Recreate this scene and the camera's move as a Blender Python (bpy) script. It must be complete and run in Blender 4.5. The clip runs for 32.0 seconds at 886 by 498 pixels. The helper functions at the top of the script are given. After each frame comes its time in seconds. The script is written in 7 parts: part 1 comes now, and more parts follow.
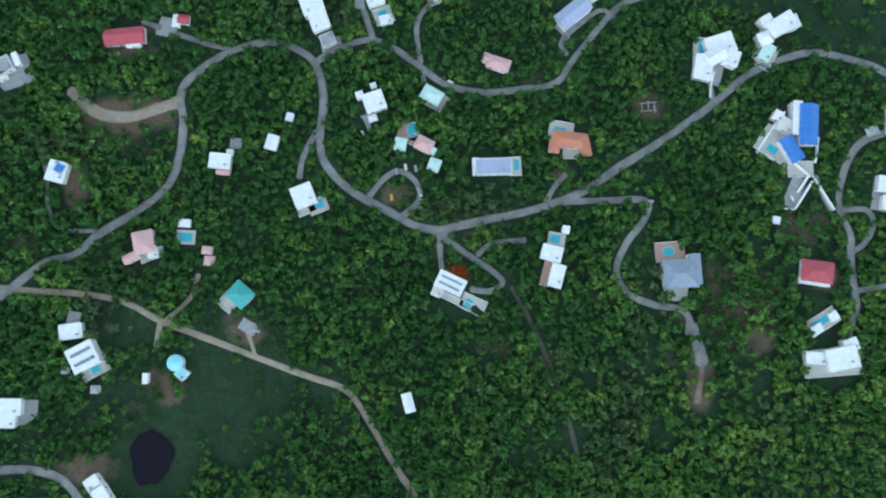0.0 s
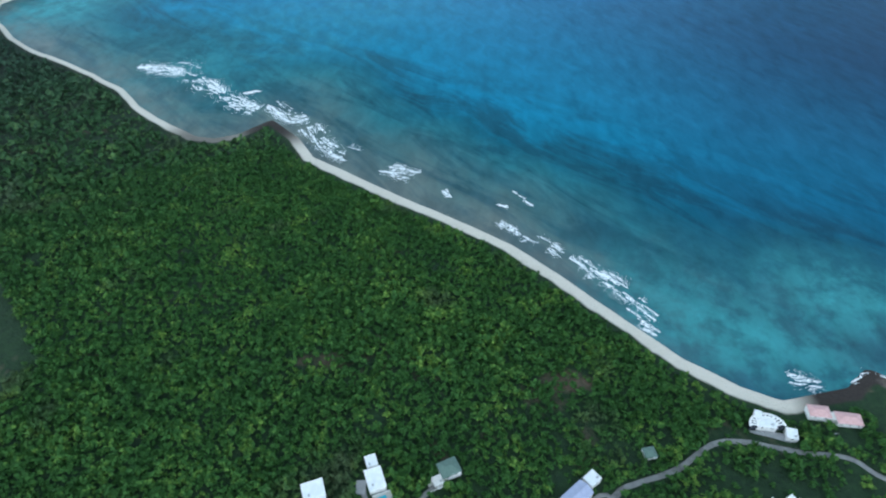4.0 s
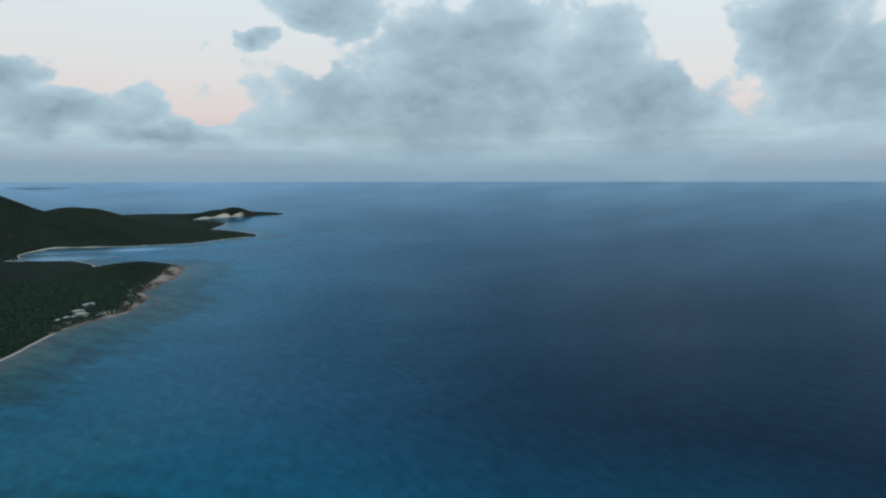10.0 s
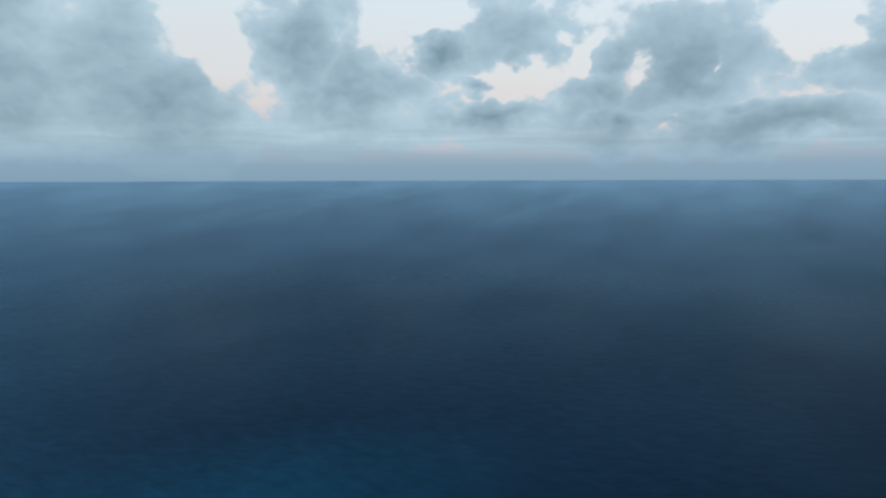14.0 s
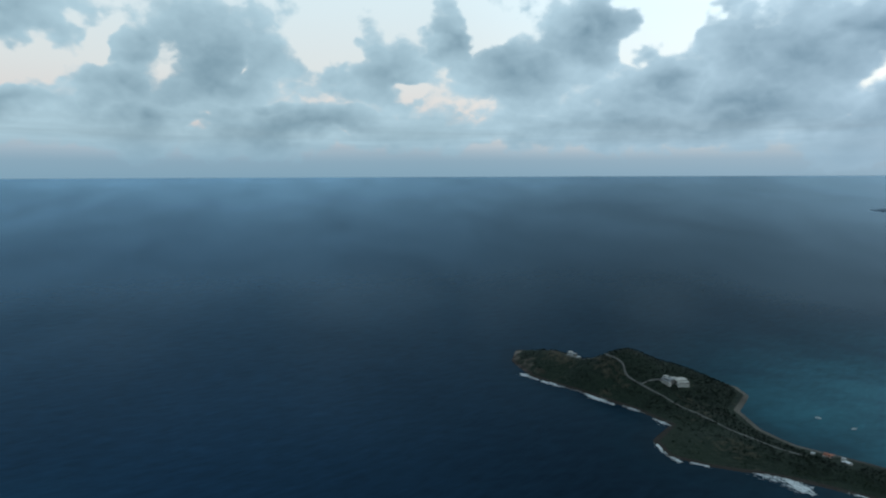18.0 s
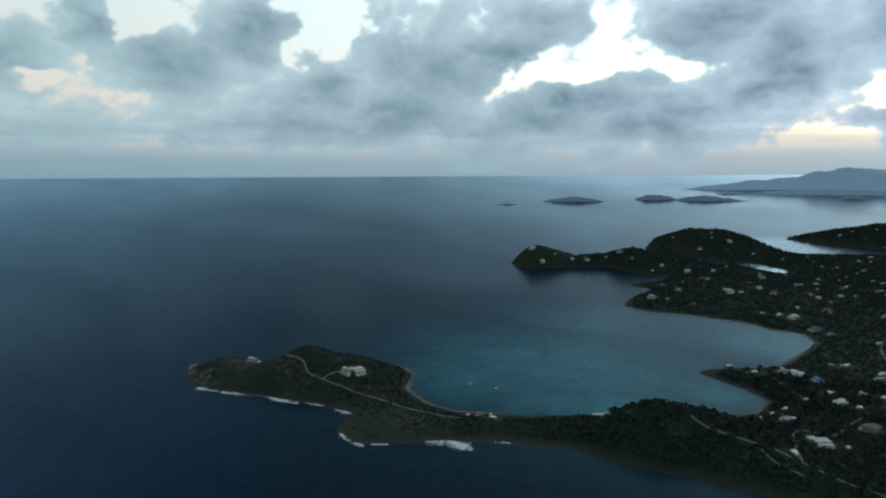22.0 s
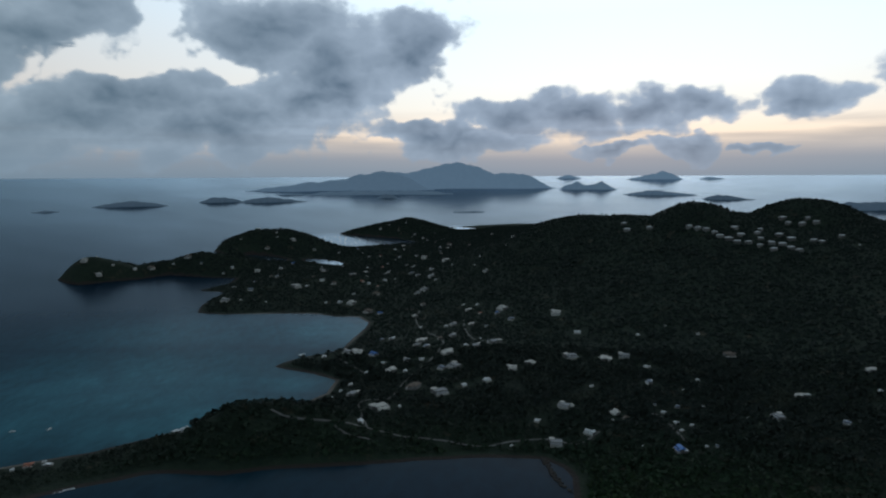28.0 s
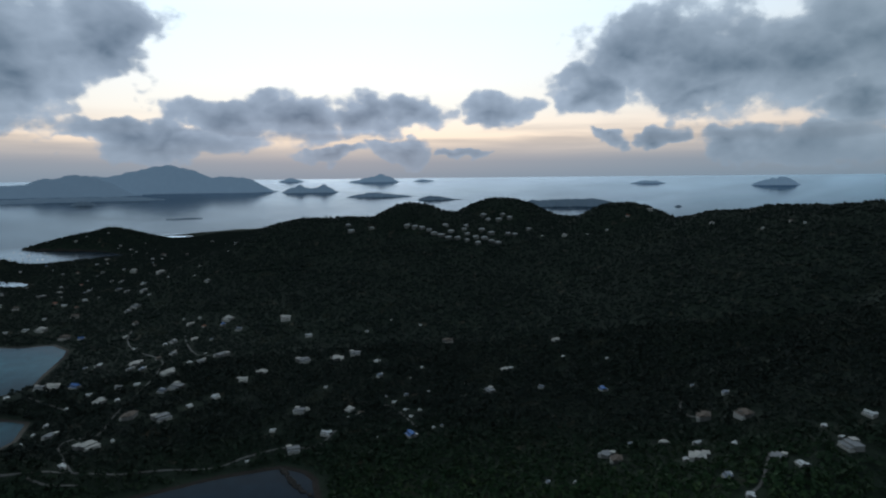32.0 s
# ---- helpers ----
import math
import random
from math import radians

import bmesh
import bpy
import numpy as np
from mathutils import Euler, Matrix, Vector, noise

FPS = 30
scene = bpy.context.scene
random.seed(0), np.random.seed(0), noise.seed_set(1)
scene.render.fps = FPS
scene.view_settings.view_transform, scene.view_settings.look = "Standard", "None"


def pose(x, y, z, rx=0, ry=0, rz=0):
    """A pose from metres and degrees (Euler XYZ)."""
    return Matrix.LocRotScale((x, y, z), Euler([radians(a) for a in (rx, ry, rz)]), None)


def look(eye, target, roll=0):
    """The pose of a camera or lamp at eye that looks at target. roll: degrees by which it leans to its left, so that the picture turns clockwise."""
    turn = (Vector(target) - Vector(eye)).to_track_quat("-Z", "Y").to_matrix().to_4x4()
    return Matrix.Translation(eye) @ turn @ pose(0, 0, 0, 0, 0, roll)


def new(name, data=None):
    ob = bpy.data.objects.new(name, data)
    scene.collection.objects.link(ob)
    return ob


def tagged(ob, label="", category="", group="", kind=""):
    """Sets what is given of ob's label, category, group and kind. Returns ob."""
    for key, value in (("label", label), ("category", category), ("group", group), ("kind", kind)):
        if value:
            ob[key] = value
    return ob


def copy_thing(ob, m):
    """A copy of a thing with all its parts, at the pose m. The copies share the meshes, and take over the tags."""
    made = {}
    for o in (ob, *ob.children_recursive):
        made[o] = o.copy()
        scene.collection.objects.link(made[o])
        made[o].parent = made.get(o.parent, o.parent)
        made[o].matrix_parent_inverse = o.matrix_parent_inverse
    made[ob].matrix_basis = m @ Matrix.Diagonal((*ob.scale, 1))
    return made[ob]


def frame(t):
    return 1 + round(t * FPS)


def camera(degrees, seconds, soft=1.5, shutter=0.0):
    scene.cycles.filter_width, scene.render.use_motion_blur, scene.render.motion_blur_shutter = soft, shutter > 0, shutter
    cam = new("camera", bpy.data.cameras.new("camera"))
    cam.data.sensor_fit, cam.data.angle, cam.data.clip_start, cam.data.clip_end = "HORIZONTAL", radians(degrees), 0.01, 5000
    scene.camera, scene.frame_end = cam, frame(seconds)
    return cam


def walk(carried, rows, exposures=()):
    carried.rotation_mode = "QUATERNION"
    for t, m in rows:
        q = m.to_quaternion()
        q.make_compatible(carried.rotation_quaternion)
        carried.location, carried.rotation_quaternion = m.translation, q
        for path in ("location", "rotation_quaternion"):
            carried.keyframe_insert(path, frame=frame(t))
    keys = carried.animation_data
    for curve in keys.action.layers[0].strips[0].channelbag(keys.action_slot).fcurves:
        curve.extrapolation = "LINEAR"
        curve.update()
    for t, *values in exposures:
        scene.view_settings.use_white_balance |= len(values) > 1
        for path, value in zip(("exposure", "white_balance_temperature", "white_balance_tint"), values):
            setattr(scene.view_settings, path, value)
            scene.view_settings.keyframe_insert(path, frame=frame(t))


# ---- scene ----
EYE = 450.0            # the camera hovers at this height over the sea and only turns
cam = camera(70.49, 32.0, soft=2.2)
# seconds, yaw, pitch, roll
TURNS = [
    (0.0, 0.00, -84.39, 0.17),
    (0.5, 0.17, -78.31, 0.03),
    (1.0, 0.17, -72.65, -0.01),
    (1.5, 0.19, -67.22, -0.06),
    (2.0, 0.24, -61.83, -0.12),
    (2.5, 0.21, -56.69, -0.08),
    (3.0, 0.21, -51.74, -0.14),
    (3.5, 0.22, -46.84, -0.16),
    (5.5, 0.28, -28.60, 0.06),
    (6.0, 0.30, -24.25, 0.09),
    (6.5, 0.32, -19.82, 0.02),
    (7.0, 0.30, -15.37, -0.03),
    (7.5, 0.31, -10.87, 0.04),
    (8.0, 0.33, -6.62, 0.08),
    (8.5, -2.48, -6.25, 0.22),
    (9.0, -9.28, -6.26, 0.07),
    (9.5, -16.63, -6.21, 0.06),
    (10.0, -22.27, -6.20, -0.07),
    (10.5, -27.46, -6.20, -0.13),
    (11.0, -32.68, -6.21, -0.22),
    (11.5, -38.12, -6.22, -0.24),
    (12.0, -43.93, -6.31, -0.08),
    (12.5, -49.12, -6.29, -0.01),
    (13.0, -53.83, -6.29, 0.01),
    (13.5, -58.43, -6.30, -0.06),
    (14.0, -63.34, -6.31, -0.16),
    (14.5, -68.07, -6.32, -0.21),
    (15.0, -73.87, -6.29, -0.21),
    (15.5, -79.78, -6.31, -0.15),
    (17.5, -98.68, -6.58, -0.21),
    (18.0, -103.59, -6.64, -0.22),
    (18.5, -107.94, -6.66, -0.20),
    (19.0, -112.16, -6.79, -0.07),
    (19.5, -116.87, -6.79, -0.05),
    (20.0, -121.52, -6.78, -0.12),
    (20.5, -125.03, -6.74, -0.19),
    (21.0, -128.08, -6.75, -0.22),
    (21.5, -130.66, -6.71, -0.27),
    (22.0, -132.92, -6.70, -0.33),
    (22.5, -134.53, -6.68, -0.31),
    (23.0, -136.27, -6.63, -0.32),
    (23.5, -139.72, -6.63, -0.43),
    (24.0, -143.43, -6.61, -0.48),
    (24.5, -147.00, -6.62, -0.53),
    (25.0, -150.26, -6.63, -0.54),
    (25.5, -153.21, -6.61, -0.49),
    (27.5, -167.51, -6.68, -0.21),
    (28.0, -171.09, -6.67, -0.26),
    (28.5, -174.85, -6.66, -0.27),
    (29.0, -178.31, -6.62, -0.35),
    (29.5, -180.94, -6.60, -0.40),
    (30.0, -183.59, -6.58, -0.40),
    (30.5, -186.22, -6.55, -0.45),
    (31.0, -188.96, -6.55, -0.48),
    (31.5, -192.16, -6.53, -0.54),
    (32.0, -195.85, -6.56, -0.57),
]
EXPOSURES = [(0.0, 1.1, 6050, 8), (3.0, 1.13, 5950, 8), (6.0, 0.92, 6200, 11), (7.0, 0.5, 6350, 10), (8.0, -0.06, 6500, 9), (9.0, -0.27, 6500, 8), (13.0, -0.37, 6400, 8),
             (18.0, -0.38, 6250, 2), (20.0, -0.38, 6400, 1), (23.0, -0.47, 6650, -1), (25.5, -0.78, 6700, 0), (28.0, -1.05, 6400, 8), (32.0, -1.05, 6450, 9)]
walk(cam, [(t, pose(0, 0, EYE, 90 + p, 0, y) @ pose(0, 0, 0, 0, 0, r)) for t, y, p, r in TURNS], EXPOSURES)

# ---- sky, sun ----
SUN_AZ = 187.0         # degrees clockwise from +y; the sun stands at the horizon behind the far islands
CLOUDS_NORTH = [(328, 11, 7, 3.6), (321, 9, 7, 4), (332, 7.5, 6, 2.2), (336.8, 8.3, 5.7, 3.6), (338.5, 6.8, 6.7, 2.6), (347.5, 7.8, 3.6, 2.3), (351.4, 5.7, 7.2, 2.3), (358, 3.9, 5.7, 1.3), (5.3, 11.5, 3.1, 1.3), (20.1, 6.9, 15, 4.9), (31.6, 8.3, 13.4, 5.7), (39.7, 6.9, 8.3, 5.7), (12.5, 14.5, 4.1, 3.1), (25.6, 12.2, 9.8, 4.1), (343.5, 13.7, 7.7, 0.7), (27.9, 8.9, 17, 5.7), (36, 7.1, 9.8, 4.1), (51.1, 10.8, 4.6, 6.7), (55.6, 7.4, 5.7, 3.6), (62.6, 10.7, 3.1, 1.8), (66.5, 8.2, 2.3, 1.1), (68, 5.8, 6.7, 1.5), (70.2, 12.2, 6.7, 3.1), (76.6, 7.3, 6.2, 2.8), (84.2, 8.1, 8.3, 4.1)]
CLOUDS_EAST = [(79.4, 10.2, 5.2, 2.6), (87.6, 5.4, 4.1, 1.5), (83.2, 9.5, 9.8, 5.7), (79.5, 4.6, 4.6, 2.6), (90.2, 4.2, 17, 2.3), (99.1, 9.1, 5.7, 3.9), (104, 12.1, 3.1, 3.1), (110, 8.9, 7.7, 4.1), (115.5, 11.7, 4.6, 3.6), (122.9, 7.8, 5.7, 3.1), (118, 12.1, 3.1, 2.6), (132.2, 9.2, 9.3, 5.7), (125.4, 4.3, 21.7, 2.3), (140.5, 9.5, 3.1, 1.5), (143.7, 6.3, 7.2, 3.1), (140.8, 4.3, 12.9, 3.1), (142.1, 13.1, 6.2, 4.6), (132.1, 9, 8.8, 5.7), (128.1, 5.6, 17, 4.1), (147.1, 6.4, 8.3, 3.6), (156.3, 12.4, 8.8, 3.1), (162, 8, 6.7, 4.1)]
CLOUDS_SOUTH = [(155.6, 5.2, 7.2, 3.1), (168.3, 10.3, 5.2, 4.1), (169.5, 3.3, 6.2, 2.1), (141.8, 4.6, 12.4, 3.6), (154.9, 11.4, 7.7, 3.1), (162, 9.4, 7.7, 4.6), (169, 9.9, 3.1, 2.3), (160, 6.5, 10.3, 2.6), (149.2, 3.9, 15.5, 3.1), (177, 5.5, 5.7, 2.1), (171.9, 3.1, 8.8, 1.5), (182.9, 5.2, 5.2, 2.1), (189.1, 5.5, 4.1, 1.8), (194.4, 5.9, 3.6, 1.8), (200.1, 5.8, 4.6, 1.5), (191.5, 2.3, 3.1, 1), (185.9, 2.2, 3.6, 0.7), (138.2, 10.5, 6.2, 4.1), (209.2, 7.3, 3.1, 2.1), (212.9, 10.4, 5.7, 3.6), (219.1, 9, 8.8, 4.6)]
CLOUDS_WEST = [(225.5, 8.9, 8.8, 4.6), (229.4, 10.1, 6.2, 5.7), (217.9, 6.9, 3.1, 2.1), (210.2, 3.3, 1.9, 0.7), (214, 3.1, 2.4, 0.8), (221, 2.7, 4.1, 1.2), (226.2, 2.5, 5.2, 1.8), (229.3, 5.3, 3.1, 2.1), (196.8, 2.2, 2.6, 0.5), (186.6, 2.3, 3.1, 0.6), (191.7, 2.6, 2.6, 0.8)]

CLEARINGS_EAST = [(358.2, 12.5, 6.2, 3.1), (354.3, 9.5, 4.1, 2.1), (343.4, 11.4, 6.2, 3.1), (11.1, 10.8, 3.1, 2.1), (2, 5.9, 3.1, 0.9), (45.1, 10, 2.8, 2.5), (42.5, 12.9, 2.8, 2.1), (59.8, 14, 3.4, 2.5), (69.8, 9, 4.1, 1.9), (75.4, 10.5, 1.1, 1.7), (81, 9.2, 1.9, 2), (83.6, 4.5, 2.1, 0.7), (93.3, 12.4, 2.6, 3.1), (86.3, 9.5, 0.8, 1.2), (80.7, 8.6, 2, 1.7), (100.5, 7.5, 2.1, 0.7), (107.5, 12.1, 2.3, 2.2), (121.4, 12, 3.4, 2.3), (141.3, 9, 4.1, 2.6), (138.2, 8.6, 2.1, 2.3)]
CLEARINGS_SOUTH = [(82.8, 3.7, 3.1, 0.6), (94.7, 3.1, 3.1, 0.5), (124.6, 13, 2.6, 2.3), (106.7, 11.7, 2.8, 1.1), (140.7, 9.2, 2.8, 2), (147, 12.5, 2.8, 1.9), (151.9, 9.1, 3.6, 1.4), (169.3, 6.6, 2.8, 2.6), (163.9, 2.6, 2.6, 0.6), (148.1, 9.7, 2.1, 1.5), (145.2, 8.4, 3.1, 1.9), (141, 9.6, 2.1, 0.8), (175, 9, 5.7, 2.6), (163.8, 2.5, 2.6, 0.6), (168.9, 6.1, 1.9, 1.5)]


def ramp(nt, points, fac):
    n = nt.nodes.new("ShaderNodeValToRGB")
    e = n.color_ramp.elements
    while len(e) < len(points):
        e.new(0.5)
    for k, (p, c) in enumerate(points):
        e[k].position = p
        e[k].color = (c[0], c[1], c[2], 1) if hasattr(c, "__len__") else (c, c, c, 1)
    nt.links.new(fac, n.inputs[0])
    return n.outputs[0]


def calc(nt, op, a, b=None, c=None, clamp=False):
    n = nt.nodes.new("ShaderNodeMath")
    n.operation, n.use_clamp = op, clamp
    for k, v in enumerate((a, b, c)):
        if v is None:
            continue
        if hasattr(v, "is_linked"):
            nt.links.new(v, n.inputs[k])
        else:
            n.inputs[k].default_value = v
    return n.outputs[0]


def vec(nt, op, a, b=None, out=0):
    n = nt.nodes.new("ShaderNodeVectorMath")
    n.operation = op
    for k, v in enumerate((a, b)):
        if v is None:
            continue
        if hasattr(v, "is_linked"):
            nt.links.new(v, n.inputs[k])
        else:
            n.inputs[k].default_value = v
    return n.outputs[out]


def mixc(nt, fac, a, b):
    n = nt.nodes.new("ShaderNodeMix")
    n.data_type = "RGBA"
    for k, v in ((0, fac), (6, a), (7, b)):
        if hasattr(v, "is_linked"):
            nt.links.new(v, n.inputs[k])
        elif k == 0:
            n.inputs[k].default_value = v
        else:
            n.inputs[k].default_value = (*v, 1)
    return n.outputs[2]


def fbm(nt, vector, scale, detail=4.0, rough=0.55, distort=0.0):
    n = nt.nodes.new("ShaderNodeTexNoise")
    n.inputs["Scale"].default_value, n.inputs["Detail"].default_value = scale, detail
    n.inputs["Roughness"].default_value, n.inputs["Distortion"].default_value = rough, distort
    if vector is not None:
        nt.links.new(vector, n.inputs["Vector"])
    return n.outputs[0]


def build_sky():
    world = bpy.data.worlds.new("dusk_sky")
    world.use_nodes = True
    scene.world = world
    nt = world.node_tree
    nt.nodes.clear()
    way = nt.nodes.new("ShaderNodeTexCoord").outputs["Generated"]
    way = vec(nt, "NORMALIZE", way)
    sep = nt.nodes.new("ShaderNodeSeparateXYZ")
    nt.links.new(way, sep.inputs[0])
    x, y, z = sep.outputs
    el = calc(nt, "MULTIPLY", calc(nt, "ARCSINE", z), 57.2958)
    # azimuth about the middle of the southern and eastern sky, so that its seam lies in the west
    mid = radians(98)
    east = calc(nt, "ADD", calc(nt, "MULTIPLY", x, math.cos(mid)), calc(nt, "MULTIPLY", y, -math.sin(mid)))
    ahead = calc(nt, "ADD", calc(nt, "MULTIPLY", x, math.sin(mid)), calc(nt, "MULTIPLY", y, math.cos(mid)))
    az = calc(nt, "MULTIPLY", calc(nt, "ARCTAN2", east, ahead), 57.2958)
    comb = nt.nodes.new("ShaderNodeCombineXYZ")
    nt.links.new(az, comb.inputs[0]), nt.links.new(el, comb.inputs[1])
    sun = radians(SUN_AZ)
    sunward = calc(nt, "ADD", calc(nt, "MULTIPLY", x, math.sin(sun)), calc(nt, "MULTIPLY", y, math.cos(sun)))
    # lumps that fray the cloud edges
    stretched = vec(nt, "MULTIPLY", way, (1, 1, 1.35))
    lumps = fbm(nt, stretched, 8.0, 8.0, 0.55, 0.0)
    # rounded heads of cumulus, in two sizes
    curl = vec(nt, "ADD", stretched, vec(nt, "MULTIPLY", vec(nt, "SUBTRACT", nt_color(nt, stretched, 30.0), (0.5, 0.5, 0.5)), (0.05, 0.05, 0.05)))
    heads = calc(nt, "ADD", calc(nt, "MULTIPLY", cells(nt, curl, 17.0), 0.62), calc(nt, "MULTIPLY", cells(nt, curl, 41.0), 0.38))
    above = vec(nt, "ADD", curl, (0.0, 0.0, 0.012))
    heads_above = calc(nt, "ADD", calc(nt, "MULTIPLY", cells(nt, above, 17.0), 0.62), calc(nt, "MULTIPLY", cells(nt, above, 41.0), 0.38))
    fine = fbm(nt, stretched, 26.0, 6.0, 0.6)
    warp = vec(nt, "MULTIPLY", vec(nt, "SUBTRACT", nt_color(nt, stretched, 13.0), (0.5, 0.5, 0.5)), (8, 5, 0))
    spot = vec(nt, "ADD", comb.outputs[0], warp)
    far = None
    for a, e, w, h in CLOUDS_NORTH + CLOUDS_EAST + CLOUDS_SOUTH + CLOUDS_WEST:
        a = (a - 98 + 180) % 360 - 180
        d = vec(nt, "LENGTH", vec(nt, "MULTIPLY", vec(nt, "SUBTRACT", spot, (a, e, 0)), (1 / w, 1 / h, 0)), None, 1)
        far = d if far is None else calc(nt, "MINIMUM", far, d)
    gap = None
    for a, e, w, h in CLEARINGS_EAST + CLEARINGS_SOUTH:
        a = (a - 98 + 180) % 360 - 180
        d = vec(nt, "LENGTH", vec(nt, "MULTIPLY", vec(nt, "SUBTRACT", spot, (a, e, 0)), (1 / w, 1 / h, 0)), None, 1)
        gap = d if gap is None else calc(nt, "MINIMUM", gap, d)
    # past the part of the sky in view the cover goes on as broken cloud
    high = calc(nt, "MULTIPLY", calc(nt, "SUBTRACT", el, 13.5), 0.25, clamp=True)
    far_high = calc(nt, "ADD", calc(nt, "MULTIPLY", far, calc(nt, "SUBTRACT", 1.0, high)), calc(nt, "MULTIPLY", high, 1.02))
    edge = calc(nt, "ADD", calc(nt, "SUBTRACT", 1.0, far_high), calc(nt, "MULTIPLY", calc(nt, "SUBTRACT", lumps, 0.5), 1.45))
    broad = fbm(nt, stretched, 8.0, 2.5, 0.5, 0.0)
    body = calc(nt, "ADD", calc(nt, "SUBTRACT", 1.0, far_high), calc(nt, "MULTIPLY", calc(nt, "SUBTRACT", calc(nt, "MULTIPLY_ADD", lumps, 0.35, calc(nt, "MULTIPLY", broad, 0.65)), 0.5), 1.6))
    edge = calc(nt, "ADD", edge, calc(nt, "MULTIPLY", calc(nt, "SUBTRACT", fine, 0.5), 0.3))
    edge = calc(nt, "SUBTRACT", edge, calc(nt, "MULTIPLY", calc(nt, "SUBTRACT", heads, 0.5), 0.62))
    edge = calc(nt, "SUBTRACT", edge, calc(nt, "MULTIPLY", calc(nt, "MAXIMUM", calc(nt, "SUBTRACT", 1.2, gap), 0.0), 0.7))
    bank = calc(nt, "SUBTRACT", 1.0, calc(nt, "ABSOLUTE", calc(nt, "MULTIPLY", calc(nt, "SUBTRACT", el, 3.6), 0.33)), clamp=True)
    edge = calc(nt, "ADD", edge, calc(nt, "MULTIPLY", bank, calc(nt, "MULTIPLY_ADD", sunward, -0.7, 0.35, clamp=True)))
    cover = ramp(nt, [(0.0, 0.0), (0.25, 0.22), (0.6, 0.82), (1.0, 1.0)], calc(nt, "MULTIPLY_ADD", edge, 2.7, 0.42, clamp=True))
    thick = calc(nt, "MULTIPLY_ADD", calc(nt, "ADD", calc(nt, "MULTIPLY", edge, 0.3), calc(nt, "MULTIPLY", body, 0.7)), 0.85, -0.02, clamp=True)
    # clear sky: pale, pink in the north, bright and warm over the sunset
    glow = ramp(nt, [(0.0, 0.0), (0.55, 0.07), (0.8, 0.34), (0.92, 0.68), (1.0, 1.0)], calc(nt, "MULTIPLY_ADD", sunward, 0.5, 0.5))
    up = calc(nt, "DIVIDE", el, 60.0, clamp=True)
    cool = ramp(nt, [(0.0, (0.36, 0.50, 0.62)), (0.04, (0.66, 0.72, 0.82)), (0.085, (0.92, 0.80, 0.79)), (0.15, (0.93, 0.92, 0.93)),
                     (0.25, (0.90, 0.99, 1.05)), (0.36, (0.58, 0.80, 1.0)), (0.62, (0.40, 0.56, 0.72)), (0.85, (0.24, 0.28, 0.29))], up)
    warm = ramp(nt, [(0.0, (0.56, 0.66, 0.76)), (0.025, (1.1, 0.98, 0.95)), (0.055, (2.3, 1.85, 1.45)), (0.10, (2.2, 2.12, 1.95)),
                     (0.225, (2.0, 2.35, 2.65)), (0.36, (2.4, 2.75, 3.0)), (0.62, (1.2, 1.4, 1.6)), (0.85, (0.3, 0.34, 0.36))], up)
    clear = mixc(nt, glow, cool, warm)
    # clouds: grey-blue, darker below and towards the sunset, lighter on their upper edges
    lit = mixc(nt, glow, (0.60, 0.78, 0.90), (0.80, 0.98, 1.25))
    shade = mixc(nt, glow, (0.27, 0.40, 0.50), (0.20, 0.305, 0.46))
    soft = calc(nt, "MULTIPLY_ADD", calc(nt, "SUBTRACT", fbm(nt, vec(nt, "ADD", stretched, (0.0, 0.0, -0.03)), 8.0, 2.5, 0.5, 0.0), broad), 1.15, 0.0)
    soft = calc(nt, "ADD", soft, calc(nt, "MULTIPLY", calc(nt, "SUBTRACT", heads, heads_above), 0.4))
    dark = calc(nt, "ADD", thick, soft, clamp=True)
    # unseen upper sky: ring brightened for the sea's gloss, zenith dimmed for the land
    overhead = calc(nt, "MULTIPLY_ADD", el, 0.10, -1.4, clamp=True)
    upper = mixc(nt, calc(nt, "MULTIPLY_ADD", el, 0.06, -2.4, clamp=True), mixc(nt, glow, (0.38, 0.54, 0.70), (1.9, 2.2, 2.5)), (0.20, 0.235, 0.245))
    cloud = mixc(nt, overhead, mixc(nt, dark, lit, shade), upper)
    sky = mixc(nt, cover, clear, cloud)
    # haze along the horizon
    flat = vec(nt, "MULTIPLY", comb.outputs[0], (0.055, 0.75, 0))
    streak = ramp(nt, [(0.42, 0.0), (0.62, 1.0)], fbm(nt, flat, 1.0, 5.0, 0.55, 0.2))
    low = calc(nt, "SUBTRACT", 1.0, calc(nt, "ABSOLUTE", calc(nt, "MULTIPLY", calc(nt, "SUBTRACT", el, 3.4), 0.4)), clamp=True)
    sky = mixc(nt, calc(nt, "MULTIPLY", calc(nt, "MULTIPLY", streak, low), 0.45), sky, mixc(nt, glow, (0.34, 0.45, 0.53), (0.36, 0.44, 0.58)))
    haze = ramp(nt, [(0.0, 1.0), (0.35, 0.92), (0.7, 0.45), (1.0, 0.0)], calc(nt, "DIVIDE", el, 3.6, clamp=True))
    haze_colour = mixc(nt, glow, (0.30, 0.46, 0.60), (0.50, 0.63, 0.80))
    sky = mixc(nt, calc(nt, "MULTIPLY", haze, calc(nt, "MULTIPLY_ADD", glow, -0.18, 0.88)), sky, haze_colour)
    below = calc(nt, "MULTIPLY_ADD", el, -1.0, 0.0, clamp=True)
    sky = mixc(nt, below, sky, (0.10, 0.17, 0.24))
    # a thin part of a clear dusk sky over it all
    nishita = nt.nodes.new("ShaderNodeTexSky")
    nishita.sky_type, nishita.sun_disc = "NISHITA", False
    nishita.sun_elevation, nishita.sun_rotation = radians(1.5), radians(SUN_AZ)
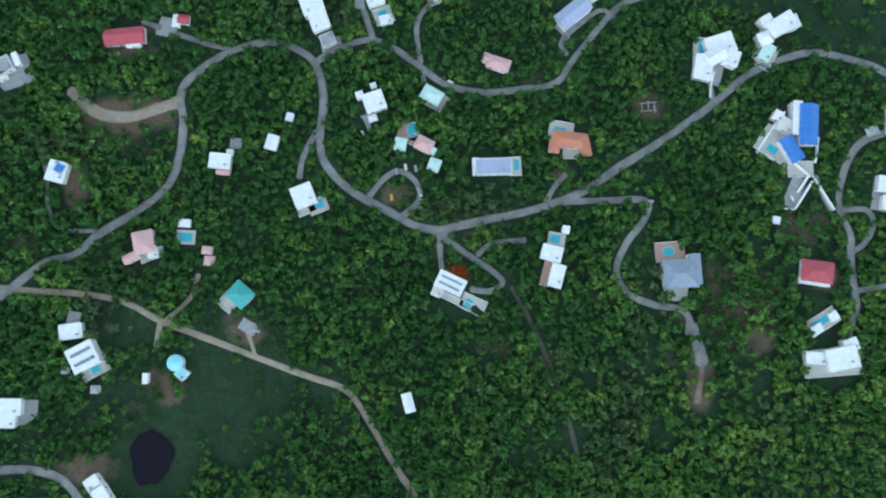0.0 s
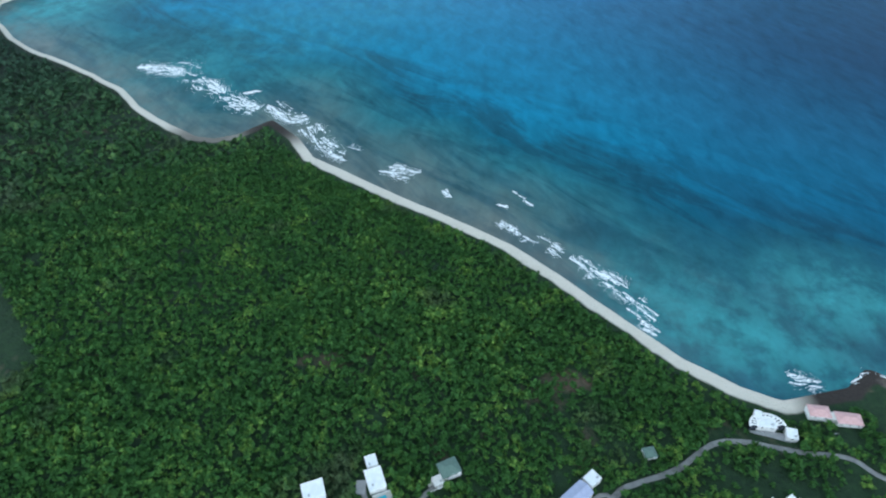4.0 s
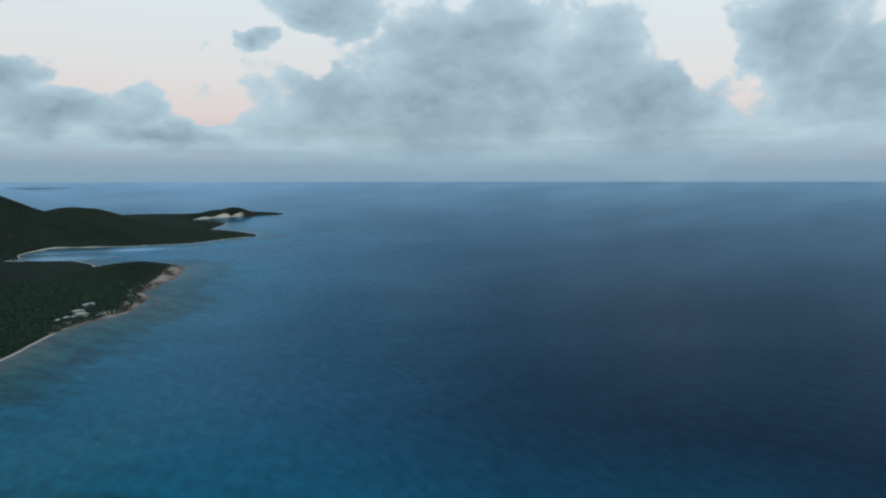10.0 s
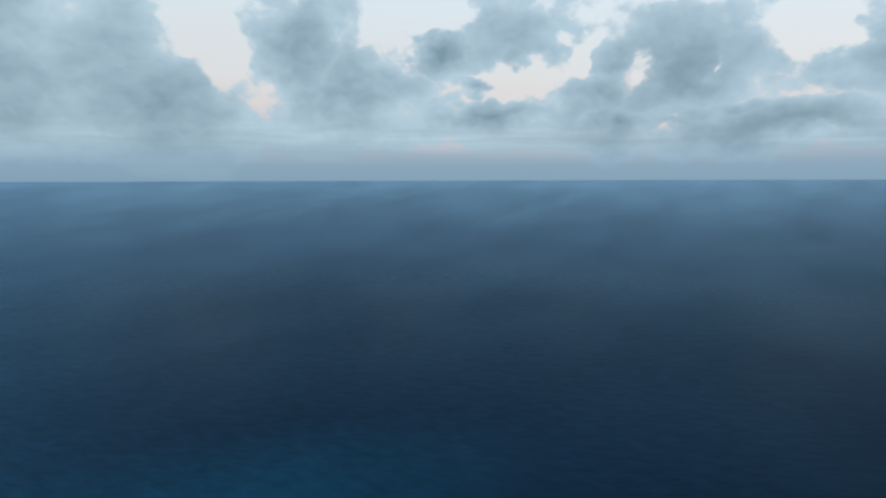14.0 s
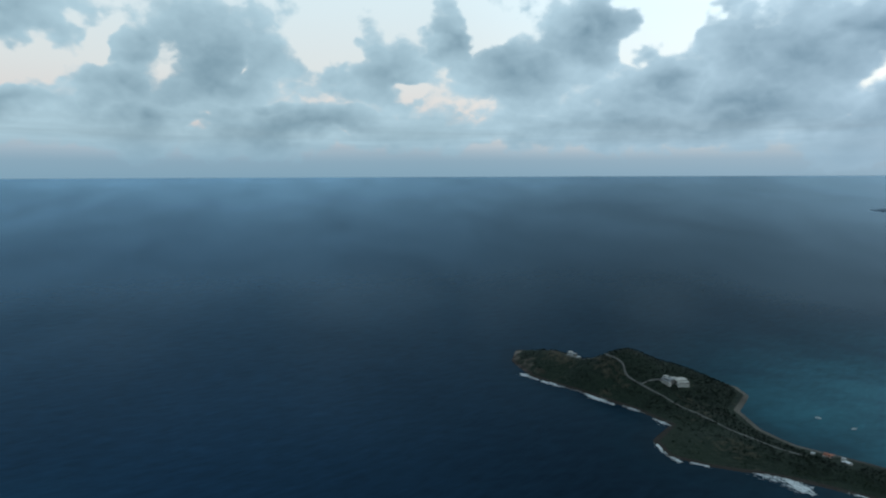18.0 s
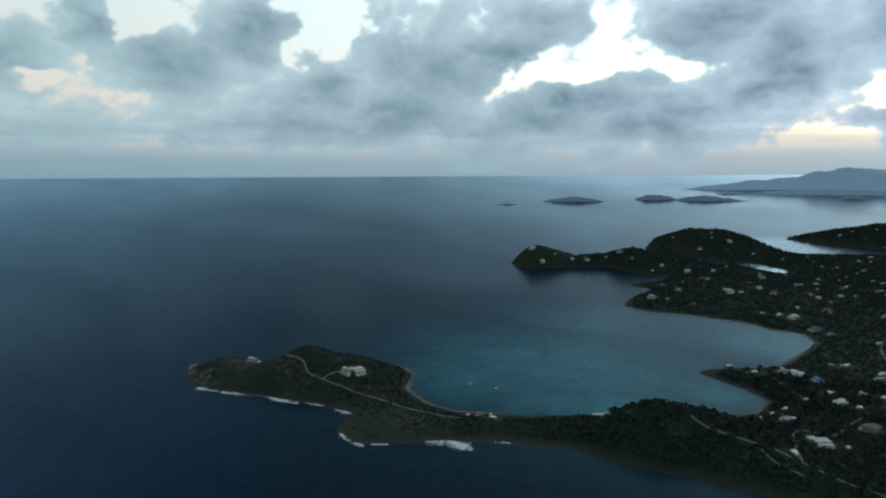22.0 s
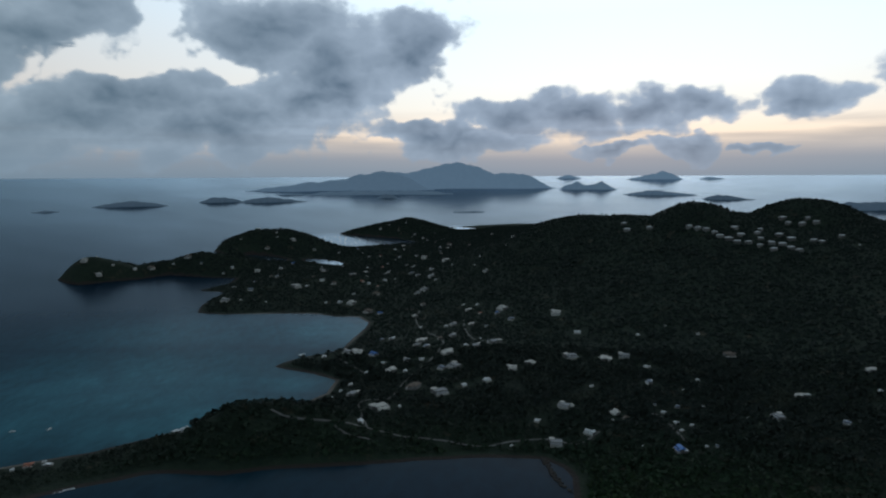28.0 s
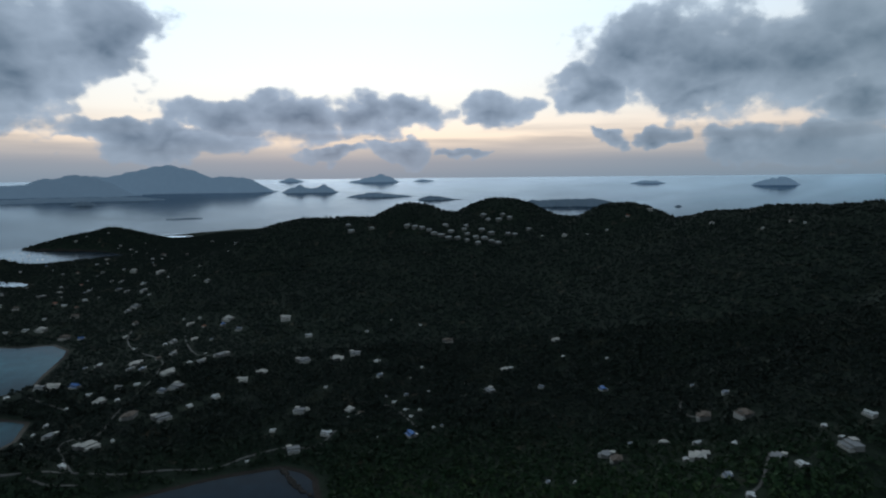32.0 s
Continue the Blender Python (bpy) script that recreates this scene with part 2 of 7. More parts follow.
    back = nt.nodes.new("ShaderNodeBackground")
    thin = nt.nodes.new("ShaderNodeBackground")
    thin.inputs[1].default_value = 0.002
    nt.links.new(nishita.outputs[0], thin.inputs[0])
    nt.links.new(sky, back.inputs[0])
    add = nt.nodes.new("ShaderNodeAddShader")
    nt.links.new(back.outputs[0], add.inputs[0]), nt.links.new(thin.outputs[0], add.inputs[1])
    out = nt.nodes.new("ShaderNodeOutputWorld")
    nt.links.new(add.outputs[0], out.inputs[0])


def nt_color(nt, vector, scale):
    n = nt.nodes.new("ShaderNodeTexNoise")
    n.inputs["Scale"].default_value, n.inputs["Detail"].default_value = scale, 3.0
    nt.links.new(vector, n.inputs["Vector"])
    return n.outputs[1]


def cells(nt, vector, scale):
    n = nt.nodes.new("ShaderNodeTexVoronoi")
    n.inputs["Scale"].default_value = scale
    nt.links.new(vector, n.inputs["Vector"])
    return n.outputs[0]


build_sky()
lamp = bpy.data.lights.new("low_sun", "SUN")
lamp.energy, lamp.angle, lamp.color = 0.25, radians(20), (1.0, 0.86, 0.72)
sun_ob = new("low_sun", lamp)
sun_ob.matrix_world = look((0, 0, 0), (-math.sin(radians(SUN_AZ)), -math.cos(radians(SUN_AZ)), -math.tan(radians(9))))

# ---- materials ----


def material(name):
    m = bpy.data.materials.new(name)
    m.use_nodes = True
    nt = m.node_tree
    b = nt.nodes["Principled BSDF"]
    return m, nt, b


def surface(name, dark, light, scale=0.5, rough=0.7, bump=0.3, metallic=0.0, fine=6.0, depth=0.05, per_object=0.0):
    """Two scales of mottling between two colours, with fine relief."""
    m, nt, b = material(name)
    co = nt.nodes.new("ShaderNodeTexCoord").outputs["Object"]
    big = fbm(nt, co, scale, 5.0, 0.6)
    small = fbm(nt, co, scale * fine, 4.0, 0.6)
    f = calc(nt, "ADD", calc(nt, "MULTIPLY", big, 0.65), calc(nt, "MULTIPLY", small, 0.35))
    col = ramp(nt, [(0.32, dark), (0.68, light)], f)
    if per_object:
        info = nt.nodes.new("ShaderNodeObjectInfo")
        hsv = nt.nodes.new("ShaderNodeHueSaturation")
        nt.links.new(calc(nt, "MULTIPLY_ADD", info.outputs["Random"], per_object, 1 - per_object / 2), hsv.inputs["Value"])
        nt.links.new(col, hsv.inputs["Color"])
        col = hsv.outputs[0]
    nt.links.new(col, b.inputs["Base Color"])
    nt.links.new(calc(nt, "MULTIPLY_ADD", small, 0.3, rough - 0.15), b.inputs["Roughness"])
    b.inputs["Metallic"].default_value = metallic
    if bump:
        bn = nt.nodes.new("ShaderNodeBump")
        bn.inputs["Strength"].default_value, bn.inputs["Distance"].default_value = bump, depth
        nt.links.new(small, bn.inputs["Height"]), nt.links.new(bn.outputs[0], b.inputs["Normal"])
    return m

# ---- the plan of the land, in metres; +y is where the camera looks first ----
# Past NEAR metres distances are drawn together towards FAR, along the lines of sight, so that islands miles away and the horizon fit within the lens's reach.
NEAR, FAR = 2600.0, 4900.0


RISE = EYE / (FAR - NEAR)


def lift(r):
    """How far the drawn sea stands over the flat one at a drawn range."""
    return RISE * 260 * np.logaddexp(0, (r - NEAR) / 260)


def true_range(r):
    r = np.asarray(r, float)
    return np.where(r > 1400, EYE * r / np.maximum(EYE - lift(r), 1e-4), r)


DRAWN = np.concatenate([np.arange(1400, 4800, 4.0), np.linspace(4800, 4899.9, 400)])
REACH = true_range(DRAWN)


def squeeze(x, y, z):
    r = np.maximum(np.hypot(x, y), 1e-6)
    k = np.where(r > 1400, np.interp(r, REACH, DRAWN) / r, 1.0)
    return x * k, y * k, EYE + (z - EYE) * k


BEACH_COAST = [(430, 250), (400, 312), (373, 332), (349, 313), (322, 308), (284, 299), (251, 315), (210, 346), (168, 390), (121, 445), (68, 499),
               (8, 542), (-57, 585), (-114, 626), (-175, 667), (-201, 714), (-240, 757), (-272, 723), (-306, 709), (-337, 717), (-379, 744),
               (-444, 800), (-491, 851), (-549, 896), (-667, 972), (-742, 1032), (-815, 1113), (-849, 1190), (-820, 1241), (-737, 1315),
               (-694, 1371), (-581, 1469), (-541, 1561), (-473, 1798), (-385, 2130), (-307, 2265), (-199, 2375)]
NORTH_COAST = [(-150, 2640), (-184, 2800), (-54, 3181), (-13, 3536), (-142, 3686), (-319, 3560), (-453, 3540), (-473, 3791), (-611, 4079), (-850, 4090),
               (-972, 4554), (-856, 4914), (-520, 4864), (-15, 4882), (358, 5238), (557, 5322), (453, 5847), (204, 6252), (424, 7114), (51, 7960),
               (664, 8556), (1280, 8777), (900, 9300), (0, 9200), (-2500, 9500), (-5200, 8200), (-6000, 4000), (-6200, 0), (-5600, -3800)]
SOUTH_COAST = [(-4200, -5000), (-2000, -5800), (-400, -5900), (300, -5800), (900, -5400), (1500, -5000), (1560, -4700), (1290, -4560), (1000, -4400),
               (800, -4130), (1018, -3937), (1257, -3735), (1460, -3890), (1700, -4150), (1950, -3950), (1990, -3560), (1780, -3330), (1600, -3130),
               (1760, -3010), (1950, -2900), (2130, -2680), (2112, -2445), (1920, -2348), (1766, -2509), (1700, -2640), (1476, -2597), (1331, -2591),
               (1300, -2440), (1338, -2286), (1223, -2264), (1172, -2025), (1117, -1911), (1029, -1890), (903, -1921), (727, -1939), (650, -1911)]
EAST_COAST = [(572, -1916), (513, -1841), (505, -1691), (503, -1531), (596, -1427), (612, -1375), (581, -1360), (506, -1333), (440, -1298), (432, -1208), (460, -1150),
              (560, -1060), (670, -939), (719, -881), (783, -841), (837, -803), (911, -796), (996, -816), (1064, -890), (1110, -905), (1190, -880), (1265, -800),
              (1330, -700), (1420, -640), (1488, -563), (1413, -521), (1284, -517), (1166, -581), (1055, -642), (961, -669), (906, -594), (853, -581),
              (811, -620), (769, -684), (715, -740), (663, -782), (596, -830), (536, -847), (474, -850), (400, -880), (326, -901), (224, -930), (83, -971),
              (19, -972), (-11, -971), (-45, -945), (-60, -912)]
HOME_COAST = [(-60, -872), (-54, -800), (20, -700), (120, -580), (240, -460), (330, -330), (390, -180), (430, -40), (450, 120)]
COAST = np.array(BEACH_COAST + NORTH_COAST + SOUTH_COAST + EAST_COAST + HOME_COAST, float)
# salt ponds and inner harbours behind the southern shore: x, y, half length, half width, turn
PONDS = [(1525, -3285, 205, 66, -31), (1135, -3155, 195, 50, -36), (680, -5250, 160, 150, 60), (-186, -96, 17, 20, 0), (-600, 4560, 300, 40, 5), (-760, 4200, 200, 60, 0)]
# crests: x, y, height, width
CRESTS = [
    [(-20, -2950, 150, 500), (-100, -2740, 232, 700), (-160, -2690, 276, 850), (-317, -2581, 290, 900), (-455, -2509, 290, 1000), (-582, -2483, 290, 1100), (-732, -2547, 306, 1150),
     (-1017, -2610, 300, 1200), (-1199, -2363, 280, 1150), (-1334, -2115, 290, 1150), (-1441, -1919, 292, 1100), (-1536, -1778, 330, 1100), (-1623, -1629, 340, 1200), (-1712, -1381, 364, 1200),
     (-1900, -900, 360, 1100), (-2100, 0, 320, 1100)],
    [(-565, -2478, 350, 680), (-600, -2490, 348, 680)],
    [(-1000, -2605, 360, 800), (-1035, -2612, 358, 800)],
    [(-1310, -2150, 336, 750), (-1350, -2090, 336, 750)],
    [(-1600, -1670, 352, 650), (-1660, -1560, 356, 700)],
    [(-1300, -900, 240, 560), (-983, -800, 165, 500), (-760, -600, 125, 420), (-520, -520, 105, 380)],
    [(1400, -585, 30, 190), (1350, -590, 45, 190), (1278, -650, 36, 190), (1210, -711, 80, 190), (1184, -784, 54, 190), (1150, -850, 12, 150)],
    [(603, -930, 22, 150), (505, -960, 72, 150), (447, -1005, 60, 150), (340, -980, 40, 150)],
    [(560, -1425, 12, 130), (500, -1450, 20, 130), (420, -1520, 22, 130)],
    [(2040, -2470, 40, 300), (2003, -2495, 110, 300), (1837, -2559, 44, 260), (1606, -2760, 92, 280), (1470, -2810, 76, 170), (1330, -2850, 16, 120)],
    [(1811, -3510, 60, 420), (1695, -3568, 138, 420), (1550, -3633, 130, 420), (1433, -3681, 40, 350)],
    [(1460, -4677, 26, 420), (1165, -4760, 86, 420), (1014, -4794, 126, 420), (880, -4831, 70, 220)],
    [(1100, -2120, 40, 250), (1000, -2250, 50, 300), (700, -2400, 50, 300)],
    [(-480, 3250, 50, 260), (-216, 3343, 68, 260), (-58, 3490, 26, 200)],
    [(-300, 6290, 70, 500), (-508, 6300, 100, 600), (-784, 6280, 214, 700), (-975, 6400, 232, 700), (-1199, 6390, 172, 600), (-1356, 6340, 262, 700), (-1523, 6330, 352, 760), (-1675, 6280, 396, 800), (-1838, 6260, 330, 800),
     (-2061, 6250, 294, 800), (-2230, 6250, 306, 800), (-2483, 6320, 282, 800), (-2874, 6310, 282, 800), (-3205, 6310, 328, 800), (-3487, 6320, 380, 700), (-3712, 6310, 318, 700), (-3984, 6310, 392, 700), (-4214, 6320, 462, 800),
     (-4435, 6320, 456, 900), (-5200, 5000, 380, 1200)],
    [(-500, 6000, 60, 600), (-1400, 5800, 130, 1300), (-2600, 5700, 190, 1400), (-4000, 5600, 260, 1500)],
    [(200, 8300, 60, 500), (590, 8580, 132, 450), (1050, 8600, 56, 450)],
    [(300, 5450, 24, 300), (88, 5700, 42, 400), (-300, 5800, 60, 500)],
    [(-1000, 3300, 70, 800), (-1361, 3006, 130, 1100), (-1700, 2000, 200, 1200), (-1900, 1000, 250, 1200), (-2100, 0, 280, 1200)],
]


def lattice(n, seed):
    return np.random.RandomState(seed).rand(n, n)


GRAINS = lattice(256, 5)


def value_noise(x, y):
    xi, yi = np.floor(x).astype(int), np.floor(y).astype(int)
    u, v = x - xi, y - yi
    u, v = u * u * (3 - 2 * u), v * v * (3 - 2 * v)
    g = lambda a, b: GRAINS[a % 256, b % 256]
    return (g(xi, yi) * (1 - u) + g(xi + 1, yi) * u) * (1 - v) + (g(xi, yi + 1) * (1 - u) + g(xi + 1, yi + 1) * u) * v


def rough_noise(x, y, size, octaves=4):
    total, amp = 0, 0.5
    for k in range(octaves):
        total = total + amp * (value_noise(x / size + 17.3 * k, y / size - 9.1 * k) - 0.5)
        amp, size = amp * 0.5, size * 0.5
    return total * 2


def shore_distance(x, y):
    """Metres from the coast: positive on land, negative over the sea."""
    best = np.full(x.shape, 1e12)
    inside = np.zeros(x.shape, bool)
    n = len(COAST)
    for k in range(n):
        ax, ay = COAST[k]
        bx, by = COAST[(k + 1) % n]
        dx, dy = bx - ax, by - ay
        s = np.clip(((x - ax) * dx + (y - ay) * dy) / (dx * dx + dy * dy), 0, 1)
        best = np.minimum(best, (x - ax - s * dx) ** 2 + (y - ay - s * dy) ** 2)
        if ay != by:
            inside ^= ((ay > y) != (by > y)) & (x < dx * (y - ay) / dy + ax)
    d = np.sqrt(best) * np.where(inside, 1, -1)
    for px, py, a, b, turn in PONDS:
        c, s = math.cos(radians(turn)), math.sin(radians(turn))
        u, v = ((x - px) * c + (y - py) * s) / a, (-(x - px) * s + (y - py) * c) / b
        rim = np.hypot(u, v)
        d = np.where(rim < 6, np.minimum(d, (rim - 1) * b), d) if b > 25 else d
    wob = np.clip(np.hypot(x, y) / 250, 1, 12)
    return d + wob * 1.6 * rough_noise(x, y, 60 + wob * 6, 3)


def height(x, y, d=None):
    x, y = np.asarray(x, float), np.asarray(y, float)
    d = shore_distance(x, y) if d is None else d
    land = np.maximum(d, 0)
    base = 42 * (1 - np.exp(-land / 260))
    top = np.zeros(x.shape)
    for line in CRESTS:
        best = np.zeros(x.shape)
        for (ax, ay, az, aw), (bx, by, bz, bw) in zip(line, line[1:]):
            dx, dy = bx - ax, by - ay
            s = np.clip(((x - ax) * dx + (y - ay) * dy) / (dx * dx + dy * dy), 0, 1)
            u = np.hypot(x - ax - s * dx, y - ay - s * dy) / (aw + s * (bw - aw))
            fall = np.clip(1.1 - np.sqrt(u * u + 0.01), 0, 1) ** 1.25
            best = np.maximum(best, (az + s * (bz - az)) * fall)
        top = np.maximum(top, best)
    h = (base ** 4 + top ** 4) ** 0.25
    far = np.clip(np.hypot(x, y) / 1500, 0.2, 1.5)
    h = h + (1 - np.clip(h / 320, 0, 0.8)) * h * 0.2 * far * rough_noise(x, y, 420, 4) + 3 * rough_noise(x, y, 60, 3)
    zone = np.exp(-(((x + 186) / 30) ** 2 + ((y + 96) / 34) ** 2) ** 2)
    h = h * (1 - zone) + 33 * zone
    cliff = 1 - np.exp(-land / 38)
    return np.where(d > 0, 0.9 + np.maximum(h, 1.5) * cliff, np.maximum(d * 0.12 + 0.9, -6))


def ground_at(x, y):
    """The drawn ground point over a plan point."""
    z = height(np.array([x]), np.array([y]))
    X, Y, Z = squeeze(np.array([x]), np.array([y]), z)
    return Vector((X[0], Y[0], Z[0]))


# bare or dry ground: x, y, half sizes, strength
BARE = [(1340, -600, 110, 42, 0.42), (1190, -650, 95, 38, 0.36), (1010, -740, 90, 40, 0.32), (840, -690, 60, 50, 0.34), (201, 4, 38, 47, 0.5), (208, -18, 26, 21, 0.55), (36, -22, 26, 10, 0.42), (-212, 131, 37, 16, 0.8), (-223, 121, 22, 17, 0.6), (-245, 82, 11, 18, 0.8), (143, 142, 19, 13, 0.6), (172, -45, 12, 25, 0.8), (103, 316, 30, 17, 0.6), (-99, 330, 54, 13, 0.45), (81, 296, 33, 19, 0.4), (-32, 78, 13, 10, 0.7), (10, 26, 19, 9, 0.5), (73, -33, 19, 9, 0.5), (-127, -15, 16, 10, 0.7), (-228, -101, 22, 13, 0.7), (-278, 40, 27, 18, 0.4), (247, 59, 27, 18, 0.5), (83, 93, 12, 8, 0.6), (-217, 179, 27, 11, 0.6), (-177, -50, 12, 13, 0.75), (261, 24, 15, 12, 0.7), (170, -42, 9, 24, 0.8), (-190, -46, 10, 10, 0.6)]


def bareness(x, y):
    total = np.zeros(x.shape)
    for cx, cy, a, b, s in BARE:
        total = np.maximum(total, s * np.exp(-(((x - cx) / a) ** 2 + ((y - cy) / b) ** 2) ** 1.5))
    return total


def sheet_grid(step_deg, radii):
    """Azimuths (fine where the camera looks, coarse in the unseen west) and true ranges of a round grid."""
    az = np.concatenate([np.arange(-42, 236, step_deg), np.arange(236, 318, 2.0)])
    a, r = np.meshgrid(np.radians(az), radii, indexing="ij")
    return a, r


def grid_faces(na, nr):
    i, j = np.meshgrid(np.arange(na), np.arange(nr - 1), indexing="ij")
    k = (i + 1) % na
    return np.stack([i * nr + j, k * nr + j, k * nr + j + 1, i * nr + j + 1], -1).reshape(-1, 4)


def mesh_from(name, verts, faces, smooth=True):
    me = bpy.data.meshes.new(name)
    me.vertices.add(len(verts))
    me.vertices.foreach_set("co", np.asarray(verts, np.float32).ravel())
    n = faces.shape[1]
    me.loops.add(faces.size)
    me.loops.foreach_set("vertex_index", faces.astype(np.int32).ravel())
    me.polygons.add(len(faces))
    me.polygons.foreach_set("loop_start", np.arange(0, faces.size, n, dtype=np.int32))
    me.polygons.foreach_set("use_smooth", np.full(len(faces), smooth))
    me.update(calc_edges=True)
    return me


def attribute(me, name, values):
    me.attributes.new(name, "FLOAT", "POINT").data.foreach_set("value", np.asarray(values, np.float32))


def ranges(first, grow, start, stop):
    out, r = [], start
    while r < stop:
        out.append(r)
        r += max(first, r * grow)
    return np.array(out + [stop])


# ground
ga, gs = sheet_grid(0.3, np.concatenate([[0.0], ranges(5.0, 0.006, 2.0, FAR * 0.985)]))
gr = true_range(gs)
gx, gy = gr * np.sin(ga), gr * np.cos(ga)
gd = shore_distance(gx, gy)
gz = height(gx, gy, gd)
shape = gx.shape
X, Y, Z = squeeze(gx, gy, gz)
faces = grid_faces(*shape)
keep = (gd.ravel() > -60)[faces].any(1) & ~((gr.ravel() > 9800)[faces].any(1))
faces = faces[keep]
used = np.unique(faces)
remap = np.zeros(gx.size, int)
remap[used] = np.arange(len(used))
me = mesh_from("ground", np.stack([X.ravel(), Y.ravel(), Z.ravel()], 1)[used], remap[faces])
attribute(me, "shore", gd.ravel()[used])
bluff = np.exp(-(gd / 55) ** 2) * (np.clip((gy - 2080) / 120, 0, 1) * np.clip((3700 - gy) / 300, 0, 1) + 0.35 * np.clip((gx - 1180) / 120, 0, 1) * (gy > -760) * (gy < -300) + 0.35 * np.exp(-((gx - 395) ** 2 + (gy - 318) ** 2) / 60 ** 2))
attribute(me, "bluff", bluff.ravel()[used])
attribute(me, "rocky", np.maximum(np.exp(-(((gx + 235) / 60) ** 2 + ((gy - 742) / 52) ** 2) ** 2), 0.75 * np.exp(-(((gx + 318) / 60) ** 2 + ((gy - 722) / 45) ** 2) ** 2)).ravel()[used])
attribute(me, "sandy", np.maximum.reduce([0.2 * np.exp(-((gx - bx) ** 2 + (gy - by) ** 2) / 70 ** 2) for bx, by in ((1190, -880), (1090, -902), (1000, -820), (912, -798), (820, -812), (440, -1230), (505, -1640), (560, -1900), (760, -1935), (900, -1920))]).ravel()[used])
attribute(me, "bare", bareness(gx, gy).ravel()[used])
GROUND = tagged(new("ground", me), "hilly tropical island ground under dense green scrub with bare earth patches", "ground", kind="structure")

# sea
sa, sr = sheet_grid(0.5, np.concatenate([true_range(ranges(7.0, 0.009, 250.0, FAR * 0.96)), [60000, 80000, 120000, 300000]]))
sx, sy = sr * np.sin(sa), sr * np.cos(sa)
sd = shore_distance(sx, sy)
X, Y, Z = squeeze(sx, sy, np.zeros(sx.shape))
faces = grid_faces(*sx.shape)
keep = ~((sd.ravel() > 90)[faces].all(1))
faces = faces[keep]
used = np.unique(faces)
remap = np.zeros(sx.size, int)
remap[used] = np.arange(len(used))
me = mesh_from("sea", np.stack([X.ravel(), Y.ravel(), Z.ravel()], 1)[used], remap[faces])
# the bottom falls off slowly in the north and steeply off the eastern and southern points
steep = 1 + 4.5 * np.clip((250 - sy) / 450, 0, 1)
attribute(me, "shore", (-sd * steep).ravel()[used])


def shallows(x, y):
    """How bright the sandy bottom shows, from 0 to 1, over the known banks."""
    total = np.zeros(x.shape)
    for bx, by, a, b, turn, s in ((280, 385, 135, 75, -34, 1.0), (385, 425, 95, 65, -20, 1.0), (330, 350, 60, 26, 0, 0.6), (640, -1030, 260, 130, 30, 0.85), (560, -1250, 150, 90, 10, 0.7), (620, -1720, 240, 180, 0, 0.75),
                                  (-720, 1180, 160, 90, 50, 0.9), (-560, 1330, 220, 60, 40, 0.55), (-350, 1000, 500, 160, 45, 0.35), (420, 330, 90, 50, 0, 0.6), (900, -1000, 300, 200, 20, 0.6), (850, -1200, 420, 330, 0, 0.7), (1000, -1650, 380, 260, 20, 0.48)):
        c, q = math.cos(radians(turn)), math.sin(radians(turn))
        u, v = ((x - bx) * c + (y - by) * q) / a, (-(x - bx) * q + (y - by) * c) / b
        total = np.maximum(total, s * np.exp(-(u * u + v * v)))
    return total


attribute(me, "bank", shallows(sx, sy).ravel()[used])
reach = np.hypot(sx, sy)
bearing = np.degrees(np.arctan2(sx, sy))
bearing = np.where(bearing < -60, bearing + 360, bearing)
# share of navy: rises with bearing and range, eased off near the northern shore
navy_share = np.clip((bearing + 1) / 42, 0, 1)
navy_share = np.maximum(navy_share * navy_share * (3 - 2 * navy_share), 0.65 * np.clip((reach - 2500) / 6000, 0, 1))
navy_share = navy_share * (1 - (1 - np.clip((-sd - 60) / 620, 0, 1)) * np.clip((sy - 300) / 350, 0, 1))
attribute(me, "deep", navy_share.ravel()[used])
# the share of light that ruffled water mirrors at the true slant of the view
slant = np.cos(np.arctan2(reach, EYE))
root = np.sqrt(1.33 ** 2 - 1 + slant ** 2)
mirror = 0.5 * ((slant - root) / (slant + root)) ** 2 * (1 + ((slant * root - (1 - slant ** 2)) / (slant * root + (1 - slant ** 2))) ** 2)
# sheltered ponds and harbours lie smoother; far gloss is raised to haze the horizon
calm = np.zeros(sx.shape)
for px, py, a, b, turn, still in [(*p, 1.0) for p in PONDS if p[3] > 25] + [(1350, -4180, 420, 260, -60, 0.35), (680, -1180, 260, 230, 30, 0.16), (780, -1700, 260, 200, 0, 0.16)]:
    c, q = math.cos(radians(turn)), math.sin(radians(turn))
    u, v = ((sx - px) * c + (sy - py) * q) / (a + 60), (-(sx - px) * q + (sy - py) * c) / (b + 60)
    calm = np.maximum(calm, still * np.clip(1.6 - np.hypot(u, v), 0, 1))
distant = np.clip((reach - 9000) / 40000, 0, 1) ** 0.7
# sunset glitter, a brighter north and a duller south-east baked in by bearing
attribute(me, "sheen", ((1 + 2.2 * calm + 0.06 * distant * (1 - 0.95 * np.exp(-((bearing - SUN_AZ) / 40) ** 2))) * 0.50 * mirror ** 1.42 * (1 + 0.4 * np.exp(-((bearing - SUN_AZ) / 36) ** 2)) * (1 - 0.46 * np.exp(-((bearing - 124) / 22) ** 2)) * (1 + 0.25 * np.clip((40 - bearing) / 40, 0, 1))).ravel()[used])
attribute(me, "sunset", np.exp(-((bearing - SUN_AZ) / 40) ** 2).ravel()[used])
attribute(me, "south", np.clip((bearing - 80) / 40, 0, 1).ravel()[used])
attribute(me, "reach", reach.ravel()[used])
SEA = tagged(new("sea", me), "calm deep blue sea with turquoise shallows and dark reef", "sea", kind="structure")


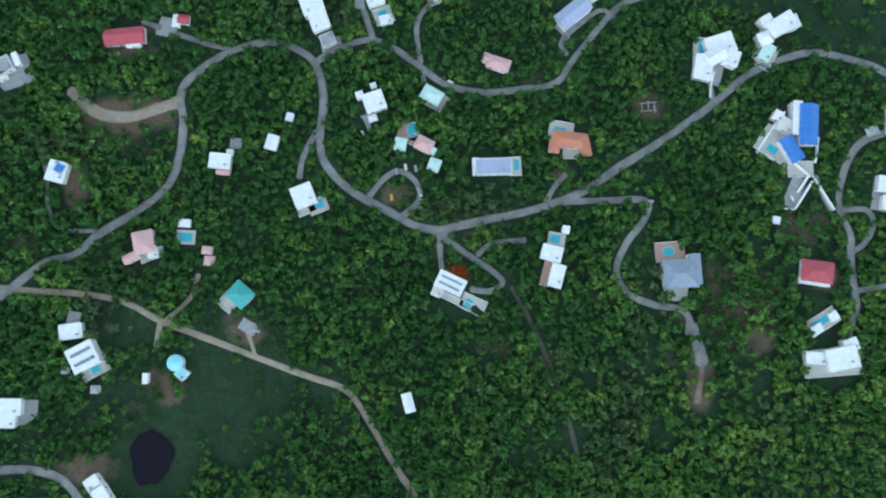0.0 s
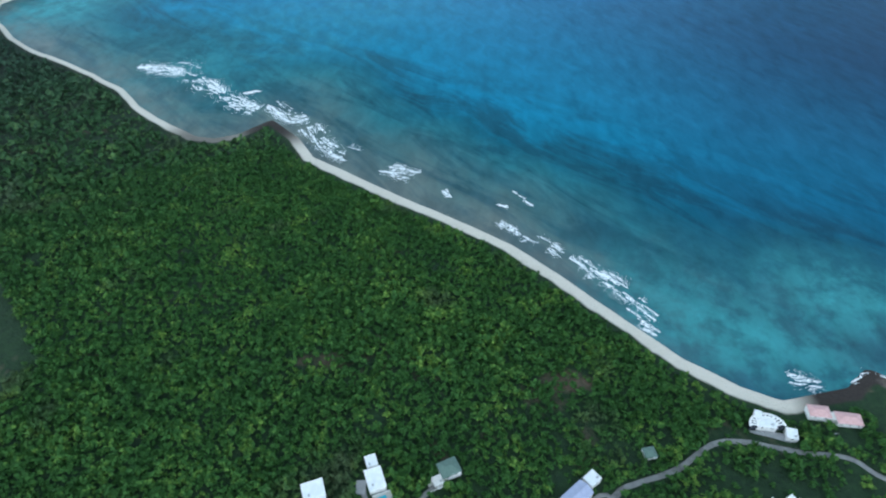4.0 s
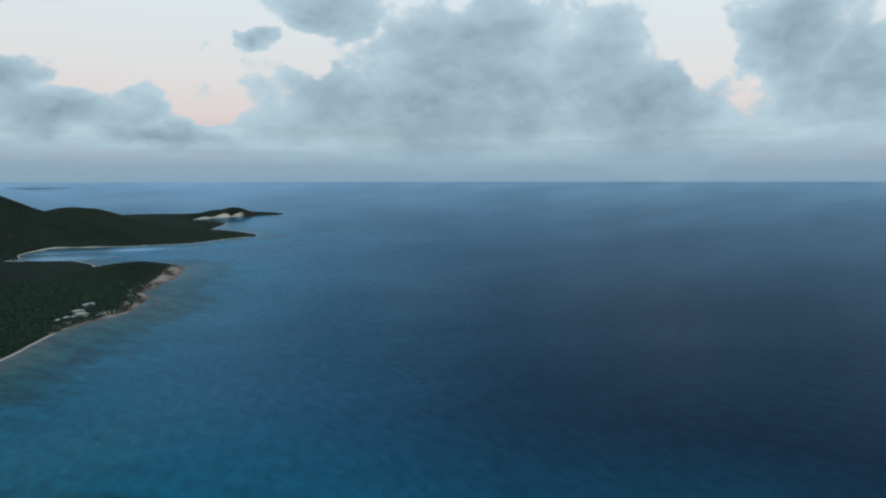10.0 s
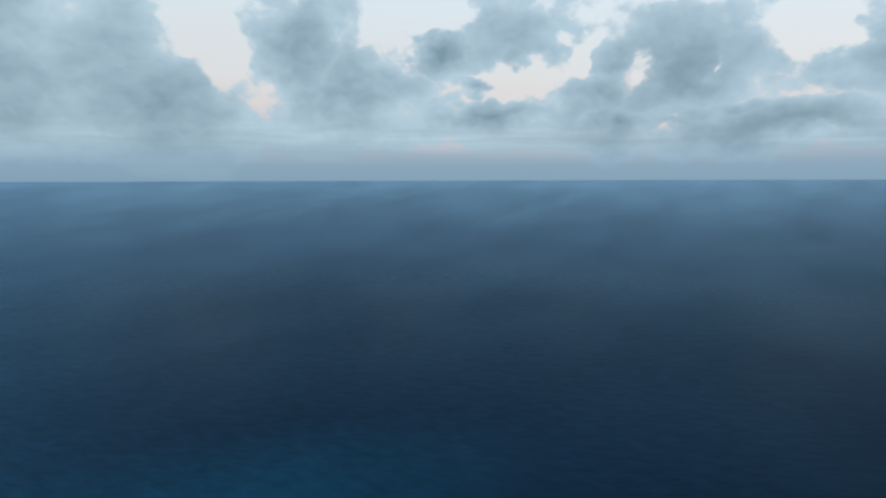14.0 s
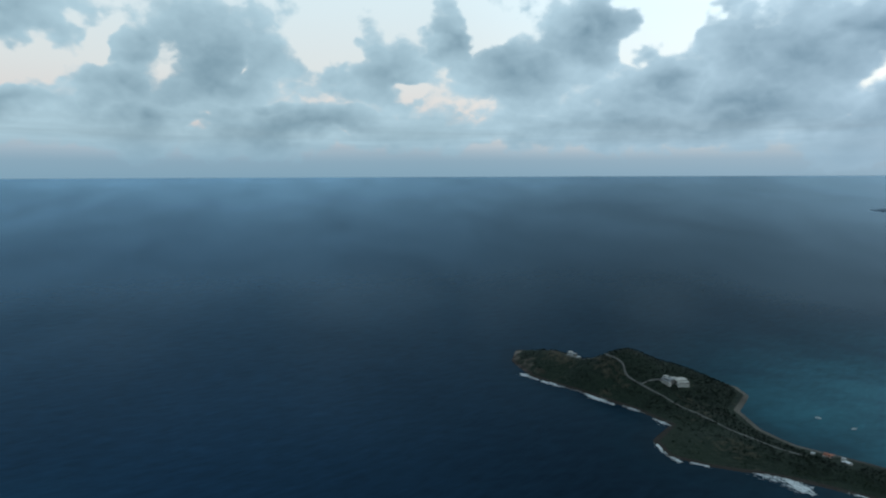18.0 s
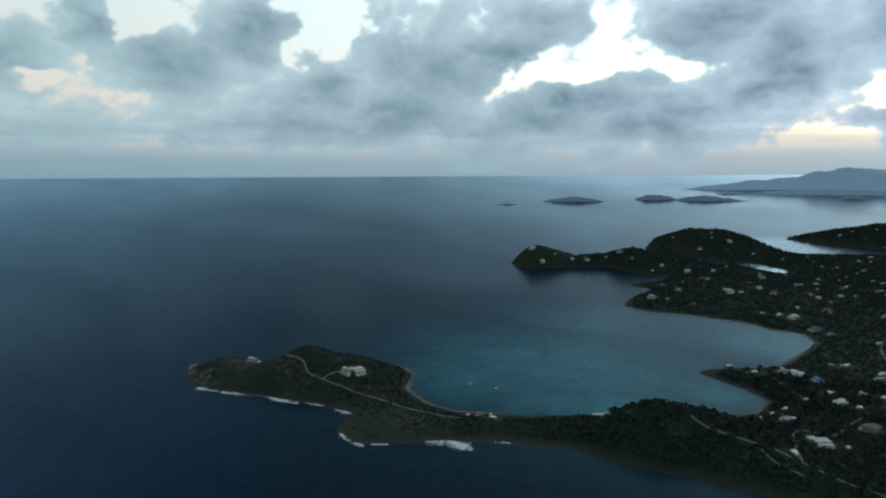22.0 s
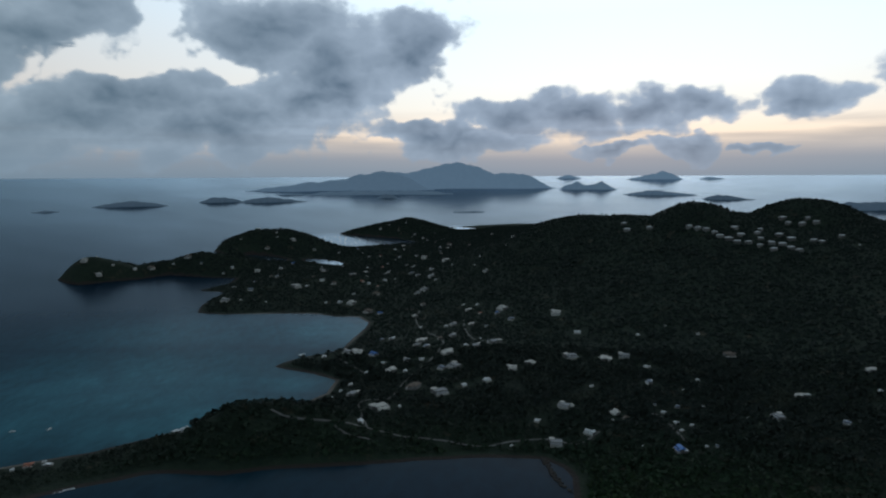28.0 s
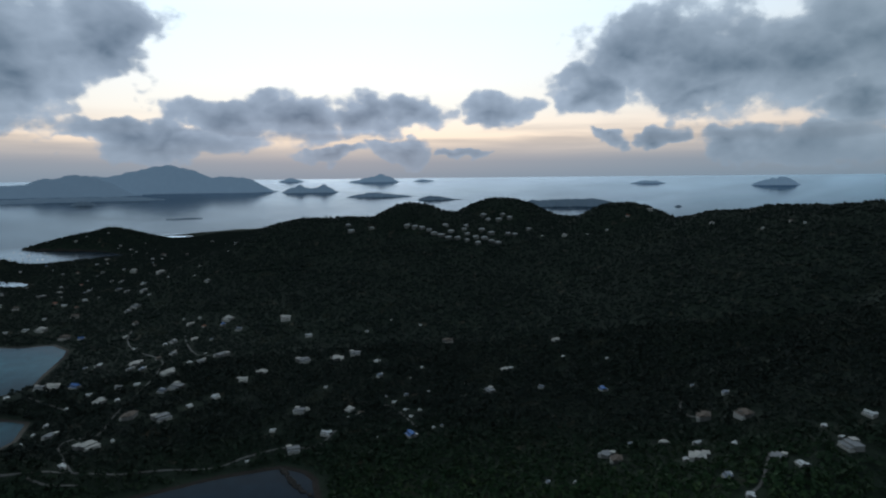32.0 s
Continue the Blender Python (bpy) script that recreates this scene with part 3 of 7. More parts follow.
def ground_material():
    m, nt, b = material("scrub_ground")
    co = nt.nodes.new("ShaderNodeNewGeometry").outputs["Position"]
    at = nt.nodes.new("ShaderNodeAttribute")
    at.attribute_name = "shore"
    shore = at.outputs["Fac"]
    big = fbm(nt, co, 0.006, 5.0)
    clump = fbm(nt, co, 0.09, 4.0, 0.65)
    leaf = fbm(nt, co, 0.5, 3.0, 0.7)
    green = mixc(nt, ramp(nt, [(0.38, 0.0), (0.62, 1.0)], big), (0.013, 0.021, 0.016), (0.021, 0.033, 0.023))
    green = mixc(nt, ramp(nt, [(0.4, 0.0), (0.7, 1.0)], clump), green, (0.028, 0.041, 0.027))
    # grass around the hamlet, fading out with distance
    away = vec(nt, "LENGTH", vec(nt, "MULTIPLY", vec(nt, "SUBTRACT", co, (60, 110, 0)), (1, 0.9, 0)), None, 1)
    near_grass = calc(nt, "MULTIPLY_ADD", away, -0.0016, 1.75, clamp=True)
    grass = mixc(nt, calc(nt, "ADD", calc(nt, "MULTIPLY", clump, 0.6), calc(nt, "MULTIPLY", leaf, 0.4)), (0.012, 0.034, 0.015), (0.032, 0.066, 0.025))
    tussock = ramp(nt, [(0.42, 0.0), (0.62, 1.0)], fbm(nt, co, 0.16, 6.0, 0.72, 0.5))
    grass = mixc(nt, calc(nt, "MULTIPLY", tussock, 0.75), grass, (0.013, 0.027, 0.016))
    green = mixc(nt, calc(nt, "MULTIPLY", near_grass, 0.85), green, grass)
    earth = mixc(nt, leaf, (0.085, 0.062, 0.044), (0.19, 0.135, 0.098))
    bare = ramp(nt, [(0.62, 0.0), (0.72, 1.0)], calc(nt, "MULTIPLY_ADD", clump, 0.35, calc(nt, "MULTIPLY", fbm(nt, co, 0.02, 4.0), 0.7)))
    at3 = nt.nodes.new("ShaderNodeAttribute")
    at3.attribute_name = "bare"
    worn = ramp(nt, [(0.45, 0.0), (0.75, 1.0)], calc(nt, "ADD", at3.outputs["Fac"], calc(nt, "MULTIPLY_ADD", clump, 0.8, -0.25)))
    col = mixc(nt, calc(nt, "MAXIMUM", calc(nt, "MULTIPLY", bare, 0.5), calc(nt, "MULTIPLY", worn, 0.85)), green, earth)
    sand = mixc(nt, leaf, (0.52, 0.47, 0.39), (0.66, 0.61, 0.53))
    spread_ = nt.nodes.new("ShaderNodeSeparateXYZ")
    nt.links.new(co, spread_.inputs[0])
    slim = calc(nt, "SUBTRACT", 1.0, calc(nt, "MULTIPLY", calc(nt, "MULTIPLY_ADD", spread_.outputs[1], 0.004, -2.6, clamp=True), 0.9))
    wide = calc(nt, "MULTIPLY", calc(nt, "MULTIPLY_ADD", fbm(nt, co, 0.03, 3.0), 9.0, 0.5), slim)
    wide = calc(nt, "MULTIPLY", wide, calc(nt, "MULTIPLY_ADD", spread_.outputs[1], 0.004, 0.45, clamp=True))
    wide = calc(nt, "MAXIMUM", wide, 1.0)
    edge = calc(nt, "SUBTRACT", 1.0, calc(nt, "DIVIDE", calc(nt, "SUBTRACT", shore, wide), 2.5, clamp=True), clamp=True)
    rock = mixc(nt, leaf, (0.017, 0.015, 0.014), (0.058, 0.047, 0.041))
    sep = nt.nodes.new("ShaderNodeSeparateXYZ")
    nt.links.new(co, sep.inputs[0])
    # the open northern shores are sand, the eastern points rock
    west = calc(nt, "MULTIPLY_ADD", sep.outputs[0], -0.04, 12.6, clamp=True)
    north = calc(nt, "MULTIPLY", calc(nt, "MULTIPLY_ADD", sep.outputs[1], 0.04, -11.0, clamp=True), west)
    at4 = nt.nodes.new("ShaderNodeAttribute")
    at4.attribute_name = "rocky"
    at5 = nt.nodes.new("ShaderNodeAttribute")
    at5.attribute_name = "sandy"
    north = calc(nt, "MAXIMUM", calc(nt, "SUBTRACT", north, at4.outputs["Fac"], clamp=True), at5.outputs["Fac"])
    col = mixc(nt, edge, col, mixc(nt, north, rock, sand))
    at2 = nt.nodes.new("ShaderNodeAttribute")
    at2.attribute_name = "bluff"
    cliffs = mixc(nt, ramp(nt, [(0.4, 0.0), (0.62, 1.0)], fbm(nt, co, 0.012, 5.0, 0.65)), (0.085, 0.055, 0.042), (0.50, 0.42, 0.36))
    bared = ramp(nt, [(0.42, 0.0), (0.55, 1.0)], calc(nt, "ADD", calc(nt, "MULTIPLY", at2.outputs["Fac"], 0.6), calc(nt, "MULTIPLY", fbm(nt, co, 0.025, 5.0, 0.65), 0.45)))
    col = mixc(nt, bared, col, cliffs)
    nt.links.new(col, b.inputs["Base Color"])
    b.inputs["Roughness"].default_value = 0.9
    b.inputs["Specular IOR Level"].default_value = 0.15
    bn = nt.nodes.new("ShaderNodeBump")
    bn.inputs["Strength"].default_value, bn.inputs["Distance"].default_value = 0.9, 4.0
    nt.links.new(calc(nt, "ADD", clump, calc(nt, "MULTIPLY", leaf, 0.4)), bn.inputs["Height"])
    nt.links.new(bn.outputs[0], b.inputs["Normal"])
    return m


def sea_material():
    m, nt, b = material("sea_water")
    nt.nodes.remove(b)
    co = nt.nodes.new("ShaderNodeNewGeometry").outputs["Position"]

    def attr(name):
        a = nt.nodes.new("ShaderNodeAttribute")
        a.attribute_name = name
        return a.outputs["Fac"]
    shore, bank, deep = attr("shore"), attr("bank"), attr("deep")
    wide = fbm(nt, co, 0.008, 5.0, 0.6, 0.4)
    # reef in long bands that follow the northern shore
    cut = nt.nodes.new("ShaderNodeSeparateXYZ")
    nt.links.new(co, cut.inputs[0])
    bands = nt.nodes.new("ShaderNodeCombineXYZ")
    nt.links.new(calc(nt, "MULTIPLY", calc(nt, "SUBTRACT", cut.outputs[0], cut.outputs[1]), 0.3), bands.inputs[0])
    nt.links.new(calc(nt, "ADD", cut.outputs[0], cut.outputs[1]), bands.inputs[1])
    reef = fbm(nt, bands.outputs[0], 0.014, 7.0, 0.68, 0.7)
    out = calc(nt, "ADD", shore, calc(nt, "MULTIPLY_ADD", wide, 120.0, -60.0))
    depth = calc(nt, "DIVIDE", out, 700.0, clamp=True)
    col = ramp(nt, [(0.0, (0.13, 0.145, 0.13)), (0.10, (0.060, 0.115, 0.115)), (0.19, (0.026, 0.125, 0.145)), (0.27, (0.010, 0.095, 0.135)), (0.38, (0.012, 0.155, 0.255)), (1.0, (0.028, 0.125, 0.225))], depth)
    dark = ramp(nt, [(0.44, 0.0), (0.58, 1.0)], reef)
    inshore = ramp(nt, [(0.0, 0.35), (0.16, 0.75), (0.32, 0.7), (0.55, 0.0)], depth)
    col = mixc(nt, calc(nt, "MULTIPLY", dark, inshore), col, (0.010, 0.050, 0.072))
    # navy mixed in by bearing and range, to dim the eastern and southern water
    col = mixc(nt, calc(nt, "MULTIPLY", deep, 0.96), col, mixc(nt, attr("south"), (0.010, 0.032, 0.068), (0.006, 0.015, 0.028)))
    col = mixc(nt, calc(nt, "MULTIPLY", bank, calc(nt, "MULTIPLY", ramp(nt, [(0.35, 0.65), (0.6, 1.0)], wide), calc(nt, "MAXIMUM", ramp(nt, [(0.42, 1.0), (0.6, 0.5)], fbm(nt, co, 0.035, 5.0, 0.65, 0.15)), calc(nt, "MULTIPLY_ADD", cut.outputs[1], -0.01, 1.0, clamp=True)))), col, mixc(nt, attr("south"), (0.055, 0.25, 0.26), (0.042, 0.185, 0.235)))
    # wind ripples in bands across the open water
    ripple = fbm(nt, vec(nt, "MULTIPLY", co, (1.0, 0.45, 0.0)), 0.045, 5.0, 0.62, 0.3)
    # wind waves in long crests that run from the north-west to the south-east
    swell = nt.nodes.new("ShaderNodeCombineXYZ")
    nt.links.new(calc(nt, "MULTIPLY", calc(nt, "ADD", calc(nt, "MULTIPLY", cut.outputs[0], 0.87), calc(nt, "MULTIPLY", cut.outputs[1], 0.5)), 1.0), swell.inputs[0])
    nt.links.new(calc(nt, "MULTIPLY", calc(nt, "SUBTRACT", calc(nt, "MULTIPLY", cut.outputs[1], 0.87), calc(nt, "MULTIPLY", cut.outputs[0], 0.5)), 0.22), swell.inputs[1])
    crests = fbm(nt, swell.outputs[0], 0.075, 4.0, 0.6, 0.5)
    open_water = calc(nt, "DIVIDE", shore, 900.0, clamp=True)
    ripple = calc(nt, "ADD", ripple, calc(nt, "MULTIPLY", calc(nt, "MULTIPLY", calc(nt, "SUBTRACT", crests, 0.5), 0.8), open_water))
    gusts = fbm(nt, vec(nt, "MULTIPLY", co, (0.6, 1.0, 0.0)), 0.0022, 3.0, 0.55, 0.3)
    hsv = nt.nodes.new("ShaderNodeHueSaturation")
    nt.links.new(calc(nt, "ADD", calc(nt, "MULTIPLY_ADD", ripple, 0.9, 0.55), calc(nt, "MULTIPLY_ADD", gusts, 0.5, -0.25)), hsv.inputs["Value"])
    nt.links.new(col, hsv.inputs["Color"])
    under = nt.nodes.new("ShaderNodeBsdfDiffuse")
    nt.links.new(hsv.outputs[0], under.inputs["Color"])
    gloss = nt.nodes.new("ShaderNodeBsdfGlossy")
    # mirror tint set by bearing, less blue towards the sunset
    nt.links.new(mixc(nt, attr("sunset"), (0.60, 0.83, 1.0), (0.80, 0.87, 0.95)), gloss.inputs["Color"])
    gloss.inputs["Roughness"].default_value = 0.23
    bn = nt.nodes.new("ShaderNodeBump")
    bn.inputs["Distance"].default_value = 2.2
    nt.links.new(ramp(nt, [(0.06, 0.35), (0.2, 0.3), (0.4, 0.12), (0.7, 0.0)], calc(nt, "DIVIDE", attr("reach"), 8000.0, clamp=True)), bn.inputs["Strength"])
    nt.links.new(ripple, bn.inputs["Height"])
    nt.links.new(bn.outputs[0], gloss.inputs["Normal"])
    # waves that lean to the eye keep a ruffled sea from mirroring fully
    share = calc(nt, "MULTIPLY", attr("sheen"), calc(nt, "MULTIPLY_ADD", gusts, 0.6, 0.7))
    mix = nt.nodes.new("ShaderNodeMixShader")
    nt.links.new(share, mix.inputs[0]), nt.links.new(under.outputs[0], mix.inputs[1]), nt.links.new(gloss.outputs[0], mix.inputs[2])
    nt.links.new(mix.outputs[0], nt.nodes["Material Output"].inputs["Surface"])
    return m


GROUND.data.materials.append(ground_material())
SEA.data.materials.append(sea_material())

# ---- building kit ----


def part(name, bm, mat, parent=None, label=""):
    """Links a bmesh (or a mesh) as one object under a thing or part."""
    if isinstance(bm, bpy.types.Mesh):
        me = bm
    else:
        me = bpy.data.meshes.new(name)
        bm.to_mesh(me)
        bm.free()
        me.materials.append(mat)
    ob = new(name, me)
    if parent is not None:
        ob.parent = parent
    return tagged(ob, label)


def thing(name, label, category, group="", at=None):
    ob = new(name)
    ob.empty_display_size = 1
    if at is not None:
        ob.matrix_world = at
    return tagged(ob, label, category, group)


def add_box(bm, cx, cy, z0, z1, lx, ly, turn=0.0, taper=1.0):
    c, s = math.cos(turn), math.sin(turn)
    vs = []
    for z, k in ((z0, 1.0), (z1, taper)):
        for sx, sy in ((-1, -1), (1, -1), (1, 1), (-1, 1)):
            u, v = sx * lx / 2 * k, sy * ly / 2 * k
            vs.append(bm.verts.new((cx + u * c - v * s, cy + u * s + v * c, z)))
    for f in ((3, 2, 1, 0), (4, 5, 6, 7), (0, 1, 5, 4), (1, 2, 6, 5), (2, 3, 7, 6), (3, 0, 4, 7)):
        bm.faces.new([vs[k] for k in f])


def add_disc(bm, cx, cy, z0, z1, rx, ry, n=20, turn=0.0, top=1.0):
    c, s = math.cos(turn), math.sin(turn)
    rings = []
    for z, k in ((z0, 1.0), (z1, top)):
        ring = []
        for i in range(n):
            a = 2 * math.pi * i / n
            u, v = rx * k * math.cos(a), ry * k * math.sin(a)
            ring.append(bm.verts.new((cx + u * c - v * s, cy + u * s + v * c, z)))
        rings.append(ring)
    bm.faces.new(rings[1])
    bm.faces.new(rings[0][::-1])
    for i in range(n):
        bm.faces.new((rings[0][i], rings[0][(i + 1) % n], rings[1][(i + 1) % n], rings[1][i]))


def add_roof(bm, cx, cy, z, lx, ly, turn, kind, rise, eave=0.5, thick=0.25):
    """A gabled or hipped roof shell over a rectangle, with eaves and a closed underside."""
    c, s = math.cos(turn), math.sin(turn)
    if ly > lx:
        lx, ly, c, s = ly, lx, -s, c
    L, W = lx / 2 + eave, ly / 2 + eave
    inset = W * 0.95 if kind == "hip" else 0.0
    inset = min(inset, L * 0.85)

    def at(u, v, w):
        return bm.verts.new((cx + u * c - v * s, cy + u * s + v * c, w))
    low = [at(-L, -W, z), at(L, -W, z), at(L, W, z), at(-L, W, z)]
    mid = [at(-L, -W, z + thick), at(L, -W, z + thick), at(L, W, z + thick), at(-L, W, z + thick)]
    r0, r1 = at(-L + inset, 0, z + thick + rise), at(L - inset, 0, z + thick + rise)
    bm.faces.new(low[::-1])
    for i in range(4):
        bm.faces.new((low[i], low[(i + 1) % 4], mid[(i + 1) % 4], mid[i]))
    bm.faces.new((mid[0], mid[1], r1, r0))
    bm.faces.new((mid[2], mid[3], r0, r1))
    bm.faces.new((mid[1], mid[2], r1))
    bm.faces.new((mid[3], mid[0], r0))


ROOFS = {
    "red": surface("red_sheet_roof", (0.30, 0.035, 0.05), (0.42, 0.07, 0.09), 0.4, 0.55, 0.2),
    "white": surface("white_roof_coating", (0.56, 0.58, 0.59), (0.76, 0.78, 0.78), 0.25, 0.6, 0.25),
    "pale": surface("pale_plaster_roof", (0.48, 0.46, 0.42), (0.62, 0.60, 0.56), 0.3, 0.75, 0.25),
    "grey": surface("grey_concrete_roof", (0.20, 0.21, 0.22), (0.34, 0.35, 0.36), 0.35, 0.8, 0.3),
    "moss": surface("dull_green_roof", (0.06, 0.11, 0.09), (0.11, 0.17, 0.14), 0.4, 0.7, 0.25),
    "lavender": surface("lavender_grey_roof", (0.26, 0.29, 0.40), (0.36, 0.39, 0.52), 0.3, 0.6, 0.25),
    "aqua": surface("pale_aqua_roof", (0.38, 0.56, 0.52), (0.52, 0.68, 0.64), 0.35, 0.6, 0.25),
    "pink": surface("faded_pink_roof", (0.46, 0.26, 0.25), (0.60, 0.38, 0.36), 0.4, 0.7, 0.25),
    "terracotta": surface("terracotta_roof", (0.36, 0.12, 0.07), (0.50, 0.20, 0.12), 0.5, 0.75, 0.3),
    "blue": surface("bright_blue_roof", (0.02, 0.12, 0.40), (0.05, 0.20, 0.55), 0.4, 0.5, 0.2),
    "teal": surface("teal_roof", (0.03, 0.26, 0.25), (0.06, 0.36, 0.33), 0.4, 0.55, 0.2),
    "slate": surface("grey_blue_roof", (0.16, 0.20, 0.26), (0.25, 0.29, 0.36), 0.4, 0.6, 0.25),
    "cyan": surface("pale_cyan_roof", (0.20, 0.52, 0.58), (0.30, 0.64, 0.70), 0.4, 0.6, 0.2),
    "brown": surface("brown_shingle_roof", (0.10, 0.075, 0.06), (0.18, 0.14, 0.11), 0.6, 0.8, 0.3),
}
WALL = surface("white_plaster_wall", (0.58, 0.57, 0.54), (0.74, 0.73, 0.70), 0.3, 0.8, 0.2, per_object=0.12)
# valley house walls: veranda shade put into the plaster colour
SHADED = surface("shaded_plaster_wall", (0.09, 0.088, 0.083), (0.21, 0.205, 0.19), 0.3, 0.85, 0.2, per_object=0.7)
TRIM = surface("white_painted_trim", (0.70, 0.70, 0.68), (0.82, 0.82, 0.80), 1.0, 0.5, 0.1)
STONE = surface("pale_stone_paving", (0.36, 0.35, 0.32), (0.52, 0.50, 0.46), 0.5, 0.8, 0.3)
TILE = surface("pink_terrace_tiles", (0.34, 0.20, 0.16), (0.46, 0.29, 0.24), 0.7, 0.75, 0.3)
CONCRETE = surface("worn_concrete", (0.20, 0.205, 0.21), (0.34, 0.34, 0.34), 0.35, 0.85, 0.35)
EARTH = surface("bare_brown_earth", (0.12, 0.09, 0.07), (0.27, 0.20, 0.155), 0.22, 0.95, 0.6)
ROAD = surface("worn_grey_road", (0.10, 0.10, 0.10), (0.29, 0.285, 0.275), 0.11, 0.85, 0.35, fine=11.0)
VALLEY_ROAD = surface("weathered_asphalt", (0.09, 0.088, 0.085), (0.19, 0.185, 0.175), 0.15, 0.85, 0.3)
DUSTY = surface("dusty_track", (0.20, 0.165, 0.125), (0.34, 0.285, 0.225), 0.2, 0.95, 0.5)
POOL = surface("turquoise_pool_water", (0.03, 0.30, 0.38), (0.06, 0.42, 0.52), 0.8, 0.15, 0.15)
PONDWATER = surface("black_pond_water", (0.005, 0.004, 0.009), (0.010, 0.008, 0.016), 0.3, 0.2, 0.1)
PONDWATER.node_tree.nodes["Principled BSDF"].inputs["Specular IOR Level"].default_value = 0.15
GLASS = surface("dark_window_glass", (0.012, 0.016, 0.020), (0.03, 0.036, 0.042), 0.6, 0.15, 0.0)
SKYLIGHT = surface("dull_solar_glass", (0.10, 0.14, 0.18), (0.17, 0.22, 0.27), 0.8, 0.2, 0.0)
SOLAR = surface("dark_blue_glazing", (0.02, 0.026, 0.035), (0.05, 0.06, 0.075), 0.6, 0.2, 0.0)
RUBBER = surface("black_rubber", (0.012, 0.012, 0.012), (0.03, 0.03, 0.03), 3.0, 0.85, 0.2)
DECKS = {"stone": STONE, "tile": TILE, "concrete": CONCRETE}
OVERGROWN = surface("overgrown_track", (0.035, 0.042, 0.030), (0.085, 0.082, 0.062), 0.25, 0.95, 0.6)
# what keeps the scrub clear: x, y, radius
CLEAR = []


def top_of(x, y, half):
    """Highest drawn ground under a footprint."""
    o = np.array([-1, 0, 1]) * half * 0.7
    px, py = np.meshgrid(x + o, y + o)
    return float(height(px.ravel(), py.ravel()).max())


def windows(parent, cx, cy, z, lx, ly, turn, fine):
    """Framed openings along the walls of a block; each has a pane of its own where fine."""
    c, s = math.cos(turn), math.sin(turn)
    for side in range(4):
        length, off = (lx, ly / 2) if side % 2 == 0 else (ly, lx / 2)
        n = max(1, int(length / 5.5)) if fine else 1 + (length > 9)
        if not fine and side:
            continue
        for k in range(n):
            along = (k + 0.5) / n * length - length / 2
            u, v = ((along, -off), (off, along), (along, off), (-off, along))[side]
            ex, ey = ((1.7, 0.16), (0.16, 1.7))[side % 2]
            bm = bmesh.new()
            add_box(bm, cx + u * c - v * s, cy + u * s + v * c, z, z + 1.4, ex + 0.3, ey + 0.05, turn)
            w = part("window", bm, TRIM, parent)
            bm = bmesh.new()
            add_box(bm, cx + u * c - v * s, cy + u * s + v * c, z + 0.14, z + 1.26, ex, ey + 0.12, turn)
            part("pane", bm, GLASS, w)


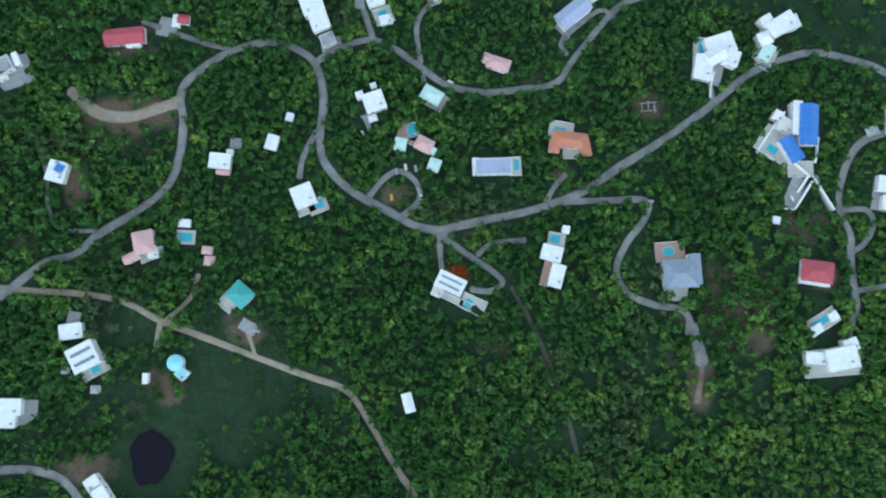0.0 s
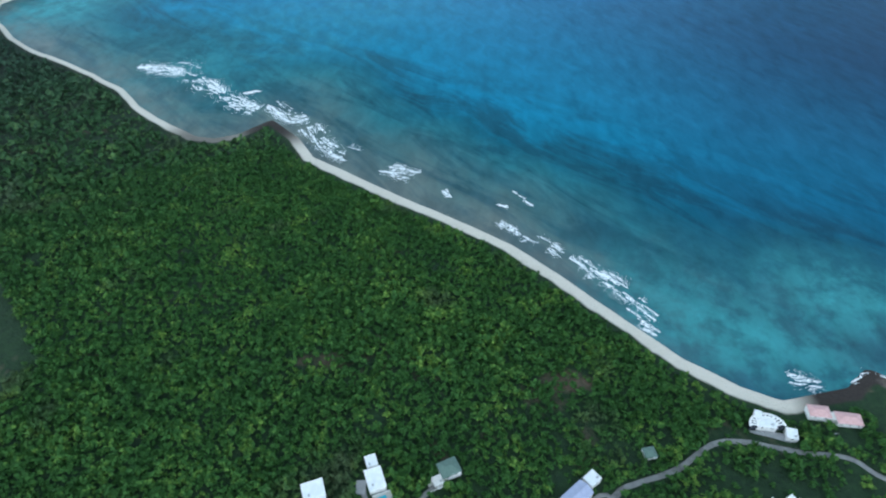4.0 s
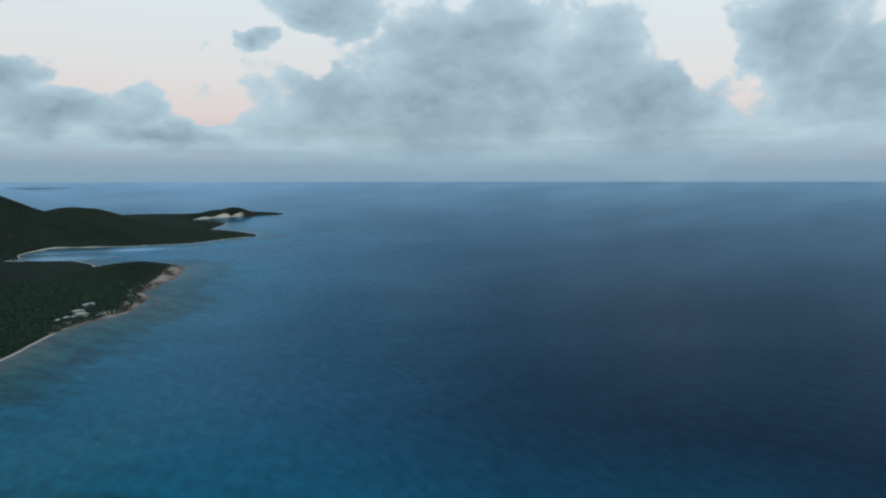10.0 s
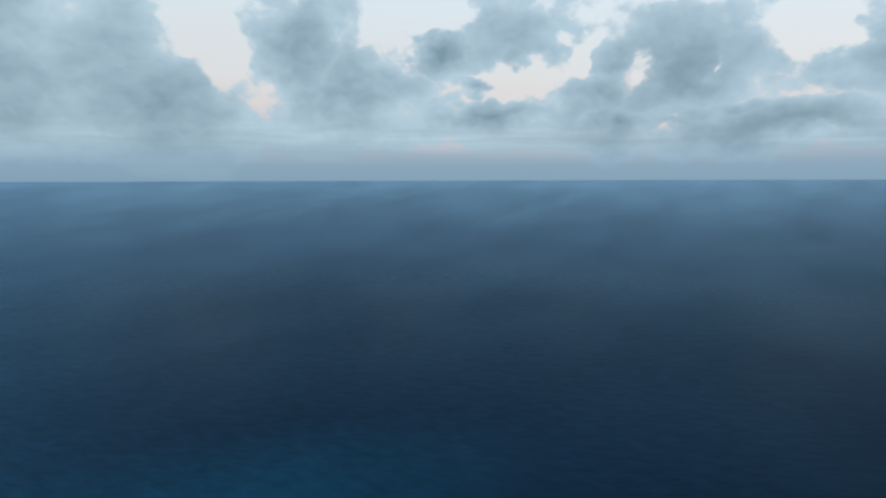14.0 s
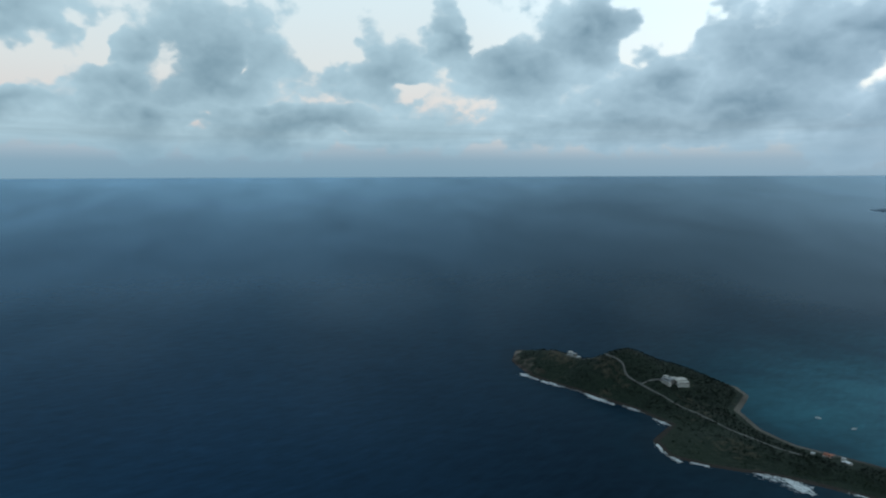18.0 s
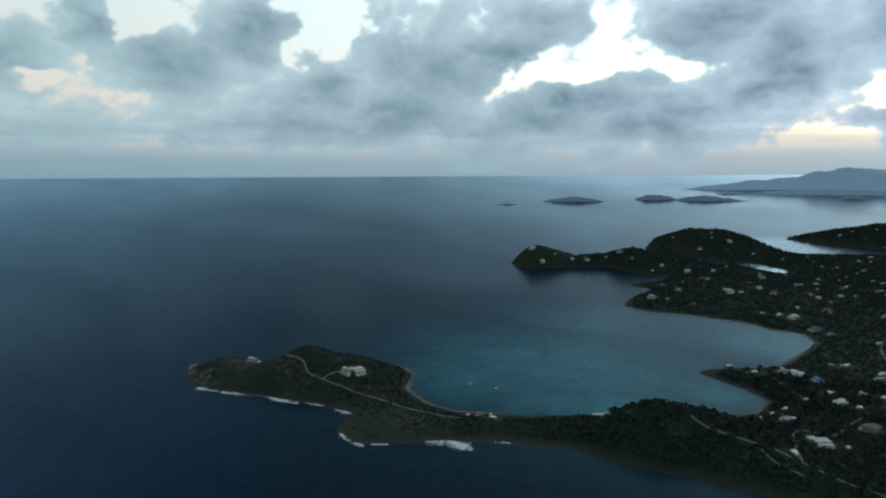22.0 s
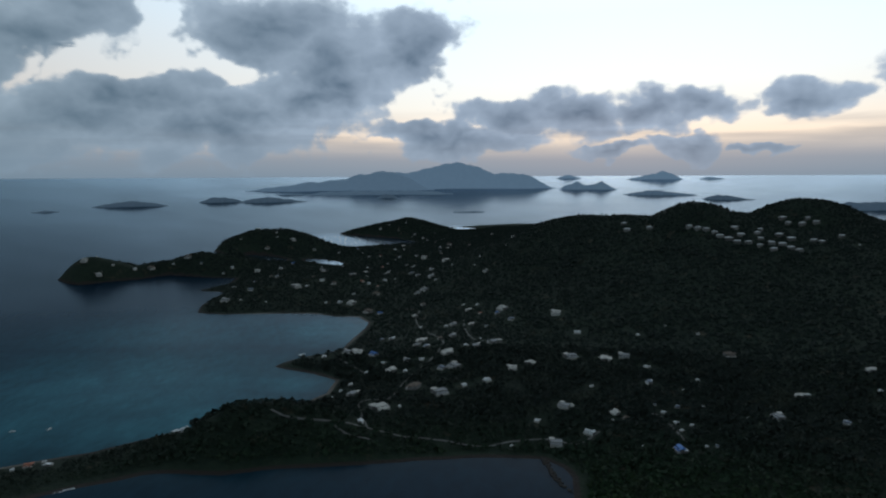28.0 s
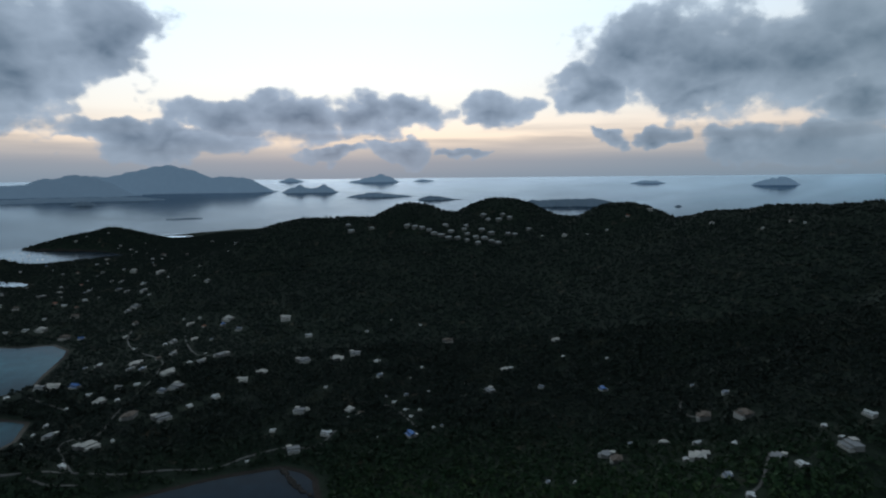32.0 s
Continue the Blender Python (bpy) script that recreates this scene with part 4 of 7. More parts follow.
def house_block(parent, cx, cy, lx, ly, turn, h, roof, colour, fine=True, base=-7.0):
    c, s = math.cos(turn), math.sin(turn)
    if roof == "round":
        bm = bmesh.new()
        add_disc(bm, cx, cy, base, h, lx * 0.46, lx * 0.46, 28)
        part("wall", bm, WALL, parent)
        bm = bmesh.new()
        add_disc(bm, cx, cy, h, h + 0.3, lx * 0.52, lx * 0.52, 28)
        add_disc(bm, cx, cy, h + 0.3, h + 2.4, lx * 0.52, lx * 0.52, 28, 0.0, 0.06)
        part("roof", bm, ROOFS[colour], parent)
        return
    if roof == "ruin":
        for k in range(3):
            bm = bmesh.new()
            add_box(bm, cx + (k - 1) * lx * 0.3, cy + (k % 2 - 0.5) * ly * 0.3, base, h + k * 0.3, 0.4, ly * 0.6, turn)
            part("wall", bm, CONCRETE, parent)
        for k in range(2):
            bm = bmesh.new()
            add_box(bm, cx, cy + (k - 0.5) * ly * 0.6, base, h, lx * 0.8, 0.4, turn)
            part("wall", bm, CONCRETE, parent)
        return
    if roof == "crescent":
        bm = bmesh.new()
        n, r0, r1 = 22, lx * 0.55, lx * 0.95
        ring = [[bm.verts.new((cx + r * math.cos(a), cy - lx * 0.25 + r * math.sin(a) * 0.8, z)) for r, z in ((r0, base), (r1, base), (r1, h), (r0, h))]
                for a in [math.pi * k / n for k in range(n + 1)]]
        for a, b in zip(ring, ring[1:]):
            for k in range(4):
                bm.faces.new((a[k], b[k], b[(k + 1) % 4], a[(k + 1) % 4]))
        bm.faces.new(ring[0]), bm.faces.new(ring[-1][::-1])
        part("curved_gallery", bm, SOLAR, parent, "dark glazed curved gallery")
        for k in range(12):
            a = math.pi * (k + 0.5) / 12
            bm = bmesh.new()
            r = (r0 + r1) / 2
            add_box(bm, cx + r * math.cos(a), cy - lx * 0.25 + r * math.sin(a) * 0.8, h - 0.2, h + 0.5, (r1 - r0) * 1.05, 1.1, math.atan2(0.8 * math.sin(a), math.cos(a)))
            part("roof_rib", bm, TRIM, parent)
        for rim in (r0, r1):
            for k in range(18):
                a, b = math.pi * k / 18, math.pi * (k + 1) / 18
                p, q = [(cx + rim * math.cos(v), cy - lx * 0.25 + rim * math.sin(v) * 0.8) for v in (a, b)]
                bm = bmesh.new()
                add_box(bm, (p[0] + q[0]) / 2, (p[1] + q[1]) / 2, h - 0.3, h + 0.7, math.dist(p, q) + 0.3, 1.3, math.atan2(q[1] - p[1], q[0] - p[0]))
                part("rim_length", bm, TRIM, parent)
    bm = bmesh.new()
    add_box(bm, cx, cy, base, h, lx, ly, turn)
    part("wall", bm, WALL if fine else SHADED, parent)
    bm = bmesh.new()
    if roof in ("gable", "hip"):
        add_roof(bm, cx, cy, h - 0.05, lx, ly, turn, roof, min(lx, ly) * (0.26 if roof == "gable" else 0.22))
        part("roof", bm, ROOFS[colour], parent)
        if fine:
            a, l2 = (turn, lx) if lx >= ly else (turn + math.pi / 2, ly)
            run = l2 + 0.9 if roof == "gable" else max(1.0, l2 - min(lx, ly) * 0.9)
            bm = bmesh.new()
            add_box(bm, cx, cy, h + 0.18 + min(lx, ly) * (0.26 if roof == "gable" else 0.22), h + 0.36 + min(lx, ly) * (0.26 if roof == "gable" else 0.22), run, 0.4, a)
            part("ridge_cap", bm, ROOFS[colour], parent)
    else:
        add_box(bm, cx, cy, h, h + 0.25, lx + 0.7, ly + 0.7, turn)
        part("roof", bm, ROOFS[colour], parent)
        if fine and min(lx, ly) > 6:
            for u, v, a, b in ((0, ly / 2, lx + 0.5, 0.3), (0, -ly / 2, lx + 0.5, 0.3), (lx / 2, 0, 0.3, ly - 0.1), (-lx / 2, 0, 0.3, ly - 0.1)):
                bm = bmesh.new()
                add_box(bm, cx + u * c - v * s, cy + u * s + v * c, h + 0.25, h + 0.6, a, b, turn)
                part("parapet", bm, TRIM, parent)
            bm = bmesh.new()
            u, v = lx * 0.28, -ly * 0.24
            add_box(bm, cx + u * c - v * s, cy + u * s + v * c, h + 0.25, h + 1.2, 1.5, 1.1, turn)
            part("roof_unit", bm, ROOFS["grey"], parent)
    if h > 2:
        windows(parent, cx, cy, max(0.9, h - 2.3), lx, ly, turn, fine)


def villa(label, blocks, pools=(), decks=()):
    x, y = blocks[0][0], blocks[0][1]
    blocks = [(b[0], b[1], b[2] * 0.94, b[3] * 0.94, *b[4:]) for b in blocks]
    z = max(top_of(b[0], b[1], max(b[2], b[3]) / 2) for b in blocks) + 0.2
    house = thing("house" if len(blocks) < 4 else "villa", label, "house", at=pose(x, y, z))
    for bx, by, lx, ly, turn, h, roof, colour in blocks:
        house_block(house, bx - x, by - y, lx, ly, radians(turn), h, roof, colour)
        CLEAR.append((bx, by, max(lx, ly) * 0.5 + 2.5))
    if "skylight" in label:
        bx, by, lx, ly, turn, h = blocks[0][:6]
        c, s = math.cos(radians(turn)), math.sin(radians(turn))
        for row in (-0.2, 0.2):
            for k in range(8):
                u, v = (k - 3.5) / 8 * lx * 0.8, row * ly
                bm = bmesh.new()
                add_box(bm, bx - x + u * c - v * s, by - y + u * s + v * c, h + 0.25, h + 0.42, lx * 0.075, ly * 0.14, radians(turn))
                part("skylight", bm, SKYLIGHT, house)
    for dx, dy, lx, ly, turn, kind in decks:
        if kind == "earth":
            CLEAR.append((dx, dy, max(lx, ly) * 0.36))
            continue
        bm = bmesh.new()
        add_box(bm, dx - x, dy - y, -7, 0.10, lx, ly, radians(turn))
        name = {"stone": "terrace", "tile": "tiled_terrace", "concrete": "paved_yard"}[kind]
        part(name, bm, DECKS[kind], house)
        CLEAR.append((dx, dy, max(lx, ly) * 0.5 + 0.5))
        if kind in ("stone", "tile"):
            c, s = math.cos(radians(turn)), math.sin(radians(turn))
            for v in (-ly / 2, ly / 2):
                bm = bmesh.new()
                add_box(bm, dx - x - v * s, dy - y + v * c, 0.1, 0.75, lx, 0.3, radians(turn))
                part("terrace_wall", bm, TRIM, house)
    for px, py, lx, ly, turn, form in pools:
        pool = thing("swimming_pool", "turquoise swimming pool with a pale stone rim on a house terrace", "pool", "pools by the houses", pose(px, py, z + 0.1))
        bm = bmesh.new()
        wb = bmesh.new()
        if form == "round":
            add_disc(bm, 0, 0, -0.3, 0.22, lx / 2 + 0.5, ly / 2 + 0.5, 28)
            add_disc(wb, 0, 0, 0.0, 0.26, lx / 2, ly / 2, 28)
        else:
            add_box(bm, 0, 0, -0.3, 0.22, lx + 1.0, ly + 1.0, radians(turn))
            add_box(wb, 0, 0, 0.0, 0.26, lx, ly, radians(turn))
        part("rim", bm, STONE, pool)
        part("water", wb, POOL, pool)
    return house


# ---- roads ----


def spline(points, step):
    """A smooth run of plan points through the given ones."""
    p = [Vector((*q, 0)) for q in points]
    p = [p[0] * 2 - p[1]] + p + [p[-1] * 2 - p[-2]]
    out = []
    for a, b, c, d in zip(p, p[1:], p[2:], p[3:]):
        n = max(2, int((c - b).length / step))
        for k in range(n):
            t = k / n
            out.append(0.5 * ((2 * b) + (c - a) * t + (2 * a - 5 * b + 4 * c - d) * t * t + (3 * b - a - 3 * c + d) * t ** 3))
    return np.array([(q.x, q.y) for q in out + [p[-2]]])


ROAD_POINTS = []


def road(name, width, points, mat, label, lift=0.3):
    line = spline(points, 3.0 if width < 7 else 5.0)
    d = np.gradient(line, axis=0)
    d /= np.maximum(np.linalg.norm(d, axis=1, keepdims=True), 1e-9)
    side = np.stack([-d[:, 1], d[:, 0]], 1)
    offs = np.array([-0.62, -0.5, -0.25, 0, 0.25, 0.5, 0.62])
    w = width * 0.9 * (1 + 0.22 * rough_noise(line[:, 0], line[:, 1], 14, 2))
    P = line[:, None, :] + side[:, None, :] * (offs[None, :, None] * w[:, None, None])
    z = height(P[..., 0].ravel(), P[..., 1].ravel()).reshape(P.shape[:2])
    mid = z[:, 1:-1].mean(1, keepdims=True)
    mid = np.maximum(mid, z[:, 1:-1].max(1, keepdims=True) - 0.3)
    zz = np.repeat(mid, 7, 1) + lift
    zz[:, [0, 6]] = np.minimum(z[:, [0, 6]], mid) - 1.2
    X, Y, Z = squeeze(P[..., 0].ravel(), P[..., 1].ravel(), zz.ravel())
    n = len(line)
    i, j = np.meshgrid(np.arange(n - 1), np.arange(6), indexing="ij")
    f = np.stack([i * 7 + j, (i + 1) * 7 + j, (i + 1) * 7 + j + 1, i * 7 + j + 1], -1).reshape(-1, 4)[:, ::-1]
    # rounded ends, so that lanes run into one another
    V = np.stack([X, Y, Z], 1)
    for e in (0, n - 1):
        ang = np.linspace(0, 2 * np.pi, 12, endpoint=False)
        ring = line[e][None] + np.stack([np.cos(ang), np.sin(ang)], 1) * w[e] * 0.62
        hx, hy, hz = squeeze(*np.concatenate([ring, line[e][None]]).T, np.full(13, zz[e, 3] - 0.03))
        start = len(V)
        V = np.concatenate([V, np.stack([hx, hy, hz], 1)])
        f = np.concatenate([f, np.array([(start + 2 * q, start + 2 * q + 1, start + (2 * q + 2) % 12, start + 12) for q in range(6)])])
    me = mesh_from(name, V, f)
    me.materials.append(mat)
    ROAD_POINTS.append((line, width))
    return tagged(new(name, me), label, "road", kind="structure")

PAVED = [
    ("home_road", 6.0, [(-311, 1), (-290, 8), (-276, 20), (-262, 31), (-243, 36), (-228, 50), (-205, 65), (-187, 80), (-179, 98), (-176, 125), (-179, 147), (-170, 161), (-147, 178), (-118, 185), (-96, 177), (-86, 163), (-82, 142), (-84, 118), (-80, 99), (-63, 81), (-36, 66), (-17, 56), (2, 53)]),
    ("ridge_road", 5.0, [(-88, 171), (-73, 181), (-51, 187), (-33, 180), (-16, 168), (2, 156), (26, 151), (57, 154), (79, 159), (92, 177), (122, 214), (140, 224), (173, 237), (209, 261), (237, 264), (277, 256), (311, 250), (326, 233), (356, 221)]),
    ("east_road", 6.0, [(-5, 53), (29, 61), (64, 69), (95, 81), (122, 99), (155, 120), (189, 145), (219, 169), (249, 182), (270, 185), (298, 178), (316, 170), (347, 154), (364, 117)]),
    ("drive", 4.0, [(-16, 172), (-19, 195), (-16, 207), (-7, 217)]),
    ("drive", 4.5, [(-49, 78), (-40, 89), (-29, 94), (-18, 86), (-16, 74), (-26, 64)]),
    ("drive", 4.5, [(0, 49), (17, 37), (32, 27), (40, 19), (32, 13), (20, 14)]),
    ("drive", 4.0, [(24, 38), (33, 45), (54, 47)]),
    ("drive", 4.0, [(-2, 49), (-2, 41), (-1, 29)]),
    ("drive", 4.0, [(69, 71), (75, 83), (83, 92)]),
    ("switchback_road", 5.0, [(83, 74), (114, 75), (139, 75), (137, 62), (124, 46), (116, 27), (123, 12), (142, 4), (162, 0), (169, -18)]),
    ("east_loop", 5.5, [(312, 126), (291, 117), (278, 95), (275, 71), (282, 53), (281, 40), (282, 16), (283, 3), (276, -15)]),
    ("drive", 4.5, [(275, 70), (294, 71), (300, 62), (293, 48), (281, 40)]),
    ("drive", 4.5, [(282, 14), (306, 18), (337, 24)]),
    ("drive", 4.0, [(-145, 179), (-166, 184), (-190, 192), (-207, 198)]),
    ("drive", 4.5, [(-87, 120), (-95, 103), (-97, 90)]),
    ("drive", 4.5, [(-49, 187), (-53, 200), (-57, 212)]),
    ("west_road", 6.0, [(-296, -103), (-282, -102), (-260, -102), (-242, -108), (-229, -122)]),
    ("drive", 3.0, [(-275, 116), (-266, 93), (-263, 67), (-253, 53), (-231, 52)]),
    ("drive", 4.0, [(190, 146), (188, 161)]),
    ("drive", 4.0, [(268, 70), (258, 92)]),
    ("drive", 3.5, [(-16, 167), (-13, 156)]),
    ("drive", 4.0, [(86, 181), (84, 191), (111, 214), (121, 209)]),
]
DIRT = [
    ("dirt_track", 4.5, [(-296, 14), (-268, 12), (-235, 10), (-209, 5), (-182, -8), (-152, -19), (-123, -30), (-90, -42), (-64, -51), (-51, -66), (-34, -94), (-15, -123)]),
    ("dirt_track", 9.0, [(-182, 140), (-197, 135), (-212, 130), (-230, 131), (-244, 139), (-252, 147)]),
    ("dirt_track", 3.5, [(-182, -8), (-166, 7), (-161, 22)]),
    ("dirt_track", 4.0, [(-184, -8), (-186, -23)]),
    ("dirt_track", 3.0, [(-127, -15), (-122, -30)]),
]
SOUTH_ROADS = [
    ("valley_road", 6.0, [(451, -977), (385, -975), (335, -984), (290, -993), (236, -998), (160, -1000), (92, -994), (65, -1004), (41, -1015), (-13, -1028), (-67, -1016), (-102, -1053)]),
    ("valley_road", 5.5, [(289, -995), (308, -1035), (341, -1121), (327, -1146), (289, -1148), (281, -1224), (270, -1308), (254, -1372), (240, -1481), (247, -1561), (300, -1650), (339, -1719), (370, -1831), (379, -1931)]),
    ("point_road", 5.0, [(1310, -610), (1285, -640), (1245, -668), (1214, -665), (1171, -674), (1138, -667), (1104, -681), (1058, -706), (1002, -722), (930, -730), (860, -751), (799, -781)]),
    ("drive", 4.5, [(1106, -683), (1107, -715), (1092, -772)]),
    ("valley_lane", 5.0, [(338, -971), (311, -960), (274, -964)]),
    ("valley_lane", 5.0, [(218, -1775), (204, -1688), (174, -1582), (127, -1543)]),
    ("valley_lane", 5.0, [(-195, -1123), (-211, -1116), (-226, -1064), (-235, -1013)]),
    ("valley_lane", 5.0, [(-503, -537), (-535, -556), (-607, -620), (-636, -636)]),
    ("valley_lane", 5.0, [(485, -1422), (393, -1335)]),
    ("valley_lane", 5.0, [(-677, -892), (-655, -863), (-647, -830), (-654, -799)]),
]
HOUSES_A = [(-1374, 4635, 26), (-1357, 4574, 26), (-321, 2491, 40), (-608, 1512, 12), (-702, 1420, 15), (-497, -531, 26), (-595, -561, 29), (-681, -569, 39), (-516, -588, 22), (-592, -591, 20), (-695, -597, 18), (-777, -628, 28), (-717, -643, 22), (1481, -662, 40), (-540, -668, 30), (-606, -682, 16), (-384, -714, 13), (-582, -727, 20), (-354, -737, 12), (-690, -756, 29), (1097, -764, 40), (-554, -765, 13), (-469, -780, 22), (-654, -800, 26), (-520, -801, 11), (755, -826, 28), (-732, -849, 23), (-724, -924, 13), (622, -961, 40), (-221, -983, 22), (-263, -995, 14), (-278, -995, 10)]
HOUSES_B = [(43, -1000, 14), (-168, -1002, 10), (-611, -1036, 23), (-87, -1047, 31), (-237, -1054, 17), (-258, -1075, 15), (-234, -1085, 19), (2, -1086, 25), (-505, -1086, 21), (291, -1092, 31), (-130, -1095, 9), (-154, -1100, 13), (257, -1103, 17), (-357, -1106, 11), (-408, -1110, 23), (-138, -1123, 17), (-221, -1128, 20), (-38, -1147, 18), (-59, -1150, 11), (-250, -1150, 16), (-295, -1154, 9), (-690, -1157, 18), (-212, -1159, 9), (-376, -1168, 12), (192, -1175, 40), (414, -1179, 14), (247, -1205, 35), (-481, -1214, 17), (407, -1218, 20), (150, -1218, 35), (-496, -1220, 22), (-620, -1223, 15)]
HOUSES_C = [(-277, -1233, 12), (-104, -1244, 19), (107, -1247, 31), (397, -1252, 18), (-220, -1267, 27), (-316, -1287, 18), (-650, -1317, 19), (292, -1319, 26), (384, -1326, 16), (324, -1329, 23), (212, -1331, 40), (184, -1340, 31), (-230, -1366, 31), (358, -1379, 27), (305, -1393, 16), (271, -1397, 29), (-1455, -1408, 15), (-145, -1413, 29), (515, -1419, 37), (-71, -1421, 35), (-191, -1434, 27), (395, -1435, 31), (213, -1440, 40), (-420, -1451, 25), (441, -1453, 28), (-1459, -1461, 15), (592, -1466, 27), (-1387, -1489, 15), (177, -1495, 31), (277, -1497, 29), (304, -1512, 17), (110, -1528, 40)]
HOUSES_D = [(299, -1552, 27), (-382, -1576, 21), (-242, -1577, 21), (387, -1595, 40), (224, -1599, 21), (-96, -1608, 40), (-316, -1629, 12), (-1371, -1685, 16), (258, -1708, 32), (79, -1747, 32), (-46, -1758, 40), (109, -1849, 34), (193, -1922, 25), (509, -1931, 22), (555, -1960, 30), (-1166, -1972, 17), (-1100, -1994, 16), (-1260, -1996, 17), (1082, -2005, 33), (-1360, -2006, 18), (636, -2041, 40), (734, -2049, 28), (682, -2049, 28), (-1043, -2055, 19), (1046, -2126, 30), (-987, -2126, 19), (580, -2155, 25), (408, -2176, 28), (901, -2204, 40), (867, -2220, 39), (1165, -2257, 23), (603, -2267, 21)]
HOUSES_E = [(383, -2273, 29), (835, -2293, 36), (648, -2300, 26), (682, -2322, 31), (409, -2332, 26), (600, -2350, 27), (567, -2398, 18), (476, -2400, 18), (1889, -2421, 28), (752, -2424, 37), (433, -2458, 32), (1987, -2466, 40), (517, -2470, 32), (1111, -2509, 40), (140, -2540, 18), (1808, -2549, 34), (393, -2595, 38), (1763, -2601, 29), (671, -2627, 20), (114, -2630, 17), (959, -2658, 26), (664, -2667, 30), (1697, -2676, 35), (1554, -2677, 23), (1418, -2700, 33), (1292, -2705, 27), (1639, -2713, 29), (562, -2720, 35), (1193, -2740, 40), (825, -2907, 22), (752, -2923, 27), (1209, -2926, 29)]
HOUSES_F = [(579, -3092, 29), (458, -3231, 24), (802, -3400, 32), (1562, -3408, 27), (1286, -3428, 27), (1760, -3483, 21), (1542, -3502, 28), (1443, -3503, 27), (571, -3531, 32), (415, -3637, 23), (811, -3648, 27), (540, -3687, 34), (764, -4193, 31), (907, -4470, 33), (2460, -5177, 40), (-4528, -6342, 40)]
HOUSES_G = [(1422, -2630, 22), (1212, -2315, 20), (778, -2716, 18), (564, -2774, 17), (728, -3188, 20), (630, -3139, 21), (542, -3353, 19), (524, -3506, 18), (754, -3020, 22), (844, -3230, 19), (905, -3230, 19), (875, -2818, 22), (965, -2949, 22), (1042, -3472, 16), (863, -3540, 16), (762, -3429, 17), (813, -4300, 20), (773, -4546, 18), (657, -4194, 21), (1047, -4533, 16), (1147, -4664, 22), (1198, -4608, 22)]
HOUSES_H = [(1015, -4662, 20), (904, -4741, 20), (665, -2157, 19), (927, -2454, 18), (780, -2278, 21), (425, -2142, 21), (377, -1992, 18), (381, -1870, 15), (332, -1709, 19), (254, -1576, 16), (240, -1944, 18), (214, -1877, 20), (175, -1832, 21), (123, -1811, 21), (189, -1727, 18), (150, -1574, 16), (627, -2889, 18), (736, -3118, 16), (676, -2752, 20), (983, -3350, 21), (943, -3107, 17), (681, -2392, 15)]
HOUSES_I = [(1122, -3374, 21), (1017, -2804, 19), (955, -2494, 15), (1149, -2531, 15), (1167, -2405, 17), (943, -2024, 17), (1684, -3572, 21), (1568, -3553, 15), (1877, -2499, 18), (1970, -2516, 15), (340, -4372, 21), (252, -4214, 15), (196, -2267, 20), (247, -2357, 18), (348, -2453, 18), (518, -3231, 21), (659, -3886, 17), (748, -3973, 17), (913, -4408, 15), (145, -1701, 17), (20, -1372, 20), (-30, -1016, 23)]
HOUSES_J = [(703, -2558, 19), (-471, -754, 21), (239, -1720, 22), (151, -1488, 22), (-48, -1143, 22), (57, -1331, 22), (1033, -2019, 22), (235, -2465, 22), (-527, -679, 22), (371, -1187, 22), (468, -1455, 22), (304, -1007, 22), (418, -1594, 22)]
FAR_HOUSES = HOUSES_A + HOUSES_B + HOUSES_C + HOUSES_D + HOUSES_E + HOUSES_F + HOUSES_G + HOUSES_H + HOUSES_I + HOUSES_J
TERRACE_BLOCKS = [(-513, -2295), (-538, -2280), (-564, -2271), (-588, -2256), (-596, -2216), (-617, -2195), (-638, -2174), (-672, -2169), (-701, -2150), (-734, -2122), (-789, -2135), (-807, -2115), (-663, -2296), (-668, -2238), (-726, -2261), (-722, -2209), (-741, -2169), (-796, -2257), (-746, -2296), (-773, -2163), (-821, -2224), (-888, -2219), (-912, -2212), (-876, -2464), (-879, -2416), (-921, -2402), (-949, -2431), (-967, -2401), (-990, -2257), (-309, -2429), (-312, -2364), (-390, -2357)]
for name, width, points in PAVED:
    road("road" if width > 4.6 else "driveway", width, points, ROAD, "narrow worn grey road winding between houses" if width > 4.6 else "pale grey concrete driveway to a house", 0.34 if width > 4.6 else 0.28)
for name, width, points in DIRT:
    road("dirt_track", width, points, DUSTY, "dusty brown dirt track through the scrub", 0.22)
road("overgrown_track", 3.2, [(46, 15), (58, -7), (70, -34), (80, -62), (88, -92)], OVERGROWN, "dark overgrown track through the forest", 0.15)
road("paved_apron", 9.0, [(166, -12), (171, -24), (173, -32)], ROAD, "grey paved apron at the end of a drive", 0.3)
road("dirt_track", 5.0, [(173, -34), (172, -46), (169, -58)], EARTH, "worn brown earth track ending in the scrub", 0.1)
for name, width, points in SOUTH_ROADS:
    road("valley_road", width * 0.8, points, VALLEY_ROAD, "pale road winding through the valley", 0.4)

